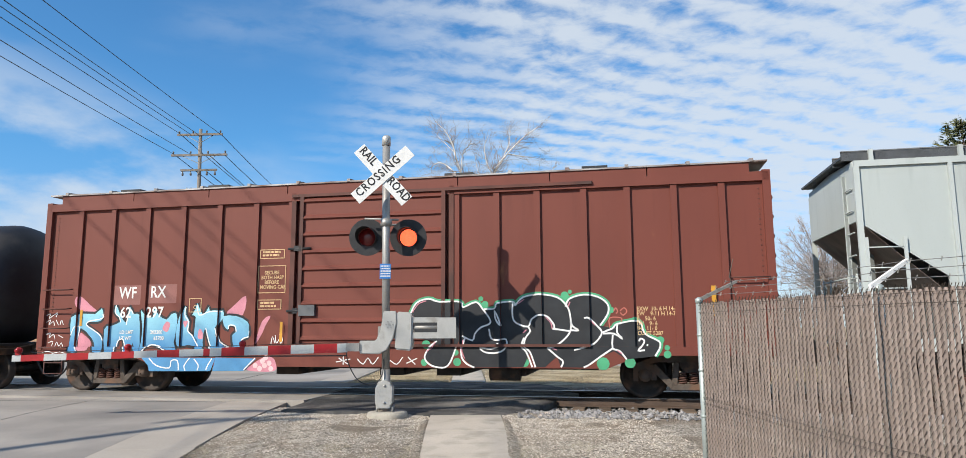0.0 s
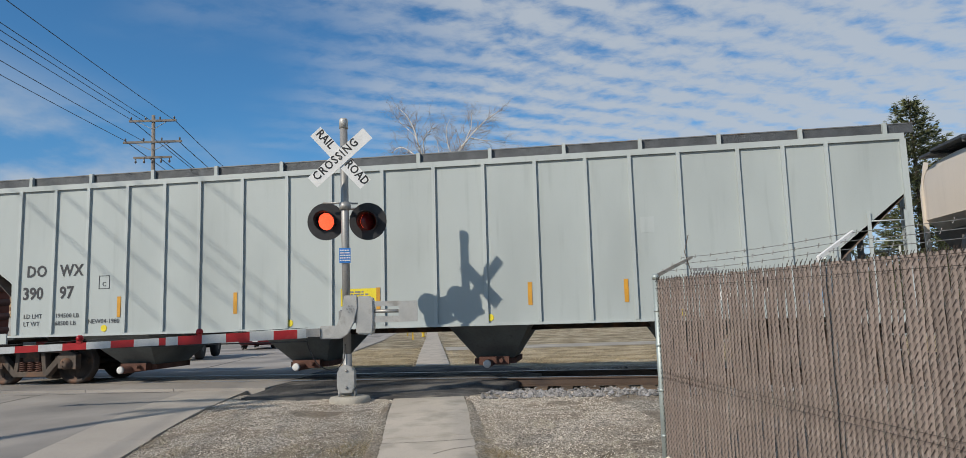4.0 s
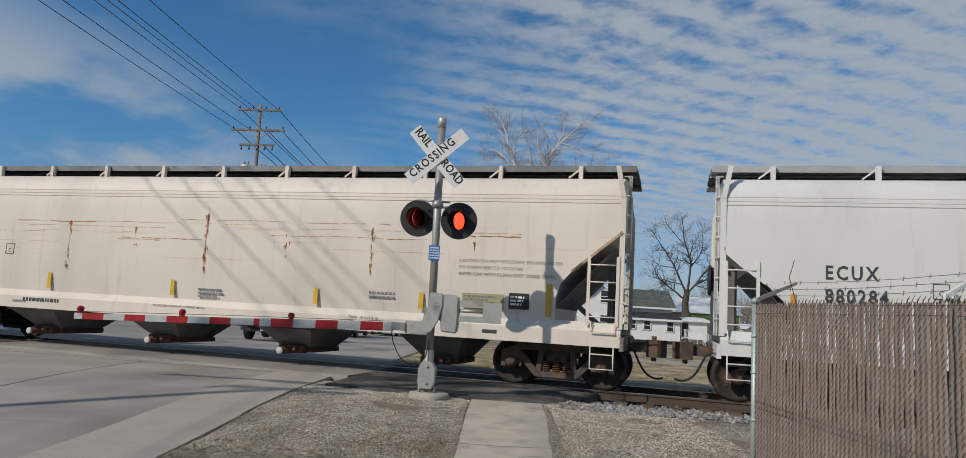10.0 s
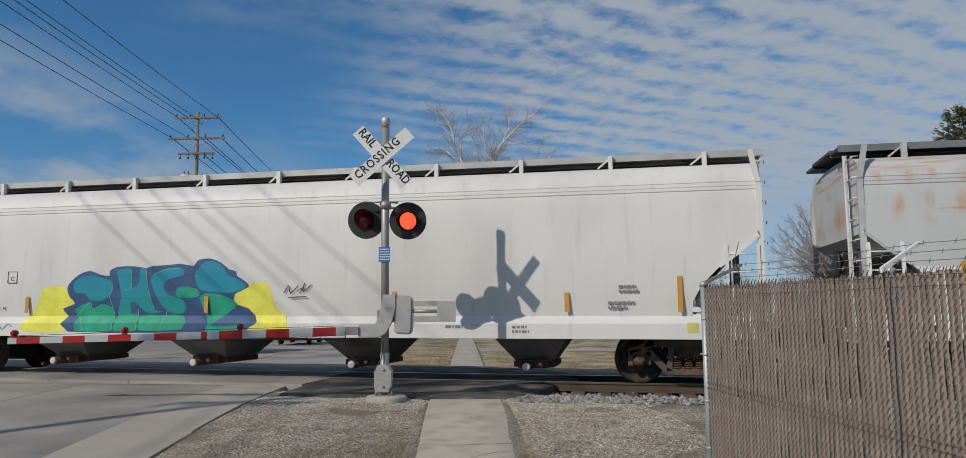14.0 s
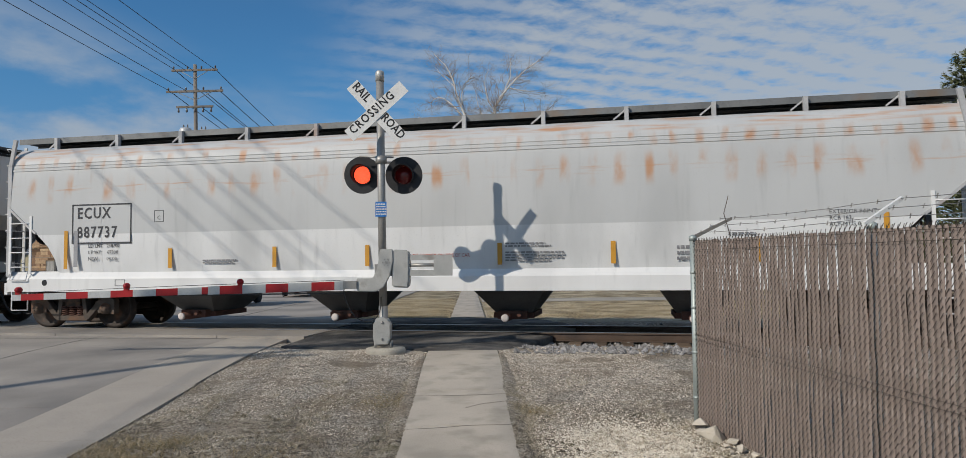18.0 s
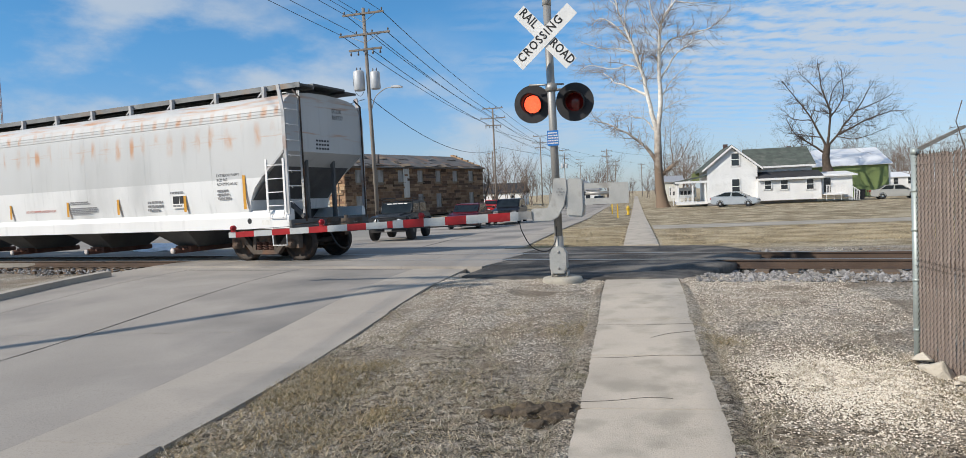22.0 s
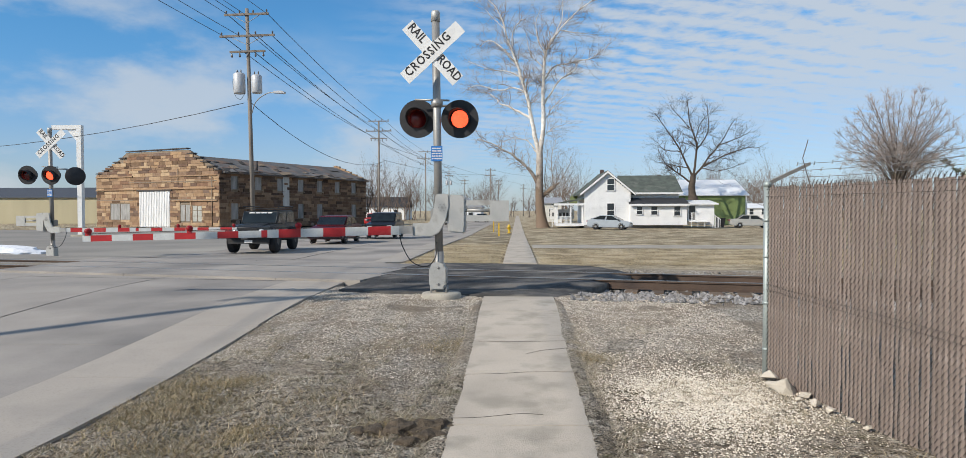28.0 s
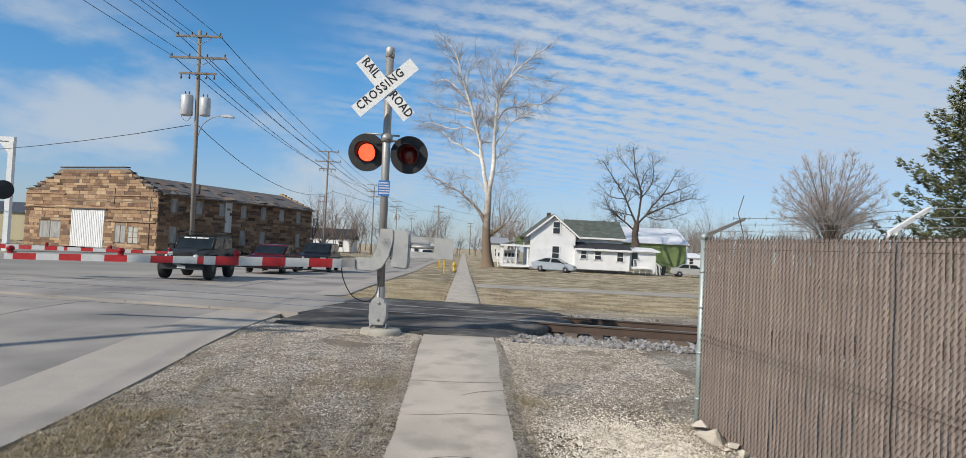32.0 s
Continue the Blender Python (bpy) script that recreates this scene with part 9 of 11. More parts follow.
def utility_pole(x, y, h, lean=0.0, arms=((13.75, 2.75), (12.45, 3.4), (11.5, 2.2)), cans=False, lamp=False, r=0.145):
    z = land(x, y)
    p = thing("utility_pole", "weathered wooden utility pole with crossarms" + (", transformers and a street lamp" if cans else ""), "utility pole", pose(x, y, z - 0.3, 0, lean, 0), "utility poles along the road")
    part("pole", rod(bmesh.new(), (0, 0, 0), (0, 0, h + 0.3), r, r * 0.72, 10), POLE, p)
    for k, (az, w) in enumerate(arms):
        zz = az + 0.3
        a = part("crossarm", bevelled(box(bmesh.new(), -w / 2, w / 2, -0.16, -0.05, zz - 0.06, zz + 0.06), 0.01, 1), POLE, p)
        if k < 2:
            bm = bmesh.new()
            for s in (-1, 1):
                rod(bm, (s * w * 0.3, -0.1, zz - 0.05), (0, -0.1, zz - 0.55), 0.02, seg=5)
            part("arm_brace", bm, GALV, a)
        for i in range(4 if k != 2 else 5):
            xx = -w / 2 + 0.12 + i * (w - 0.24) / (3 if k != 2 else 4)
            s = -1 if k == 2 else 1
            part("insulator", lathe(bmesh.new(), [(0.02, 0), (0.05, 0.03), (0.035, 0.07), (0.06, 0.10), (0.05, 0.16), (0.02, 0.2)] if s > 0 else [(0.02, -0.34), (0.07, -0.30), (0.06, -0.2), (0.04, -0.14), (0.03, -0.06), (0.02, -0.05)], 8, pose(xx, -0.1, zz + (0.06 if s > 0 else 0))), INSUL, a)
    if cans:
        for xx, s in ((-0.56, 1.22), (0.52, 1.08)):
            c = part("transformer", lathe(bmesh.new(), [(0.02, 0), (0.26 * s, 0), (0.29 * s, 0.05), (0.29 * s, 0.95 * s), (0.24 * s, 1.02 * s), (0.08, 1.06 * s), (0.02, 1.06 * s)], 16, pose(xx, -0.12, 9.25)), CAN, p, "grey can transformer")
            for i in (-1, 1):
                part("bushing", lathe(bmesh.new(), [(0.02, 0), (0.05, 0.02), (0.03, 0.06), (0.05, 0.1), (0.02, 0.2)], 8, pose(xx + i * 0.12, -0.12, 9.25 + 1.04 * s)), INSUL, c)
        bm = tube(bmesh.new(), spline([Vector(v) for v in ((-0.6, -0.1, 10.6), (-0.95, -0.1, 10.2), (-0.9, -0.1, 9.3), (-0.55, -0.1, 8.9), (-0.2, -0.15, 9.3))], 5, False), 0.014, 4)
        part("jumper_wire", bm, WIRE, p)
    if lamp:
        bm = tube(bmesh.new(), spline([Vector(v) for v in ((0.1, 0, 8.0), (0.5, -0.3, 8.7), (1.3, -0.7, 9.1), (1.9, -0.9, 9.12))], 5, False), 0.03, 6)
        l = part("lamp_arm", bm, GALV, p)
        part("lamp_head", bevelled(prism(bmesh.new(), [(1.8, 9.08), (2.5, 9.02), (2.55, 9.12), (2.3, 9.22), (1.85, 9.2)], -1.02, -0.80), 0.02, 1), CAN, l)
    return p


POLES = [(-16.5, 1.3, 14.2), (-16.37, 43, 14.12), (-18.05, 92, 13.75), (-18.2, 140, 13.5), (-18.4, 190, 13), (-18.4, 245, 13)]
for k, (x, y, h) in enumerate(POLES):
    utility_pole(x + (0.29 if k == 1 else 0), y, h, lean=-1.15 if k == 1 else 0.0, cans=k in (1, 4), lamp=k == 1)
for (x, y, h) in ((-5.6, 150, 11), (-5.4, 205, 11), (-30, 150, 12), (2.2, 240, 11)):
    utility_pole(x, y, h, arms=((h - 0.4, 2.2), (h - 1.5, 2.2)))


def hang(bm, a, b, sag, r=0.012, n=14):
    a, b = Vector(a), Vector(b)
    tube(bm, [a + (b - a) * k / n - Vector((0, 0, 4 * sag * (k / n) * (1 - k / n))) for k in range(n + 1)], r, 4)


def wires():
    w = thing("overhead_lines", "dark overhead wires strung between the utility poles", "wires")
    line = [(-16.5, -48, 14.2)] + POLES
    for (xa, ya, ha), (xb, yb, hb) in zip(line, line[1:]):
        za, zb = land(xa, ya), land(xb, yb)
        near = ((-1.25, -0.3), (-0.65, -0.3), (-0.2, -0.3), (1.2, -0.3), (-1.55, -1.6), (-0.55, -1.6))
        for off, dz in near if ya < 30 else ((-1.25, -0.3), (1.25, -0.3), (-1.55, -1.6), (0.55, -1.6), (1.5, -1.6), (0.4, -2.6)):
            bm = bmesh.new()
            hang(bm, (xa + off, ya - 0.1, ha + za + dz), (xb + off, yb - 0.1, hb + zb + dz), 0.25 if ya < 30 else 0.45, 0.016 if ya < 40 else 0.022)
            part("line_wire", bm, WIRE, w)
    for a, b, s in (((-16.6, 43, 8.3), (-64, 52, 7.2), 1.9), ((-16.4, 43, 8.5), (-15.5, 82, 7.4), 1.7), ((-15.5, 82, 7.6), (-5.6, 150, 9.5), 0.8), ((-18, 92, 10.5), (2.2, 240, 10.6), 0.6), ((-5.6, 150, 10.4), (14, 165, 9.5), 0.8)):
        bm = bmesh.new()
        hang(bm, a, b, s, 0.022)
        part("service_wire", bm, WIRE, w)


wires()


# ---- stone warehouse ----
def island_mat(name, cols, rough=0.9):
    m = bpy.data.materials.new(name)
    m.use_nodes = True
    nt = m.node_tree
    bsdf = nt.nodes["Principled BSDF"]
    bsdf.inputs["Roughness"].default_value, bsdf.inputs["Specular IOR Level"].default_value = rough, 0.15
    geo, ramp = nt.nodes.new("ShaderNodeNewGeometry"), nt.nodes.new("ShaderNodeValToRGB")
    nt.links.new(geo.outputs["Random Per Island"], ramp.inputs[0])
    els = ramp.color_ramp.elements
    for k, c in enumerate(cols):
        e = els[k] if k < 2 else els.new(k / (len(cols) - 1))
        e.position = k / (len(cols) - 1)
        e.color = (*c, 1)
    co, tx, mx = nt.nodes.new("ShaderNodeTexCoord"), nt.nodes.new("ShaderNodeTexNoise"), nt.nodes.new("ShaderNodeMix")
    tx.inputs["Scale"].default_value, tx.inputs["Detail"].default_value = 2.5, 6
    nt.links.new(co.outputs["Object"], tx.inputs[0])
    mx.data_type, mx.blend_type = "RGBA", "MULTIPLY"
    mr = nt.nodes.new("ShaderNodeMapRange")
    nt.links.new(tx.outputs["Fac"], mr.inputs[0])
    mr.inputs[1].default_value, mr.inputs[2].default_value, mr.inputs[3].default_value, mr.inputs[4].default_value = 0.35, 0.7, 0.0, 0.6
    nt.links.new(mr.outputs[0], mx.inputs["Factor"])
    nt.links.new(ramp.outputs[0], mx.inputs[6])
    mx.inputs[7].default_value = (0.55, 0.5, 0.46, 1)
    nt.links.new(mx.outputs[2], bsdf.inputs["Base Color"])
    return m


def clear_of(a, b, gaps):
    """What is left of the stretch a to b outside the gaps."""
    left = [(a, b)]
    for u, v in gaps:
        left = [(max(p, q0), min(q, q1)) for p, q in left for q0, q1 in ((-99, u), (v, 99)) if min(q, q1) - max(p, q0) > 0.06]
    return left


def warehouse():
    w = thing("stone_warehouse", "old two-storey brown stone warehouse with stepped gable", "building", pose(-33.0, 77.0, -0.25, 0, 0, -23.7))
    L, D = 21.0, 27.3
    stone = island_mat("ashlar_stone", [(0.10, 0.062, 0.042), (0.38, 0.255, 0.16), (0.52, 0.38, 0.24), (0.26, 0.155, 0.10), (0.16, 0.11, 0.085), (0.44, 0.29, 0.17), (0.21, 0.15, 0.12)])
    mortar = mat("mortar", (0.24, 0.19, 0.14), 0.9, vary=0.15)
    g = lambda f: -L + L * (f * 1.115 / (1 - f + f * 1.115))
    steps = [(g(0.0), 6.5), (g(0.05), 6.85), (g(0.10), 7.35), (g(0.14), 7.85), (g(0.19), 8.3), (g(0.245), 9.05), (g(0.745), 9.05), (g(0.80), 8.45), (g(0.855), 7.95), (g(0.91), 7.45), (g(0.965), 6.9), (0, 6.5)]

    def gable_top(x):
        z = 6.5
        for (a, za), (b, zb) in zip(steps, steps[1:]):
            if a <= x <= b:
                z = min(za, zb) if (za, zb) != (9.05, 9.05) else 9.05
        return z
    holes = [(g(0.35), g(0.60), 0.0, 4.3), (g(0.11), g(0.275), 0.9, 2.9), (g(0.68), g(0.767), 0.75, 2.75), (g(0.78), g(0.862), 0.75, 2.6)]
    rnd = random.Random(4)
    bm = bmesh.new()
    z, row = 0.0, 0
    while z < 9.0:
        h = rnd.choice((0.27, 0.34, 0.42))
        x = -L + rnd.uniform(-0.6, 0)
        while x < 0:
            ln = rnd.uniform(0.5, 1.9)
            a, b = max(-L, x + 0.012), min(0, x + ln - 0.012)
            mid = (a + b) / 2
            if b - a > 0.1 and z + h <= gable_top(mid) + 0.05:
                for a1, b1 in clear_of(a, b, [(u, v) for u, v, c, d in holes if c - 0.1 < z + h / 2 < d]):
                    box(bm, a1, b1, -0.03 - rnd.uniform(0, 0.04), 0.2, z + 0.012, z + h - 0.012)
            x += ln
        z += h
    s = part("front_stonework", bm, stone, w)
    s["kind"] = "stuff"
    side_wins = [(2.2 + k * 3.7, 4.4, 5.9) for k in range(7)] + [(2.2, 1.0, 2.8), (13.3, 1.0, 2.9), (17.0, 1.0, 2.8), (24.4, 1.0, 2.8)]
    bm = bmesh.new()
    z = 0.0
    while z < 6.2:
        h = rnd.choice((0.27, 0.34, 0.42))
        y = rnd.uniform(-0.6, 0)
        while y < D:
            ln = rnd.uniform(0.5, 1.9)
            a, b = max(0.0, y + 0.012), min(D, y + ln - 0.012)
            if b - a > 0.1:
                for a1, b1 in clear_of(a, b, [(u - 0.6, u + 0.6) for u, c, d in side_wins if c - 0.1 < z + h / 2 < d]):
                    box(bm, -0.2, 0.03 + rnd.uniform(0, 0.11), a1, b1, z + 0.012, z + h - 0.012)
            y += ln
        z += h
    for a, b, zl in ((-L, -0.4, 4.45), (g(0.60), -0.2, 5.9), (g(0.62), -0.2, 3.05), (-L, g(0.3), 6.0)):
        part("stone_ledge", box(bmesh.new(), a, b, -0.17, 0.1, zl, zl + 0.13), stone, w)
    # ashlar palette darkened: the side wall's shade is put into its stone colours
    shaded_stone = island_mat("shaded_side_stone", [(0.06, 0.042, 0.032), (0.25, 0.165, 0.11), (0.33, 0.235, 0.155), (0.17, 0.105, 0.07), (0.10, 0.072, 0.058), (0.28, 0.18, 0.11), (0.13, 0.095, 0.08)])
    s = part("side_stonework", bm, shaded_stone, w)
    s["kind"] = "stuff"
    part("wall_core", box(bmesh.new(), -L + 0.05, -0.05, 0.05, D, 0, 6.3), mortar, w)
    core = [(x, z) for k, (x, z) in enumerate(steps)]
    part("gable_core", prism(bmesh.new(), [(-L + 0.05, 6.2)] + [(x, z - 0.1) for x, z in steps] + [(-0.05, 6.2)], 0.06, 0.4), mortar, w)
    cap = mat("coping_dark", (0.07, 0.06, 0.055), 0.8, vary=0.2)
    for (a, za), (b, zb) in zip(steps, steps[1:]):
        zz = 9.05 if (za, zb) == (9.05, 9.05) else min(za, zb)
        part("coping", box(bmesh.new(), a, b, -0.12, 0.45, zz, zz + 0.12), cap, w)
    wood = mat("old_trim", (0.22, 0.17, 0.12), 0.85, vary=0.2)
    roof_m = mat("old_roofing", (0.13, 0.125, 0.12), 0.9, vary=0.3, scale=0.8, fine=8, stain=(0.22, 0.13, 0.085), stain_amount=0.5, stain_scale=0.6, bump=0.3)
    bm = prism(bmesh.new(), [(0.45, 6.15), (0.45, 6.32), (-5.2, 8.35), (-L + 5.2, 8.35), (-L - 0.3, 6.32), (-L - 0.3, 6.15)], 0.41, D + 0.2)
    part("roof", bm, roof_m, w, "sagging dark patched roof")
    for k in range(11):
        part("roof_step", box(bmesh.new(), -5.6 + k * 0.52, -5.08 + k * 0.52, D - 0.3, D + 0.1, 6.0, 8.62 - k * 0.21 + 0.1 * (k % 2)), stone, w)
    # torn felt and boards along the eave and over the roof
    torn = mat("torn_felt", (0.055, 0.05, 0.046), 0.9, vary=0.35, scale=2, fine=10)
    for k in range(46):
        y0, f = rnd.uniform(0.6, D - 1.2), rnd.choice((0.0, 0.0, 0.06, 0.3, 0.6))
        m_ = pose(0.40 - 5.6 * f, y0, 6.34 + 2.03 * f, rnd.uniform(-8, 8), 19.8 + rnd.uniform(-9, 9), rnd.uniform(-14, 14))
        part("torn_sheet", box(bmesh.new(), -rnd.uniform(0.3, 0.9), rnd.uniform(0.05, 0.3), 0, rnd.uniform(0.5, 1.8), 0.0, 0.04, m_), rnd.choice((torn, torn, roof_m, wood)), w)
    shut = mat("window_board", (0.30, 0.295, 0.28), 0.85, vary=0.25, scale=3, fine=20, streak=4, stain=(0.12, 0.115, 0.11), stain_amount=0.4)
    for y, z0, z1 in side_wins:
        n = part("window", box(bmesh.new(), -0.12, -0.02, y - 0.6, y + 0.6, z0, z1), shut, w, "boarded grey window")
        part("window_frame", box(bmesh.new(), -0.02, 0.03, y - 0.6, y - 0.5, z0, z1), wood, n)
        part("window_frame", box(bmesh.new(), -0.02, 0.03, y + 0.5, y + 0.6, z0, z1), wood, n)
        part("lintel", box(bmesh.new(), -0.1, 0.10, y - 0.8, y + 0.8, z1, z1 + 0.2), shaded_stone, n)
        part("sill", box(bmesh.new(), -0.1, 0.12, y - 0.75, y + 0.75, z0 - 0.12, z0), mortar, n)
    corr = mat("white_corrugated", (0.72, 0.72, 0.71), 0.5, vary=0.08, scale=2, fine=20, streak=5, stain=(0.55, 0.54, 0.52), stain_amount=0.35)
    a, b, z0, z1 = holes[0]
    d = part("sliding_door", box(bmesh.new(), a, b, -0.06, 0.1, 0.02, 4.25), corr, w, "white corrugated sliding door")
    k = 0
    x = a + 0.1
    while x < b - 0.05:
        part("door_rib", box(bmesh.new(), x, x + 0.09, -0.10, -0.06, 0.02, 4.25), corr, d)
        x += 0.28
    part("door_rail", box(bmesh.new(), a - 0.3, b + 0.4, -0.2, -0.05, 4.3, 4.45), cap, d)
    for a, b, z0, z1 in holes[1:]:
        n = part("window", box(bmesh.new(), a, b, -0.02, 0.1, z0, z1), shut if (a, b) != holes[3][:2] else mat("dusty_pane", (0.42, 0.42, 0.38), 0.3, vary=0.2, scale=2), w)
        part("window_frame", box(bmesh.new(), a, b, -0.05, -0.02, z1 - 0.1, z1), wood, n)
        part("window_frame", box(bmesh.new(), a, a + 0.1, -0.05, -0.02, z0, z1), wood, n)
        part("window_frame", box(bmesh.new(), b - 0.1, b, -0.05, -0.02, z0, z1), wood, n)
        part("window_frame", box(bmesh.new(), (a + b) / 2 - 0.05, (a + b) / 2 + 0.05, -0.055, -0.02, z0, z1), wood, n)
        if (a, b) == holes[3][:2]:
            for kk in (1, 2):
                part("glazing_bar", box(bmesh.new(), a, b, -0.05, -0.02, z0 + (z1 - z0) * kk / 3 - 0.03, z0 + (z1 - z0) * kk / 3 + 0.03), wood, n)
    part("side_door", box(bmesh.new(), 0.0, 0.12, 10.0, 11.1, 2.4, 6.3), mat("pale_metal", (0.45, 0.45, 0.43), 0.5, 0.2, vary=0.15, streak=5), w, "pale metal chute door")
    bm = bmesh.new()
    rod(bm, (g(0.945), -0.1, 0.3), (g(0.945), -0.1, 5.8), 0.05, seg=6)
    rod(bm, (g(0.67), -0.1, 5.0), (g(0.67), -0.1, 6.8), 0.04, seg=6)
    part("downpipe", bm, wood, w)
    part("tie_rail", box(bmesh.new(), -L + 6, -0.3, -0.09, -0.05, 5.3, 5.38), mortar, w)
    part("tie_rail", box(bmesh.new(), g(0.6), -0.3, -0.09, -0.05, 3.2, 3.28), mortar, w)
    part("tie_rail", box(bmesh.new(), -L + 0.2, g(0.3), -0.09, -0.05, 3.2, 3.28), mortar, w)
    part("vent_pipe", rod(bmesh.new(), (-0.8, 6.5, 6.4), (-0.8, 6.5, 7.9), 0.15, seg=8), cap, w)


warehouse()


# ---- white house, barn and other far buildings ----
SIDING = mat("white_siding", (0.74, 0.74, 0.73), 0.6, vary=0.06, scale=1, fine=10, stain=(0.6, 0.6, 0.58), stain_amount=0.25)
SHINGLE = mat("green_shingles", (0.085, 0.10, 0.085), 0.9, vary=0.25, scale=1.5, fine=8, stain=(0.14, 0.145, 0.13), stain_amount=0.4)
DARKROOF = mat("dark_shingles", (0.035, 0.036, 0.04), 0.85, vary=0.25, scale=1.5, fine=8)
PANE = mat("window_pane", (0.02, 0.025, 0.03), 0.1, vary=0.2, spec=0.8, grain=0.0)


def window_on(h, x, z, w, ht, y, sub=None):
    n = part("window", box(bmesh.new(), x - w / 2, x + w / 2, y - 0.02, y + 0.02, z, z + ht), PANE, h)
    for a, b, c, d in ((x - w / 2 - 0.09, x - w / 2, z - 0.09, z + ht + 0.09), (x + w / 2, x + w / 2 + 0.09, z - 0.09, z + ht + 0.09), (x - w / 2, x + w / 2, z + ht, z + ht + 0.09), (x - w / 2 - 0.12, x + w / 2 + 0.12, z - 0.1, z), (x - w / 2, x + w / 2, z + ht / 2 - 0.03, z + ht / 2 + 0.03)):
        part("window_frame", box(bmesh.new(), a, b, y - 0.05, y + 0.0, c, d), SIDING, n)


def house():
    h = thing("white_house", "white clapboard farmhouse with green shingle roof and porch", "house", pose(7.6, 79.3, -0.27))
    part("wall", prism(bmesh.new(), [(0, 0.3), (0, 3.95), (2.55, 6.05), (5.1, 3.95), (5.1, 0.3)], 0, 9), SIDING, h)
    part("foundation", box(bmesh.new(), 0.02, 10.9, 0.02, 8.9, 0, 0.3), mat("block_foundation", (0.2, 0.19, 0.18), 0.9), h)
    # clapboards on the gable
    bm = bmesh.new()
    for k in range(26):
        z = 0.32 + k * 0.215
        half = 2.55 if z < 3.85 else max(0.05, 2.55 - (z - 3.85) * 1.22)
        prism(bm, [(0.0, z), (-0.022, z), (0.0, z + 0.215)], 2.55 - half, 2.55 + half, "x")
    s = part("clapboard", bm, SIDING, h)
    s["kind"] = "stuff"
    for sgn in (-1, 1):
        pts = [(2.55, 6.2), (2.55 + sgn * 3.1, 3.65), (2.55 + sgn * 3.1, 3.82), (2.55, 6.38)]
        part("gable_roof", prism(bmesh.new(), pts, -0.35, 9.2), SHINGLE, h)
        part("rake_board", prism(bmesh.new(), [(2.55, 6.08), (2.55 + sgn * 3.05, 3.58), (2.55 + sgn * 3.05, 3.8), (2.55, 6.32)], -0.4, -0.355), SIDING, h)
    part("chimney", box(bmesh.new(), 2.35, 2.8, 5.0, 5.5, 5.5, 6.75), mat("chimney_brick", (0.09, 0.06, 0.055), 0.9, vary=0.2), h)
    part("chimney", box(bmesh.new(), 9.3, 9.7, 6.0, 6.4, 4.8, 6.2), mat("chimney_brick", (0.09, 0.06, 0.055)), h)
    window_on(h, 2.9, 4.15, 0.75, 1.3, -0.03)
    window_on(h, 2.9, 1.2, 0.75, 1.5, -0.03)
    # wing with long roof
    part("wing_wall", box(bmesh.new(), 5.12, 10.8, 1.6, 8.5, 0.3, 4.0), SIDING, h)
    part("wing_roof", prism(bmesh.new(), [(1.1, 3.85), (1.1, 4.0), (5.0, 6.05), (9.0, 4.0), (9.0, 3.85)], 4.4, 11.1, "x"), SHINGLE, h, "green shingle roof")
    part("wing_fascia", box(bmesh.new(), 5.3, 11.1, 1.05, 1.12, 3.75, 3.95), SIDING, h)
    # low addition with dark lean-to roof
    part("addition_wall", box(bmesh.new(), 5.0, 11.2, -0.6, 1.6, 0.3, 2.55), SIDING, h)
    part("lean_to_roof", prism(bmesh.new(), [(-0.95, 2.5), (-0.95, 2.62), (1.6, 3.35), (1.6, 3.1)], 4.9, 11.4, "x"), DARKROOF, h, "black lean-to roof")
    part("fascia", box(bmesh.new(), 4.9, 11.4, -1.0, -0.955, 2.42, 2.64), SIDING, h)
    for x, w, z, ht in ((6.0, 0.6, 1.5, 0.85), (7.6, 0.65, 1.45, 0.9), (10.1, 0.65, 1.35, 1.0)):
        window_on(h, x, z, w, ht, -0.63)
    # back stoop with stair and rails
    part("stoop_wall", box(bmesh.new(), 11.4, 14.3, 0.0, 3.5, 0.3, 2.75), SIDING, h)
    part("stoop_roof", prism(bmesh.new(), [(-0.4, 2.55), (-0.4, 2.68), (3.6, 3.1), (3.6, 2.9)], 11.3, 14.7, "x"), SIDING, h)
    part("stoop_door", box(bmesh.new(), 11.55, 12.2, -0.06, 0.0, 0.9, 2.4), PANE, h)
    part("deck", box(bmesh.new(), 11.4, 13.6, -1.5, 0.0, 0.65, 0.78), SIDING, h)
    r = part("deck_rail", box(bmesh.new(), 11.4, 13.6, -1.5, -1.44, 1.6, 1.68), SIDING, h)
    for k in range(16):
        part("baluster", box(bmesh.new(), 11.42 + k * 0.14, 11.47 + k * 0.14, -1.49, -1.45, 0.1 if k % 5 == 0 else 0.78, 1.6), SIDING, r)
    part("stair_rail", prism(bmesh.new(), [(13.6, 1.6), (13.6, 1.68), (14.6, 0.95), (14.6, 0.87)], -1.5, -1.44), SIDING, r)
    for k in range(6):
        x = 13.7 + k * 0.16
        part("baluster", box(bmesh.new(), x, x + 0.05, -1.49, -1.45, 0.05, 1.55 - k * 0.115), SIDING, r)
    # front porch at the street side
    part("porch_roof", prism(bmesh.new(), [(-3.3, 2.6), (-3.3, 2.75), (0.0, 3.35), (0.0, 3.15)], 0.2, 6.5), SHINGLE, h)
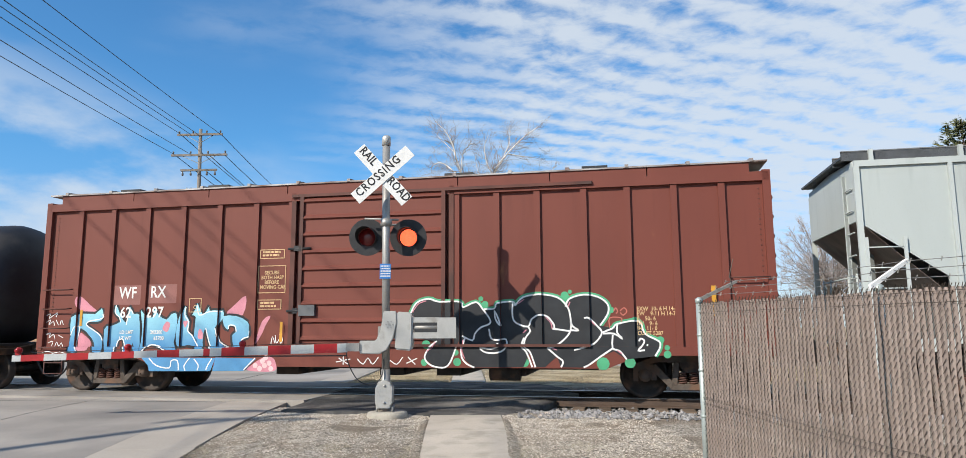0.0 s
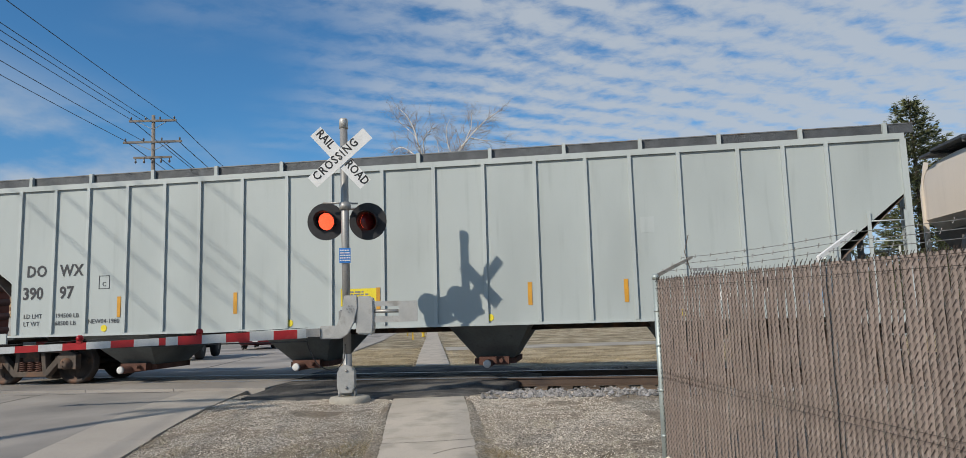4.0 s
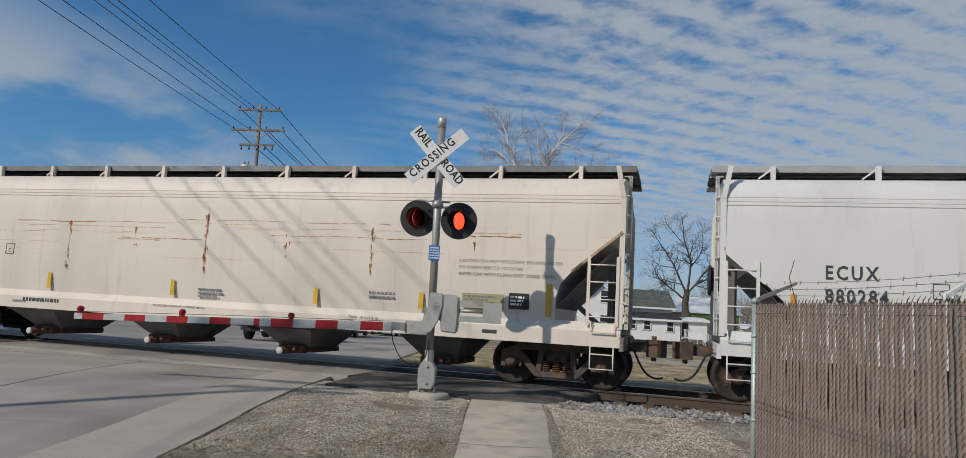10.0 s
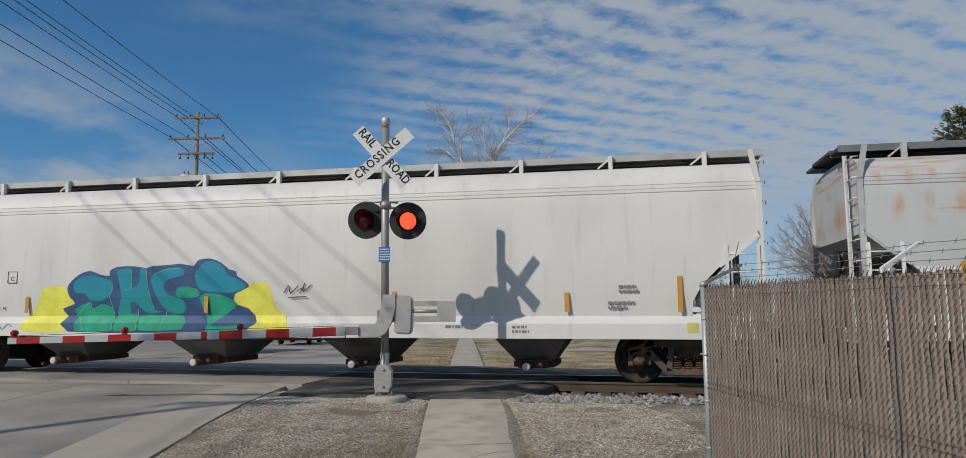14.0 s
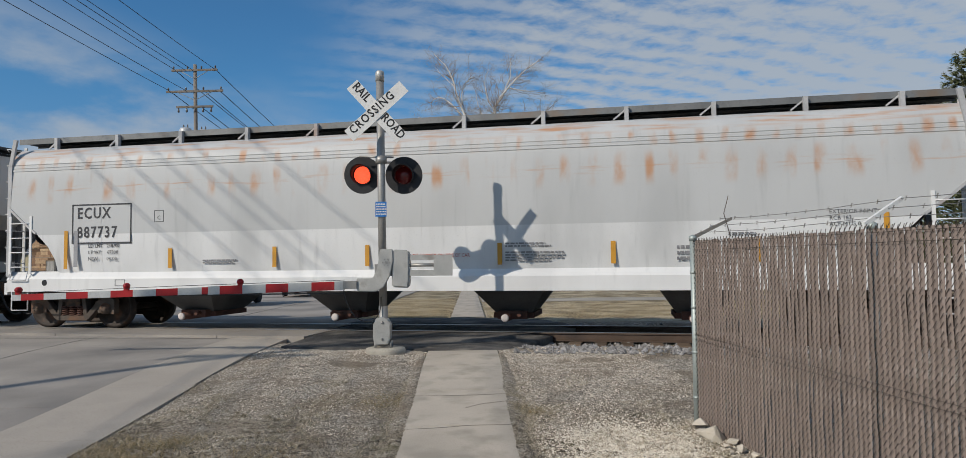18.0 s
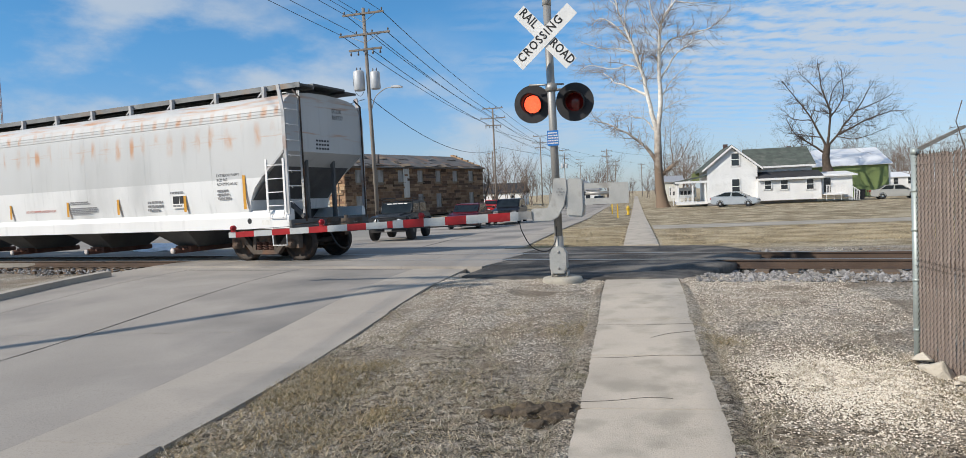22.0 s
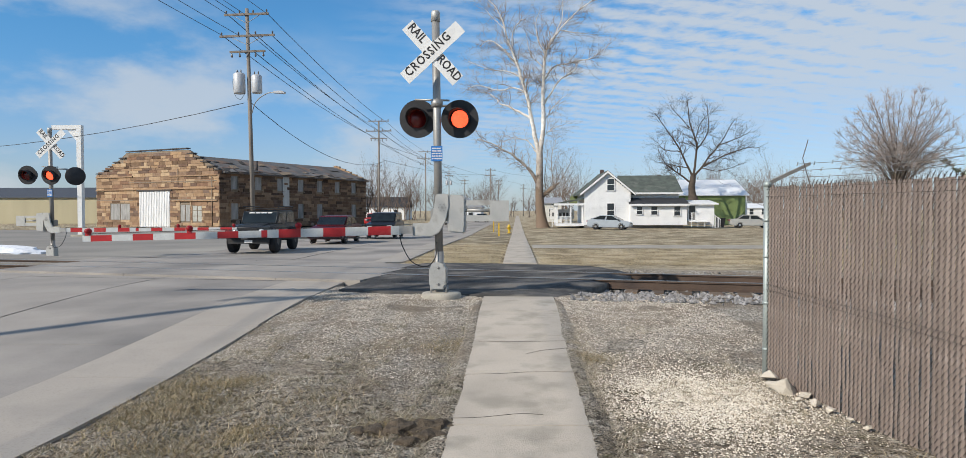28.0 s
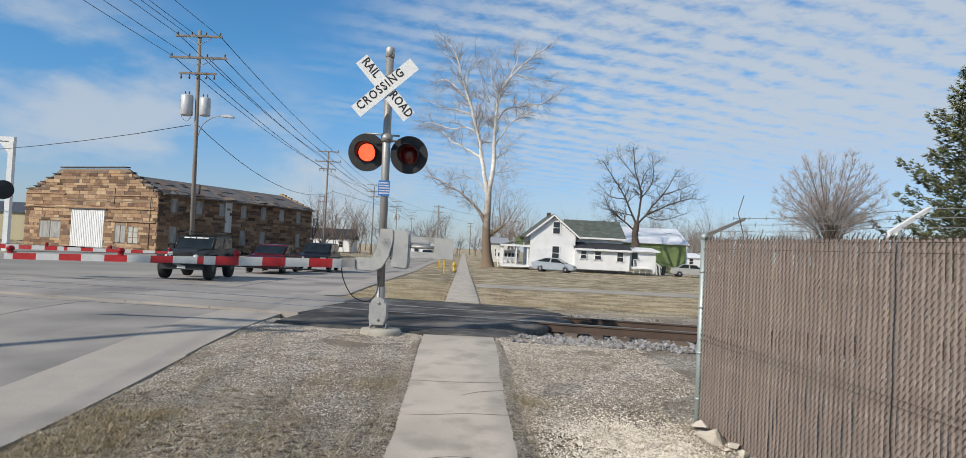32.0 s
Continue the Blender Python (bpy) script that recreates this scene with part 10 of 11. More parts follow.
    part("porch_fascia", box(bmesh.new(), -3.35, 0.0, 0.12, 0.2, 2.5, 2.72), SIDING, h)
    part("porch_floor", box(bmesh.new(), -3.1, 0.0, 0.3, 6.3, 0.2, 0.45), SIDING, h)
    for x, y in ((-3.0, 0.4), (-1.5, 0.4), (-0.2, 0.4), (-3.0, 3.3), (-3.0, 6.2)):
        part("porch_post", box(bmesh.new(), x - 0.08, x + 0.08, y - 0.08, y + 0.08, 0.45, 2.6), SIDING, h)
    rr = part("porch_rail", box(bmesh.new(), -3.0, -1.5, 0.37, 0.43, 1.2, 1.28), SIDING, h)
    for k in range(11):
        part("baluster", box(bmesh.new(), -2.95 + k * 0.14, -2.9 + k * 0.14, 0.38, 0.42, 0.45, 1.2), SIDING, rr)
    part("rear_gable", prism(bmesh.new(), [(-0.9, 2.6), (-0.9, 3.6), (1.2, 5.2), (1.2, 2.6)], 9.3, 9.6), mat("green_siding", (0.20, 0.24, 0.10), 0.7, vary=0.1), h)


house()


def shed(name, label, x0, x1, y0, y1, z, eave, ridge, wall_m, roof_m, ridge_along="x", doors=0, wins=0):
    s = thing(name, label, "building", pose(x0, y0, z))
    L, D = x1 - x0, y1 - y0
    part("wall", box(bmesh.new(), 0, L, 0, D, 0, eave), wall_m, s)
    if ridge_along == "x":
        part("roof", prism(bmesh.new(), [(-0.3, eave), (D / 2, ridge), (D + 0.3, eave), (D + 0.3, eave - 0.1), (-0.3, eave - 0.1)], -0.3, L + 0.3, "x"), roof_m, s)
    else:
        part("roof", prism(bmesh.new(), [(-0.3, eave), (L / 2, ridge), (L + 0.3, eave), (L + 0.3, eave - 0.1), (-0.3, eave - 0.1)], -0.3, D + 0.3), roof_m, s)
        part("gable", prism(bmesh.new(), [(0, eave), (L / 2, ridge - 0.1), (L, eave)], -0.01, 0.1), wall_m, s)
    for k in range(wins):
        window_on(s, L * (k + 0.5) / wins, 1.0, 0.8, 1.2, -0.03)
    return s


PALE_ROOF = mat("pale_metal_roof", (0.76, 0.77, 0.78), 0.5, 0.0, vary=0.02, scale=0.6)
barn = shed("green_barn", "green metal barn with pale metal roof", 17.8, 30.8, 96, 108, -0.3, 4.0, 6.3, mat("barn_green", (0.17, 0.225, 0.085), 0.6, vary=0.12, scale=1.0, fine=8, streak=6), PALE_ROOF)
part("corner_trim", box(bmesh.new(), 12.85, 13.05, -0.05, 0.1, 0, 4.0), SIDING, barn)
shed("low_warehouse", "long low tan building with dark roof", -125, -58, 108, 125, -0.3, 4.2, 6.0, mat("tan_metal", (0.42, 0.37, 0.24), 0.7, vary=0.1, scale=0.3, streak=5), mat("slate_roof", (0.07, 0.075, 0.085), 0.7, vary=0.1))
shed("distant_house", "small distant white house", -14.0, -6.5, 128, 138, -0.3, 2.6, 4.8, SIDING, mat("grey_roof", (0.3, 0.31, 0.33), 0.8), "y", wins=2)
shed("distant_house", "distant pale house beside the street", -36, -24, 150, 160, -0.3, 2.8, 5.0, SIDING, DARKROOF, "x", wins=3)
shed("distant_house", "distant pale house beside the street", -6.0, -4.2, 180, 190, -0.3, 2.6, 4.4, SIDING, DARKROOF, "x")
shed("distant_store", "distant low white store", 4.2, 7.5, 118, 126, -0.3, 3.2, 4.2, mat("store_cream", (0.6, 0.58, 0.52), 0.7), mat("grey_roof", (0.3, 0.31, 0.33)), "x", wins=1)
shed("distant_house", "distant white house beyond the field", 48, 58, 150, 160, -0.3, 2.4, 3.4, SIDING, PALE_ROOF, "x", wins=4)
sign = thing("street_sign", "white signboard with dark lettering by the house", "sign", pose(4.1, 86, -0.3))
part("board", box(bmesh.new(), 0, 2.9, 0, 0.08, 0.9, 2.1), SIDING, sign)
bm = bmesh.new()
for k in range(6):
    box(bm, 0.25 + k * 0.42, 0.55 + k * 0.42, -0.02, 0.0, 1.25, 1.7)
part("lettering", bm, STENCIL, sign)
for x in (0.2, 2.6):
    part("leg", box(bmesh.new(), x, x + 0.1, 0.09, 0.19, 0, 1.6), SIDING, sign)

# white steel portals beyond the crossing
for x, y, h, w in ((-31.5, 50.0, 7.9, 2.0), (-36.0, 46.5, 6.6, 2.9)):
    p = thing("steel_portal", "white steel frame post with overhead arm", "gantry", pose(x, y, -0.3), "white portals")
    part("post", bevelled(box(bmesh.new(), -0.17, 0.17, -0.17, 0.17, 0, h), 0.02, 1), SIGNWHITE, p)
    part("arm", bevelled(box(bmesh.new(), -w, 0.18, -0.16, 0.16, h, h + 0.30), 0.02, 1), SIGNWHITE, p)
    part("gusset", prism(bmesh.new(), [(-0.17, h), (-0.9, h), (-0.17, h - 0.9)], -0.08, 0.08), SIGNWHITE, p)
    part("plinth", box(bmesh.new(), -0.5, 0.5, -0.5, 0.5, 0, 0.3), CONC, p)
tower = thing("radio_tower", "tall thin lattice radio tower far off", "tower", pose(-290, 275, -0.3))
bm = bmesh.new()
for k in range(3):
    a = k * 2.094
    rod(bm, (1.2 * math.cos(a), 1.2 * math.sin(a), 0), (1.0 * math.cos(a), 1.0 * math.sin(a), 125), 0.16, seg=5)
for k in range(60):
    a, b = (k % 3) * 2.094, ((k + 1) % 3) * 2.094
    rod(bm, (1.1 * math.cos(a), 1.1 * math.sin(a), k * 2.08), (1.1 * math.cos(b), 1.1 * math.sin(b), k * 2.08 + 2.08), 0.09, seg=4)
part("lattice", bm, mat("tower_red_grey", (0.30, 0.22, 0.21), 0.6), tower)

# small street things
hyd = thing("fire_hydrant", "yellow fire hydrant in the grass strip", "hydrant", pose(-0.62, 62, land(-0.62, 62)))
YEL = mat("hydrant_yellow", (0.62, 0.40, 0.03), 0.5, vary=0.12)
part("barrel", lathe(bmesh.new(), [(0.16, 0), (0.16, 0.06), (0.11, 0.08), (0.11, 0.5), (0.15, 0.52), (0.15, 0.56), (0.12, 0.66), (0.06, 0.74), (0.03, 0.8)], 14), YEL, hyd)
for s in (-1, 1):
    part("nozzle", rod(bmesh.new(), (s * 0.1, 0, 0.42), (s * 0.2, 0, 0.42), 0.06, seg=10), YEL, hyd)
for x, y, hgt in ((-1.3, 54.0, 1.0), (-2.1, 66.0, 1.0)):
    mk = thing("marker_post", "yellow marker post beside the sidewalk", "post", pose(x, y, land(x, y)), "marker posts")
    part("post", bevelled(box(bmesh.new(), -0.05, 0.05, -0.05, 0.05, -0.2, hgt), 0.01, 1), YEL, mk)
trash = thing("trash_bin", "dark wheeled bin behind the house", "bin", pose(22.6, 80.3, -0.3))
part("bin_body", bevelled(prism(bmesh.new(), [(0.0, 0.05), (0.7, 0.05), (0.8, 1.0), (-0.1, 1.0)], 0, 0.7), 0.03, 1), BLACK, trash)
part("bin_lid", bevelled(box(bmesh.new(), -0.13, 0.83, -0.05, 0.75, 1.0, 1.08), 0.02, 1), BLACK, trash)
snow = bmesh.new()
bmesh.ops.create_icosphere(snow, subdivisions=3, radius=1.0)
for v in snow.verts:
    v.co = Vector((v.co.x * 1.5, v.co.y * 0.8, max(-0.1, v.co.z * 0.35))) * (1 + 0.25 * noise.noise(v.co * 2.5))
solid("snow_pile", snow, mat("old_snow", (0.80, 0.81, 0.83), 0.7, vary=0.1, fine=10, bump=0.3), "small pile of old melting snow beside the road", "snow", m=pose(-19.6, 26.8, land(-19.6, 26.8)))


# ---- vehicles ----
RUBBER, CHROME = mat("tyre_rubber", (0.018, 0.018, 0.019), 0.85, vary=0.2, fine=30), mat("bright_metal", (0.6, 0.6, 0.6), 0.25, 0.9, vary=0.05)
HEAD = mat("headlamp_glass", (0.55, 0.56, 0.56), 0.15, 0.2, vary=0.1)


CARGLASS = mat("car_glass", (0.016, 0.021, 0.024), 0.12, vary=0.3, spec=0.3, grain=0.0)


CAR_WHEELS, QUEUE = [], []


def vehicle(name, label, m, paint, L, W, side, cabin, wheels, r, jeep=False):
    """side: lower body outline (x, z) along the length from the front; cabin: glasshouse outline above it; wheels: x of the axles."""
    v = thing(name, label, "car", m)
    bm = prism(bmesh.new(), side, -W / 2, W / 2)
    bevelled(bm, 0.05, 2)
    b = part("body", bm, paint, v)
    bm = prism(bmesh.new(), cabin, -W / 2 + 0.13, W / 2 - 0.13)
    bevelled(bm, 0.05, 2)
    c = part("cabin", bm, paint, v)
    # panes set just proud of the cabin
    x0, x1 = cabin[0], cabin[-1]
    top = [p for p in cabin if p[1] > max(q[1] for q in cabin) - 0.12]
    zt, zb = max(q[1] for q in cabin), min(q[1] for q in cabin)
    fa, fb = cabin[0], cabin[1]
    ra, rb = cabin[-1], cabin[-2]
    lerp = lambda p, q, t: (p[0] + (q[0] - p[0]) * t, p[1] + (q[1] - p[1]) * t)
    for s in (-1, 1):
        p = [lerp(fa, fb, 0.12), lerp(fa, fb, 0.86), lerp(ra, rb, 0.86), lerp(ra, rb, 0.12)]
        mx = (p[0][0] + p[3][0]) / 2
        cut = lambda t0, t1: [lerp(p[0], p[3], t0), lerp(p[1], p[2], t0), lerp(p[1], p[2], t1), lerp(p[0], p[3], t1)]
        for t0, t1 in ((0.06, 0.47), (0.53, 0.94)):
            q = cut(t0, t1)
            y = s * (W / 2 - 0.125)
            part("side_window", prism(bmesh.new(), q, min(y, y + s * 0.008), max(y, y + s * 0.008)), CARGLASS, c)
        part("door_mirror", bevelled(box(bmesh.new(), fa[0] + 0.25, fa[0] + 0.4, min(s * W / 2, s * (W / 2 + 0.16)), max(s * W / 2, s * (W / 2 + 0.16)), zb + 0.02, zb + 0.16), 0.02, 1), BLACK, v)
    for a, bb, n in ((fa, fb, "windscreen"), (ra, rb, "rear_window")):
        d = Vector((bb[0] - a[0], bb[1] - a[1]))
        nn = Vector((-d.y, d.x)).normalized() * 0.012
        if (nn.x > 0) == (n == "windscreen"):
            nn = -nn
        p, q = lerp(a, bb, 0.12), lerp(a, bb, 0.88)
        part(n, prism(bmesh.new(), [p, q, (q[0] + nn.x, q[1] + nn.y), (p[0] + nn.x, p[1] + nn.y)], -W / 2 + 0.17, W / 2 - 0.17), CARGLASS, c)
    for x in wheels:
        for s in (-1, 1):
            y = s * (W / 2 - (0.10 if not jeep else 0.02))
            hw = 0.14 if jeep else 0.11
            t = part("wheel", lathe(bmesh.new(), [(0.05, -hw), (r * 0.75, -hw), (r * 0.96, -hw + 0.02), (r, -hw + 0.05), (r, hw - 0.05), (r * 0.96, hw - 0.02), (r * 0.75, hw), (0.05, hw)], 20, pose(0, 0, 0, 90)), RUBBER, v, m=pose(x, y, r))
            CAR_WHEELS.append((v, t, (x, y, r)))
            part("rim", lathe(bmesh.new(), [(0.03, -hw - 0.005), (r * 0.62, 0.005 - hw), (r * 0.66, -hw - 0.005), (r * 0.66, hw + 0.005), (r * 0.62, hw - 0.005), (0.03, hw + 0.005)], 16, pose(0, 0, 0, 90)), CHROME if not jeep else BLACK, t)
            if not jeep:
                part("wheel_arch", lathe(bmesh.new(), [(r * 1.02, -0.01), (r * 1.14, -0.01), (r * 1.14, 0.01), (r * 1.02, 0.01)], 20, pose(x, s * (W / 2 + 0.003), r, 90), ring=True), BLACK, v)
    zf = side[1][1]
    for s in (-1, 1):
        if jeep:
            part("headlight", lathe(bmesh.new(), [(0.01, -0.05), (0.095, -0.04), (0.11, 0.0), (0.11, 0.06), (0.01, 0.06)], 14, pose(side[0][0], s * W * 0.30, zf - 0.16, 0, -90)), HEAD, v, "round headlight")
        else:
            part("headlight", bevelled(box(bmesh.new(), side[0][0] - 0.02, side[0][0] + 0.15, s * W * 0.34 - 0.16, s * W * 0.34 + 0.16, zf - 0.22, zf - 0.06), 0.02, 1), HEAD, v)
        part("tail_light", box(bmesh.new(), L - 0.06, L + 0.01, s * W * 0.4 - 0.12, s * W * 0.4 + 0.12, 0.75, 0.95), ARMRED, v)
    part("grille", box(bmesh.new(), side[0][0] - 0.015, side[0][0] + 0.1, -W * 0.22, W * 0.22, zf - 0.24, zf - 0.05), BLACK, v)
    part("bumper", bevelled(box(bmesh.new(), -0.05, 0.15, -W / 2 + 0.05, W / 2 - 0.05, 0.38, 0.55), 0.03, 1), BLACK if jeep else paint, v)
    part("plate", box(bmesh.new(), -0.06, -0.05, -0.15, 0.15, 0.42, 0.52), WHITEPAINT, v)
    return v


def heading(x, y, deg):
    """Stands the car on the land; its front looks along deg (0: towards -x of its own outline)."""
    return pose(x, y, land(x, y) + 0.03, 0, 0, deg)


SUVD = mat("dark_grey_paint", (0.028, 0.032, 0.036), 0.4, 0.1, vary=0.15, scale=2)
jeep = vehicle("offroad_jeep", "lifted dark grey jeep with black roof rack and big tyres", heading(-10.22, 27.65, 92), SUVD, 3.9, 1.67,
               [(0.0, 0.72), (0.02, 1.0), (0.12, 1.04), (1.1, 1.12), (3.85, 1.12), (3.9, 0.75), (3.3, 0.65), (0.6, 0.65)], [(1.12, 1.1), (1.5, 1.64), (3.6, 1.67), (3.85, 1.1)], (0.62, 2.99), 0.47, jeep=True)
rack = part("roof_rack", bevelled(box(bmesh.new(), 1.45, 3.4, -0.70, 0.70, 1.72, 1.745), 0.01, 1), BLACK, jeep)
for s in (-1, 1):
    part("rack_rail", tube(bmesh.new(), [(1.42, s * 0.72, 1.745), (1.42, s * 0.72, 1.82), (3.42, s * 0.72, 1.82), (3.42, s * 0.72, 1.745)], 0.018, 5), BLACK, rack)
    for x in (0.62, 2.99):
        part("fender_flare", bevelled(prism(bmesh.new(), [(x - 0.58, 0.80), (x - 0.42, 0.98), (x + 0.42, 0.98), (x + 0.58, 0.80), (x + 0.5, 0.80), (x + 0.38, 0.93), (x - 0.38, 0.93), (x - 0.5, 0.80)], min(s * 0.72, s * 0.97), max(s * 0.72, s * 0.97)), 0.015, 1), BLACK, jeep)
    part("windscreen_pillar", rod(bmesh.new(), (1.14, s * 0.68, 1.12), (1.50, s * 0.68, 1.64), 0.03, seg=6), SUVD, jeep)
for x in (0.62, 2.99):
    part("axle", rod(bmesh.new(), (x, -0.8, 0.46), (x, 0.8, 0.46), 0.07), BLACK, jeep)
    part("differential", lathe(bmesh.new(), [(0.02, -0.14), (0.13, -0.08), (0.16, 0.0), (0.13, 0.08), (0.02, 0.14)], 10, pose(x, 0.15, 0.46, 0, 90)), BLACK, jeep)
    part("spring_shackle", box(bmesh.new(), x - 0.12, x + 0.12, -0.5, 0.5, 0.56, 0.66), BLACK, jeep)
part("winch_bumper", bevelled(box(bmesh.new(), -0.22, 0.02, -0.75, 0.75, 0.62, 0.80), 0.02, 1), BLACK, jeep)
part("grille_guard", tube(bmesh.new(), [(-0.2, -0.45, 0.79), (-0.24, -0.4, 1.0), (-0.24, 0.4, 1.0), (-0.2, 0.45, 0.79)], 0.03, 6), BLACK, jeep)
for a, b in ((-0.46, -0.30), (-0.26, -0.02), (0.02, 0.2), (0.24, 0.46)):
    part("banner_print", box(bmesh.new(), -0.006, 0.006, a, b, -0.025, 0.025, pose(1.424, 0, 1.56, 0, 35)), WHITEPAINT, jeep)
for k in range(7):
    part("grille_slot", bevelled(box(bmesh.new(), -0.012, 0.03, -0.27 + k * 0.085, -0.225 + k * 0.085, 0.76, 0.94), 0.01, 1), mat("slot_grey", (0.05, 0.052, 0.055), 0.5), jeep)
part("tow_hook", tube(bmesh.new(), [(-0.22, -0.5, 0.7), (-0.3, -0.5, 0.68), (-0.3, -0.42, 0.68), (-0.22, -0.42, 0.7)], 0.018, 5), ARMRED, jeep)
part("hood_bulge", bevelled(prism(bmesh.new(), [(0.12, 1.02), (0.18, 1.09), (1.1, 1.165), (1.15, 1.1)], -0.5, 0.5), 0.03, 2), SUVD, jeep)
QUEUE.append((jeep, -10.22, 27.65, 92, [(0, 2.4), (17, 2.4), (20, 1.9), (22, 1.15), (23, 0.8), (24, 0.4), (25, 0.15), (26, -0.05), (27.5, -0.35), (29, -0.6), (30, -0.68), (32, -0.75)]))
sedan_side = [(0.0, 0.30), (0.02, 0.72), (1.15, 0.92), (3.9, 0.98), (4.65, 0.95), (4.7, 0.35), (4.2, 0.25), (0.4, 0.22)]
sedan_cab = [(1.1, 0.90), (1.85, 1.42), (3.25, 1.44), (4.05, 0.95)]
red_sedan = vehicle("sedan_car", "dark red sedan waiting at the crossing", heading(-9.72, 37.5, 90), mat("dark_red_paint", (0.12, 0.013, 0.017), 0.3, 0.2, vary=0.1), 4.7, 1.8, sedan_side, sedan_cab, (0.9, 3.65), 0.32)
suv = vehicle("suv_car", "black sport utility car waiting in the queue", heading(-8.62, 45.3, 91), mat("black_car_paint", (0.02, 0.022, 0.03), 0.3, 0.2), 4.6, 1.85,
        [(0.0, 0.38), (0.02, 0.92), (1.2, 1.08), (4.5, 1.1), (4.6, 0.4), (4.1, 0.3), (0.4, 0.3)], [(1.1, 1.06), (1.7, 1.66), (4.2, 1.68), (4.5, 1.1)], (0.9, 3.6), 0.36)
QUEUE.append((red_sedan, -9.72, 37.5, 90, [(0, 3.5), (17, 3.5), (20, 2.7), (22, 1.8), (23, 1.3), (24.5, 0.4), (26, -0.5), (27.5, -1.35), (29, -2.05), (30, -2.2), (32, -2.2)]))
QUEUE.append((suv, -8.62, 45.3, 91, [(0, 4.0), (17, 4.0), (20, 2.8), (23, 1.5), (24.5, 1.0), (26, 0.4), (27.5, -0.4), (29, -1.35), (30, -2.3), (31, -3.0), (32, -3.7)]))
vehicle("hatchback_car", "silver blue hatchback parked by the white house", heading(11.9, 73.8, 160), mat("silver_blue_paint", (0.42, 0.46, 0.50), 0.3, 0.4, vary=0.06), 4.5, 1.75,
        [(0.0, 0.3), (0.02, 0.70), (1.0, 0.92), (3.9, 1.0), (4.45, 0.98), (4.5, 0.35), (4.1, 0.22), (0.4, 0.22)], [(0.8, 0.88), (1.9, 1.46), (2.9, 1.48), (4.3, 1.02)], (0.85, 3.55), 0.31)
vehicle("sedan_car", "pale silver sedan parked near the green barn", heading(28.6, 80.2, 172), mat("pale_silver_paint", (0.48, 0.47, 0.44), 0.3, 0.4, vary=0.06), 4.8, 1.8, sedan_side, sedan_cab, (0.9, 3.65), 0.32)
vehicle("pickup_truck", "small red pickup far down the street", heading(-18.3, 88, 92), mat("bright_red_paint", (0.40, 0.02, 0.02), 0.35, 0.1), 5.0, 1.85,
        [(0.0, 0.45), (0.02, 0.98), (1.4, 1.08), (4.95, 1.05), (5.0, 0.5), (4.4, 0.4), (0.4, 0.4)], [(1.3, 1.05), (1.8, 1.62), (2.9, 1.64), (3.1, 1.05)], (0.9, 4.0), 0.36)
for k, (x, y, c) in enumerate(((-9.5, 95, (0.5, 0.5, 0.5)), (-6.2, 118, (0.06, 0.06, 0.07)), (-10.0, 135, (0.3, 0.3, 0.32)))):
    vehicle("sedan_car", "distant car on the street", heading(x, y, 84), mat("far_paint_%s" % "abc"[k], c, 0.35, 0.2), 4.7, 1.8, sedan_side, sedan_cab, (0.9, 3.65), 0.32)

# ---- trees ----
def grow(verts, faces, p, d, length, r, depth, rnd, cfg):
    """Adds a limb of bent, tapering pieces, and its branches."""
    n = cfg["pieces"] if depth > 1 else 2
    pts, rad = [p], [r]
    step = length / n
    for k in range(n):
        d = (d + Vector((rnd.gauss(0, 1), rnd.gauss(0, 1), rnd.gauss(0, 1))) * cfg["wander"] + Vector((0, 0, cfg["rise"]))).normalized()
        p = p + d * step
        pts.append(p)
        rad.append(r * (1 - (1 - cfg["taper"]) * (k + 1) / n))
    seg = 7 if r > 0.12 else (5 if r > 0.04 else 3)
    base = len(verts)
    for k, q in enumerate(pts):
        dd = (pts[min(k + 1, n)] - pts[max(k - 1, 0)]).normalized()
        u = dd.orthogonal().normalized()
        w = dd.cross(u)
        for j in range(seg):
            a = 2 * math.pi * j / seg
            verts.append(tuple(q + (u * math.cos(a) + w * math.sin(a)) * rad[k]))
    for k in range(n):
        for j in range(seg):
            faces.append((base + k * seg + j, base + k * seg + (j + 1) % seg, base + (k + 1) * seg + (j + 1) % seg, base + (k + 1) * seg + j))
    if depth <= 0:
        return
    count = cfg["kids"][min(len(cfg["kids"]) - 1, cfg["depth"] - depth)]
    for c in range(count):
        t = rnd.uniform(cfg["from"], 1.0) if c else 1.0
        k = min(n - 1, int(t * n))
        q = pts[k] + (pts[k + 1] - pts[k]) * (t * n - k) if t < 1 else pts[-1]
        dd = (pts[min(k + 1, n)] - pts[k]).normalized()
        ang = radians(rnd.uniform(*cfg["angle"])) * (0.5 if c == 0 else 1)
        axis = Matrix.Rotation(rnd.uniform(0, 6.283), 3, dd) @ dd.orthogonal().normalized()
        nd = (Matrix.Rotation(ang, 3, axis) @ dd).normalized()
        grow(verts, faces, q, nd, length * rnd.uniform(*cfg["shrink"]), rad[k] * rnd.uniform(0.5, 0.75) if c else rad[-1] * 0.95, depth - 1, rnd, cfg)


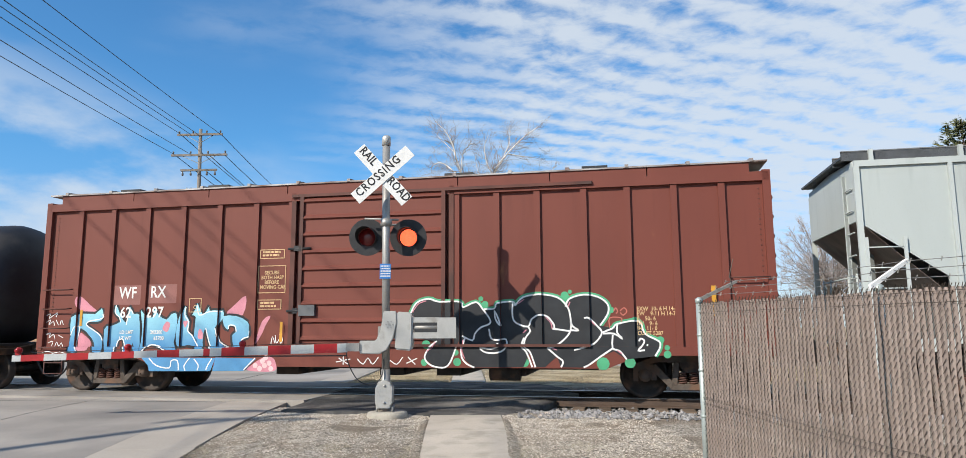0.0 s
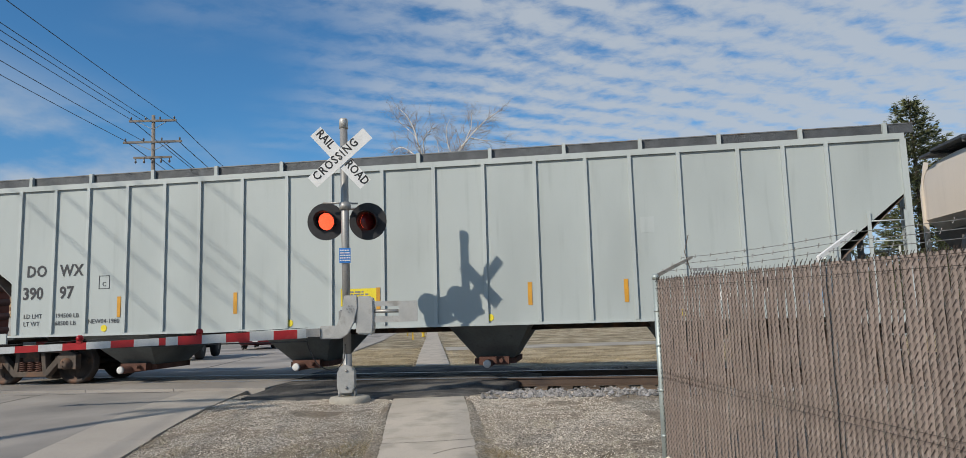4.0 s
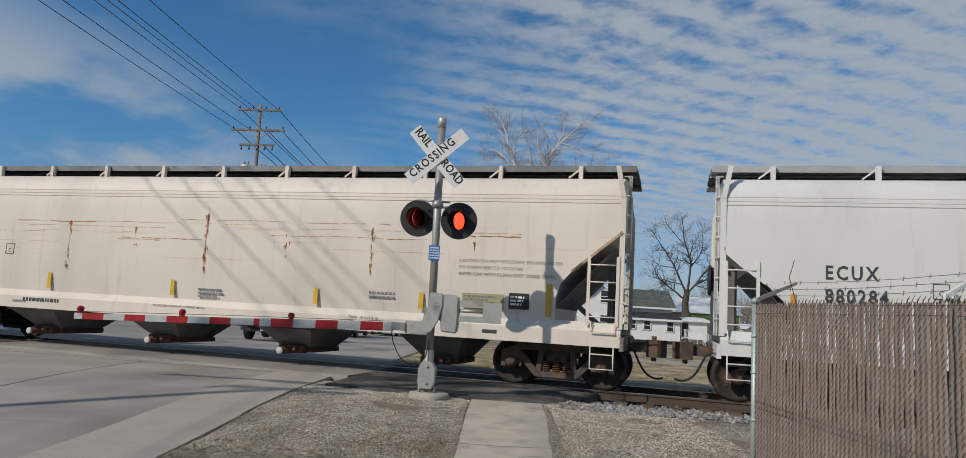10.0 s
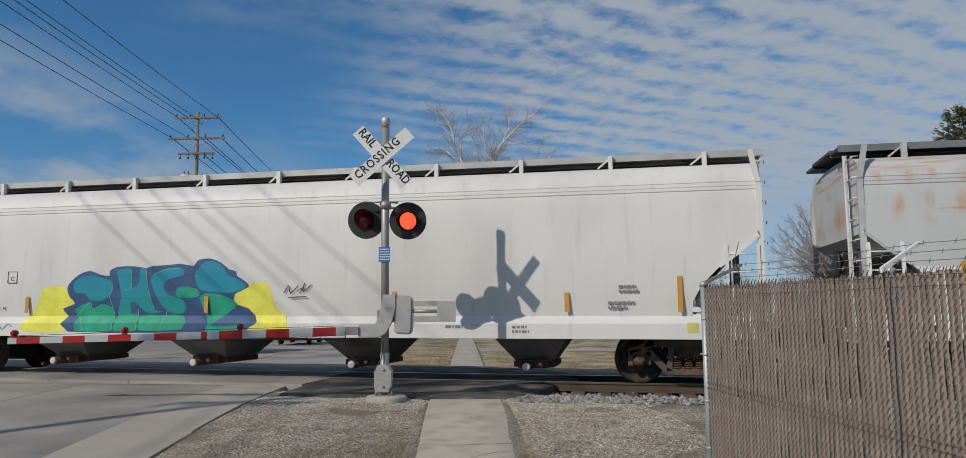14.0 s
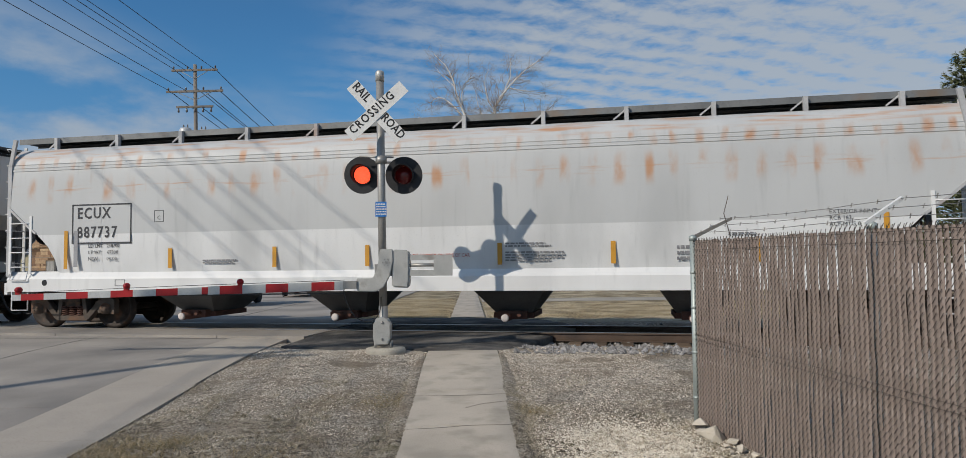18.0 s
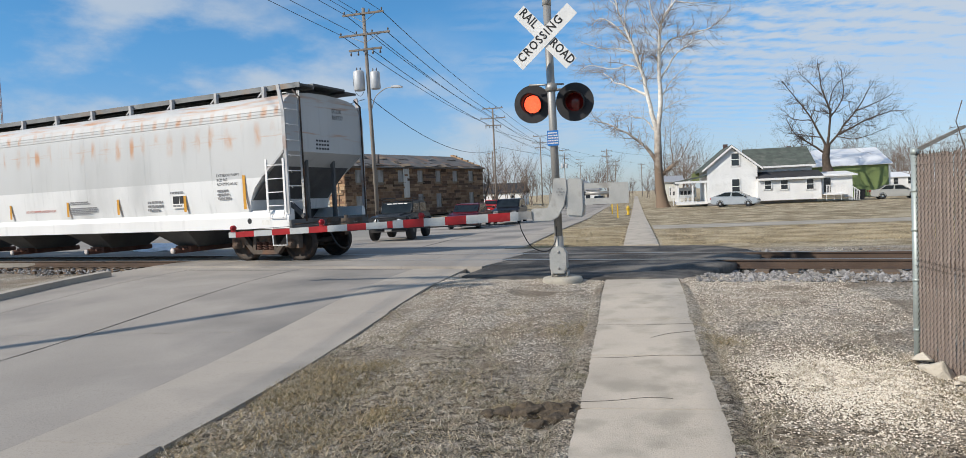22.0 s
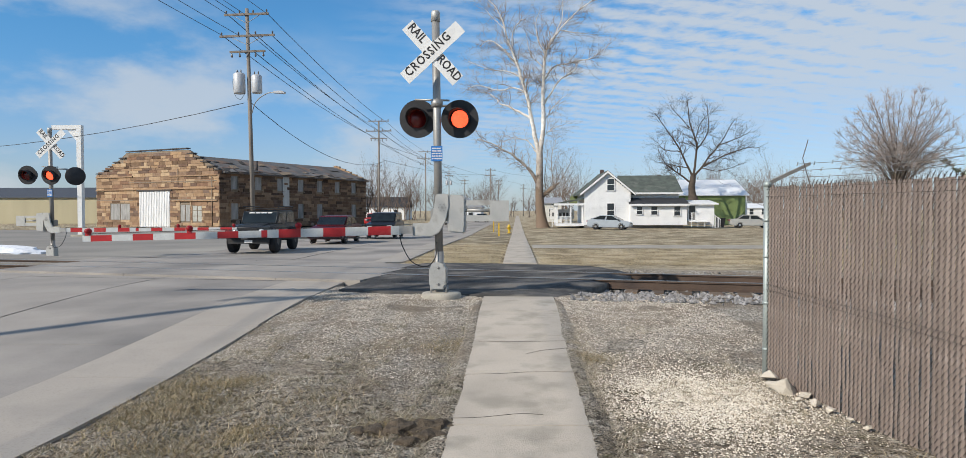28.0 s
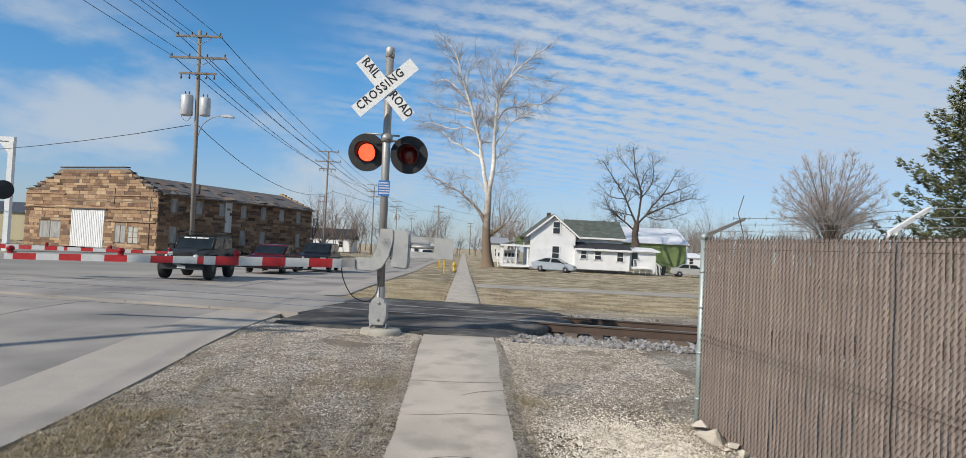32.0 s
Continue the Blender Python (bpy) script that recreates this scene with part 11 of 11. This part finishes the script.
def limb_part(name, verts, faces, material, parent, label=""):
    me = bpy.data.meshes.new(name)
    me.from_pydata(verts, [], faces)
    for f in me.polygons:
        f.use_smooth = True
    me.materials.append(material)
    return part(name, me, material, parent, label)


def ring_line(verts, faces, pts, radii, seg):
    """A round limb through the points, with a radius at each."""
    base = len(verts)
    for k, q in enumerate(pts):
        dd = (pts[min(k + 1, len(pts) - 1)] - pts[max(k - 1, 0)]).normalized()
        u = dd.orthogonal().normalized()
        w = dd.cross(u)
        for j in range(seg):
            a = 2 * math.pi * j / seg
            verts.append(tuple(q + (u * math.cos(a) + w * math.sin(a)) * radii[k] * (1 + 0.12 * noise.noise(q * 1.7 + Vector((j, 0, 0))))))
    for k in range(len(pts) - 1):
        for j in range(seg):
            faces.append((base + k * seg + j, base + k * seg + (j + 1) % seg, base + (k + 1) * seg + (j + 1) % seg, base + (k + 1) * seg + j))


def limbed_tree(label, x, y, limbs, spread, twigs, bark, twig, seed, z=-0.3, name="bare_tree"):
    """A bare tree: limbs as lines in its main plane (the first is the trunk), bent out of it by chance; side branches with twigs along them.
    twigs: branches for each metre of limb, their length, their depth of forks."""
    rnd = random.Random(seed)
    t = thing(name, label, "tree", pose(x, y, z))
    per_m, reach, depth = twigs
    tv, tf, lv, lf, cv, cf = [], [], [], [], [], []
    cfg = {"pieces": 4, "wander": 0.24, "rise": 0.06, "taper": 0.5, "kids": [4, 4, 3], "from": 0.2, "angle": (25, 70), "shrink": (0.42, 0.72), "depth": depth}
    for i, (flat_pts, r0, r1) in enumerate(limbs):
        bend = 0 if i == 0 else rnd.choice((-1, 1)) * spread * rnd.uniform(0.4, 1.0)
        n0 = len(flat_pts)
        pts = [Vector((a, bend * (k / max(1, n0 - 1)) ** 1.3 * min(1.0, 0.12 * n0 * n0 * 0.3), b)) for k, (a, b) in enumerate(flat_pts)]
        pts = spline(pts, 5, False)
        n = len(pts)
        wob = 0.0 if i == 0 else 0.12
        pts = [p + Vector((noise.noise((k * 0.45, i, 1.0)), noise.noise((k * 0.45, i, 2.0)), noise.noise((k * 0.45, i, 3.0)))) * wob * (k > 0) for k, p in enumerate(pts)]
        radii = [r0 + (r1 - r0) * (k / (n - 1)) ** 0.8 for k in range(n)]
        if i == 0:
            radii = [r * (1 + 0.45 * max(0, 1 - k / 3)) for k, r in enumerate(radii)]
        ring_line(*((tv, tf) if i == 0 else (lv, lf)), pts, radii, 10 if i == 0 else 7)
        if i == 0:
            continue
        length = sum((b - a).length for a, b in zip(pts, pts[1:]))
        for c in range(int(length * per_m) + 2):
            f = rnd.uniform(0.25, 1.0) if c else 1.0
            k = min(n - 2, int(f * (n - 1)))
            d = (pts[k + 1] - pts[k]).normalized()
            ax = Matrix.Rotation(rnd.uniform(0, 6.283), 3, d) @ d.orthogonal().normalized()
            nd = (Matrix.Rotation(radians(rnd.uniform(30, 70) if c else 15), 3, ax) @ d).normalized()
            grow(cv, cf, pts[k], nd, reach * rnd.uniform(0.5, 1.15) * (1.1 - 0.45 * f), min(0.045, radii[k] * 0.5), depth, rnd, cfg)
    limb_part("trunk", tv, tf, bark, t)
    limb_part("limb", lv, lf, bark, t, "bent main limbs")
    limb_part("crown", cv, cf, twig, t, "bare branches and twigs")["kind"] = "stuff"
    return t


def vase_tree(label, x, y, wide, high, trunk_h, stems, bark, twig, seed, z=-0.3):
    """A low-forking bare tree whose many stems fan out into a rounded crown."""
    rnd = random.Random(seed)
    t = thing("bare_tree", label, "tree", pose(x, y, z))
    tv, tf, lv, lf, cv, cf = [], [], [], [], [], []
    ring_line(tv, tf, [Vector((0, 0, 0)), Vector((0.05, 0, trunk_h * 0.5)), Vector((0, 0, trunk_h))], [0.55, 0.42, 0.40], 10)
    cfg = {"pieces": 3, "wander": 0.16, "rise": 0.07, "taper": 0.5, "kids": [4, 3, 3], "from": 0.2, "angle": (16, 48), "shrink": (0.45, 0.75), "depth": 2}
    zc = trunk_h + 0.40 * (high - trunk_h)
    for k in range(stems):
        up = math.asin(-0.30 + 1.28 * ((k + 0.5) / stems))
        az = k * 2.39996
        rim = Vector((math.cos(az) * math.cos(up) * wide, math.sin(az) * math.cos(up) * wide, zc + math.sin(up) * (high - zc))) 
        rim = Vector((0, 0, zc)) + (rim - Vector((0, 0, zc))) * rnd.uniform(0.86, 1.0)
        start = Vector((rnd.uniform(-0.25, 0.25), rnd.uniform(-0.25, 0.25), trunk_h * rnd.uniform(0.7, 1.0)))
        low_out = 1 - max(0.0, math.sin(up))
        p1 = start + Vector((rim.x * (0.10 + 0.12 * low_out), rim.y * (0.10 + 0.12 * low_out), (rim.z - start.z) * 0.30 + 0.5 * low_out))
        p2 = start + Vector((rim.x * 0.52, rim.y * 0.52, (rim.z - start.z) * 0.62 + 0.6 * low_out))
        pts = spline([start, p1, p2, rim], 5, False)
        pts = [p + Vector((noise.noise((i * 0.6, k, 1)), noise.noise((i * 0.6, k, 2)), noise.noise((i * 0.6, k, 3)))) * 0.26 * (i > 0) for i, p in enumerate(pts)]
        n = len(pts)
        ring_line(lv, lf, pts, [0.05 - 0.038 * i / (n - 1) for i in range(n)], 5)
        for c in range(26):
            f = rnd.uniform(0.35, 1.0) ** 0.8 if c else 1.0
            i = min(n - 2, int(f * (n - 1)))
            d = (pts[i + 1] - pts[i]).normalized()
            ax = Matrix.Rotation(rnd.uniform(0, 6.283), 3, d) @ d.orthogonal().normalized()
            nd = (Matrix.Rotation(radians(rnd.uniform(18, 50) if c else 5), 3, ax) @ d).normalized()
            grow(cv, cf, pts[i], nd, (1.15 - 0.65 * f) * rnd.uniform(0.7, 1.1), 0.016, 2, rnd, cfg)
    limb_part("trunk", tv, tf, bark, t)
    limb_part("limb", lv, lf, bark, t, "fan of upright stems")
    limb_part("crown", cv, cf, twig, t, "fine pale twigs")["kind"] = "stuff"
    return t


def bark_mat(name, pale, dark, z_mid, z_soft):
    """Pale smooth bark above, darker rough bark low on the trunk."""
    m = mat(name, pale, 0.85, vary=0.15, scale=3, fine=15, bump=0.2)
    nt = m.node_tree
    bsdf = nt.nodes["Principled BSDF"]
    link = bsdf.inputs["Base Color"].links[0].from_socket
    co, sep, mr, mx, tx = (nt.nodes.new(k) for k in ("ShaderNodeTexCoord", "ShaderNodeSeparateXYZ", "ShaderNodeMapRange", "ShaderNodeMix", "ShaderNodeTexNoise"))
    tx.inputs["Scale"].default_value = 1.2
    nt.links.new(co.outputs["Object"], sep.inputs[0])
    nt.links.new(co.outputs["Object"], tx.inputs[0])
    add = nt.nodes.new("ShaderNodeMath")
    add.operation = "MULTIPLY_ADD"
    nt.links.new(tx.outputs["Fac"], add.inputs[0])
    add.inputs[1].default_value = z_soft
    nt.links.new(sep.outputs[2], add.inputs[2])
    nt.links.new(add.outputs[0], mr.inputs[0])
    mr.inputs[1].default_value, mr.inputs[2].default_value = z_mid, z_mid + z_soft
    mx.data_type = "RGBA"
    nt.links.new(mr.outputs[0], mx.inputs["Factor"])
    mx.inputs[6].default_value = (*dark, 1)
    nt.links.new(link, mx.inputs[7])
    nt.links.new(mx.outputs[2], bsdf.inputs["Base Color"])
    return m


SYC = bark_mat("sycamore_bark", (0.74, 0.70, 0.64), (0.19, 0.135, 0.095), 8.0, 6.5)
SYCTWIG = mat("sycamore_twigs", (0.33, 0.275, 0.235), 0.85, vary=0.3, scale=2)
DARKBARK = mat("dark_bark", (0.085, 0.065, 0.05), 0.9, vary=0.25, scale=4, fine=20)
GREYTWIG = mat("grey_stems", (0.17, 0.135, 0.11), 0.9, vary=0.25, scale=2)
PALETWIG = mat("pale_twigs", (0.36, 0.31, 0.285), 0.9, vary=0.25, scale=2)
SYC_LIMBS = []
SYC_LIMBS.append(([(0.0, -0.2), (-0.32, 2.69), (-0.37, 4.82), (-0.34, 7.27), (-0.35, 8.8)], 0.62, 0.36))
SYC_LIMBS.append(([(-0.35, 8.49), (-0.82, 10.31), (-1.34, 12.74), (-1.7, 14.87), (-2.37, 17.0), (-3.04, 19.12), (-4.02, 21.54), (-4.59, 23.67), (-5.34, 25.18), (-6.75, 26.67)], 0.32, 0.035))
SYC_LIMBS.append(([(-0.35, 8.64), (0.06, 11.56), (0.05, 14.62), (0.07, 17.07), (0.22, 19.53), (0.59, 20.92), (1.62, 22.33), (3.11, 23.91), (5.52, 25.89)], 0.32, 0.035))
SYC_LIMBS.append(([(-0.44, 4.98), (-1.49, 6.63), (-2.9, 7.96), (-4.76, 9.13), (-7.38, 10.28)], 0.27, 0.05))
SYC_LIMBS.append(([(-0.1, 3.76), (0.56, 4.09), (1.37, 4.81)], 0.32, 0.22))
SYC_LIMBS.append(([(1.37, 4.72), (2.35, 5.81), (3.23, 7.52), (3.36, 8.29)], 0.07, 0.02))
SYC_LIMBS.append(([(1.34, 4.72), (1.05, 6.7), (1.11, 8.84), (1.62, 10.38)], 0.07, 0.02))
SYC_LIMBS.append(([(0.25, 4.23), (0.34, 6.68), (0.59, 9.13)], 0.05, 0.02))
SYC_LIMBS.append(([(-1.43, 12.74), (-3.05, 13.76), (-4.9, 14.63), (-6.15, 15.82), (-7.69, 16.23)], 0.17, 0.03))
SYC_LIMBS.append(([(-1.94, 15.79), (-3.42, 16.35), (-5.25, 16.15), (-7.71, 16.84), (-8.91, 16.35)], 0.12, 0.025))
SYC_LIMBS.append(([(-3.13, 19.12), (-4.46, 20.76), (-6.17, 21.94), (-7.37, 21.29)], 0.13, 0.03))
SYC_LIMBS.append(([(-0.72, 8.79), (-1.73, 10.13), (-3.27, 10.49), (-4.63, 10.14)], 0.1, 0.02))
SYC_LIMBS.append(([(0.23, 14.47), (1.47, 16.5), (2.66, 17.61), (3.57, 18.09), (3.92, 18.87)], 0.13, 0.03))
SYC_LIMBS.append(([(0.22, 17.23), (1.41, 18.8), (3.54, 19.32), (5.97, 20.01), (8.14, 21.76)], 0.15, 0.025))
SYC_LIMBS.append(([(0.24, 20.29), (-0.51, 21.8), (-0.8, 23.79), (-0.29, 25.03)], 0.1, 0.02))
SYC_LIMBS.append(([(1.09, 21.64), (2.19, 24.19), (2.37, 26.5)], 0.11, 0.02))
SYC_LIMBS.append(([(-3.6, 20.79), (-3.36, 23.1), (-2.41, 24.35), (-1.73, 24.07)], 0.09, 0.02))
SYC_LIMBS.append(([(-4.46, 23.22), (-5.93, 24.55), (-6.72, 25.45)], 0.08, 0.02))
SYC_LIMBS.append(([(0.11, 12.17), (1.22, 14.04), (2.66, 15.31)], 0.08, 0.02))
SYC_LIMBS.append(([(0.03, 10.64), (1.29, 11.59), (3.41, 12.27)], 0.07, 0.015))
SYC_LIMBS.append(([(-2.05, 16.39), (-1.0, 17.34), (-0.23, 16.91)], 0.06, 0.02))
SYC_LIMBS.append(([(-2.6, 17.6), (-4.08, 18.17), (-6.22, 18.41), (-8.69, 19.26)], 0.1, 0.02))
SYC_LIMBS.append(([(2.22, 22.96), (4.07, 22.56), (6.53, 22.33)], 0.08, 0.02))
SYC_LIMBS.append(([(0.25, 18.61), (-1.38, 20.09), (-1.9, 22.53)], 0.09, 0.02))
limbed_tree("tall bare sycamore with pale mottled bark by the road", 3.07, 83, SYC_LIMBS, 2.2, (2.9, 2.3, 2), SYC, SYCTWIG, 21, name="sycamore_tree")
DARK_LIMBS = []
DARK_LIMBS.append(([(0.0, 3.15), (-0.2, 4.89), (0.0, 6.25)], 0.5, 0.36))
DARK_LIMBS.append(([(-0.13, 5.28), (-2.03, 6.7), (-3.62, 7.82), (-4.63, 9.73)], 0.2, 0.03))
DARK_LIMBS.append(([(-0.07, 6.05), (-1.71, 9.5), (-3.24, 11.79), (-4.93, 14.07)], 0.22, 0.03))
DARK_LIMBS.append(([(0.0, 6.25), (0.31, 9.95), (-0.62, 13.03), (-1.08, 15.93)], 0.24, 0.03))
DARK_LIMBS.append(([(0.01, 6.06), (1.82, 8.43), (3.72, 10.82), (5.3, 13.59)], 0.22, 0.03))
DARK_LIMBS.append(([(1.26, 7.45), (3.77, 8.8), (6.48, 9.73), (7.96, 9.77)], 0.17, 0.025))
DARK_LIMBS.append(([(0.32, 9.36), (1.74, 11.93), (1.51, 15.04)], 0.14, 0.025))
DARK_LIMBS.append(([(2.96, 10.02), (5.67, 11.07), (6.9, 11.88)], 0.11, 0.02))
DARK_LIMBS.append(([(-1.7, 9.31), (-3.66, 9.64), (-4.93, 10.77)], 0.11, 0.02))
DARK_LIMBS.append(([(-0.41, 12.26), (-2.21, 14.15), (-3.01, 15.1)], 0.09, 0.02))
DARK_LIMBS.append(([(-0.49, 7.21), (-2.83, 7.72), (-4.98, 8.05)], 0.12, 0.02))
DARK_LIMBS.append(([(0.22, 10.53), (0.94, 13.07), (2.85, 14.68)], 0.11, 0.02))
DARK_LIMBS.append(([(1.07, 7.25), (3.42, 6.92), (6.52, 7.98)], 0.11, 0.02))
limbed_tree("broad bare dark tree behind the white house", 22.25, 90, [(p, a * (0.7 if k else 1.0), b) for k, (p, a, b) in enumerate(DARK_LIMBS)], 2.0, (3.0, 1.9, 2), DARKBARK, DARKBARK, 33)
vase_tree("round-crowned bare grey tree beyond the fence", 31.4, 60, 4.75, 12.3, 3.7, 70, GREYTWIG, PALETWIG, 8)


def pine(x, y, h, seed):
    rnd = random.Random(seed)
    t = thing("pine_tree", "tall dark green pine with drooping layered boughs", "tree", pose(x, y, -0.3))
    part("trunk", rod(bmesh.new(), (0, 0, 0), (0, 0, h), 0.4, 0.04, 9), DARKBARK, t)
    bv, bf, nv, nf = [], [], [], []
    z = 1.5
    cfg = {"pieces": 5, "wander": 0.06, "rise": 0.03, "taper": 0.3, "kids": [0], "from": 0.3, "angle": (20, 50), "shrink": (0.4, 0.6), "depth": 1}
    while z < h - 0.4:
        f = (z - 1.5) / (h - 1.5)
        reach = ((1 - f) ** 0.85 * 7.0 + 0.4) * (1 + 0.45 * noise.noise((z * 0.9, 3.0, 0)))
        count = 6 if f < 0.85 else 4
        a0 = rnd.uniform(0, 6.28)
        for k in range(count):
            a = a0 + k * 6.283 / count + rnd.uniform(-0.25, 0.25)
            ln = reach * rnd.uniform(0.6, 1.15)
            pts = [Vector((0, 0, z))]
            for s in range(1, 7):
                q = s / 6
                pts.append(Vector((math.cos(a) * ln * q, math.sin(a) * ln * q, z + ln * (0.02 * q - 0.06 * q * q + (0.30 + 0.25 * f) * q ** 3) + 0.25 * noise.noise((a, z, q * 3)))))
            for p0, p1, s in zip(pts, pts[1:], range(6)):
                b = len(bv)
                r = 0.07 * (1 - s / 6.5) * (1 - 0.6 * f)
                for p in (p0, p1):
                    for j in range(3):
                        bv.append((p.x + r * math.cos(j * 2.094), p.y, p.z + r * math.sin(j * 2.094)))
                for j in range(3):
                    bf.append((b + j, b + (j + 1) % 3, b + 3 + (j + 1) % 3, b + 3 + j))
            # sprays of needles along the outer part of the bough
            for s in range(int(12 + ln * 13)):
                q = rnd.uniform(0.12, 1.04) ** 0.8
                i = min(5, int(q * 6))
                p = pts[i] + (pts[i + 1] - pts[i]) * min(1.2, q * 6 - i)
                side = rnd.uniform(-1, 1) * (0.20 + 0.26 * ln * (1 - abs(q - 0.55)) * 0.6)
                p = p + Vector((-math.sin(a) * side, math.cos(a) * side, rnd.gauss(0.02, 0.20)))
                d = Vector((math.cos(a) * 0.7 - math.sin(a) * side * 0.8, math.sin(a) * 0.7 + math.cos(a) * side * 0.8, rnd.uniform(0.05, 0.55))).normalized()
                sz = rnd.uniform(0.26, 0.56)
                for w in range(5):
                    dd = (d + Vector((rnd.gauss(0, 0.45), rnd.gauss(0, 0.45), rnd.gauss(0, 0.3)))).normalized()
                    u = dd.orthogonal().normalized() * sz * 0.17
                    b = len(nv)
                    nv.extend([tuple(p - u), tuple(p + u), tuple(p + dd * sz)])
                    nf.append((b, b + 1, b + 2))
        z += rnd.uniform(0.55, 0.95) * (1 if f < 0.7 else 0.75)
    limb_part("bough", bv, bf, DARKBARK, t)
    limb_part("needles", nv, nf, mat("pine_needles", (0.125, 0.14, 0.065), 0.75, vary=0.4, scale=0.8, fine=6, stain=(0.17, 0.155, 0.06), stain_amount=0.45, stain_scale=0.9), t, "dark green needle sprays, yellowed in places")


pine(44.7, 60.5, 20.5, 5)

# far woods and scrub along the horizon
def far_woods(label, spots, seed, material, hmin, hmax):
    rnd = random.Random(seed)
    v, f = [], []
    cfg = {"pieces": 2, "wander": 0.12, "rise": 0.08, "taper": 0.4, "kids": [6, 5, 3], "from": 0.2, "angle": (15, 45), "shrink": (0.45, 0.7), "depth": 3}
    for x, y in spots:
        h = rnd.uniform(hmin, hmax)
        for k in range(3):
            grow(v, f, Vector((x + rnd.uniform(-1, 1), y, -0.4)), Vector((rnd.gauss(0, 0.12), 0, 1)).normalized(), h * 0.5, 0.09, 3, rnd, cfg)
    me = bpy.data.meshes.new("far_woods")
    me.from_pydata(v, [], f)
    me.materials.append(material)
    ob = new("far_woods", me)
    return tagged(ob, label, "trees", kind="stuff")


BROWNTWIG = mat("brown_scrub", (0.155, 0.115, 0.09), 0.9, vary=0.2, scale=0.5)
rw = random.Random(2)
far_woods("brown bare woods along the horizon beyond the field", [(24 + k * 4.2 + rw.uniform(-2, 2), 135 + rw.uniform(-12, 25)) for k in range(34)] + [(20 + k * 2.3 + rw.uniform(-1, 1), 170 + rw.uniform(-10, 10)) for k in range(60)], 3, BROWNTWIG, 9, 14)
far_woods("brown bare trees down the street", [(rw.uniform(-26, -19), 105 + k * 9) for k in range(9)] + [(rw.uniform(4, 14), 130 + k * 10) for k in range(9)] + [(-8 + rw.uniform(-3, 3), 170 + 8 * k) for k in range(5)], 9, BROWNTWIG, 8, 14)
far_woods("low bare scrub on the horizon", [(-120 + k * 9 + rw.uniform(-3, 3), 190 + rw.uniform(-10, 30)) for k in range(24)], 12, BROWNTWIG, 5, 10)


# ---- what moves ----
def finer(rows):
    """Rows of (time, way) at every half second."""
    out = []
    for k in range(65):
        t = k / 2
        (a, p), (b, q) = next(((u, v) for u, v in zip(rows, rows[1:]) if u[0] <= t <= v[0]))
        out.append((t, p + (q - p) * (t - a) / (b - a)))
    return out


def motions():
    times = [0, 0.1] + [0.5 * k for k in range(1, 64)] + [31.9, 32]
    for car, mid in MOVING:
        walk(car, [(t, TRAIN @ pose(mid - travelled(t), 0, RAIL_TOP)) for t in times])
    turn = math.degrees(1 / 0.458)
    steps = [4 * k / 30 for k in range(241)]
    for w, x in WHEELS:
        walk(w, [(t, pose(x, 0, 0.458, 0, -turn * travelled(t), 0)) for t in steps])
    # the queue behind the far gate closes up
    for car, x, y, deg, rows in QUEUE:
        walk(car, [(t, heading(x, y + d, deg)) for t, d in rows])
        for v, w, (wx, wy, r) in CAR_WHEELS:
            if v is car:
                walk(w, [(t, pose(wx, wy, r, 0, math.degrees((d - rows[-1][1]) / r) * 0.999, 0)) for t, d in finer(rows)])
    half_beat = 0.541
    for lens, place, phase in LENSES:
        rows, side = [(0, place @ pose(0, 0, 0, 0, 0, 180 * phase))], phase
        angle = 180 * phase
        k = 0
        while 0.3 + half_beat * k < 31.9:
            f = round((0.3 + half_beat * k) * 30) / 30
            for j in range(4):
                rows.append((f + (j - 2) / 60, place @ pose(0, 0, 0, 0, 0, angle + 60 * j)))
            angle += 180
            k += 1
        rows.append((32, place @ pose(0, 0, 0, 0, 0, angle)))
        walk(lens, rows)


motions()
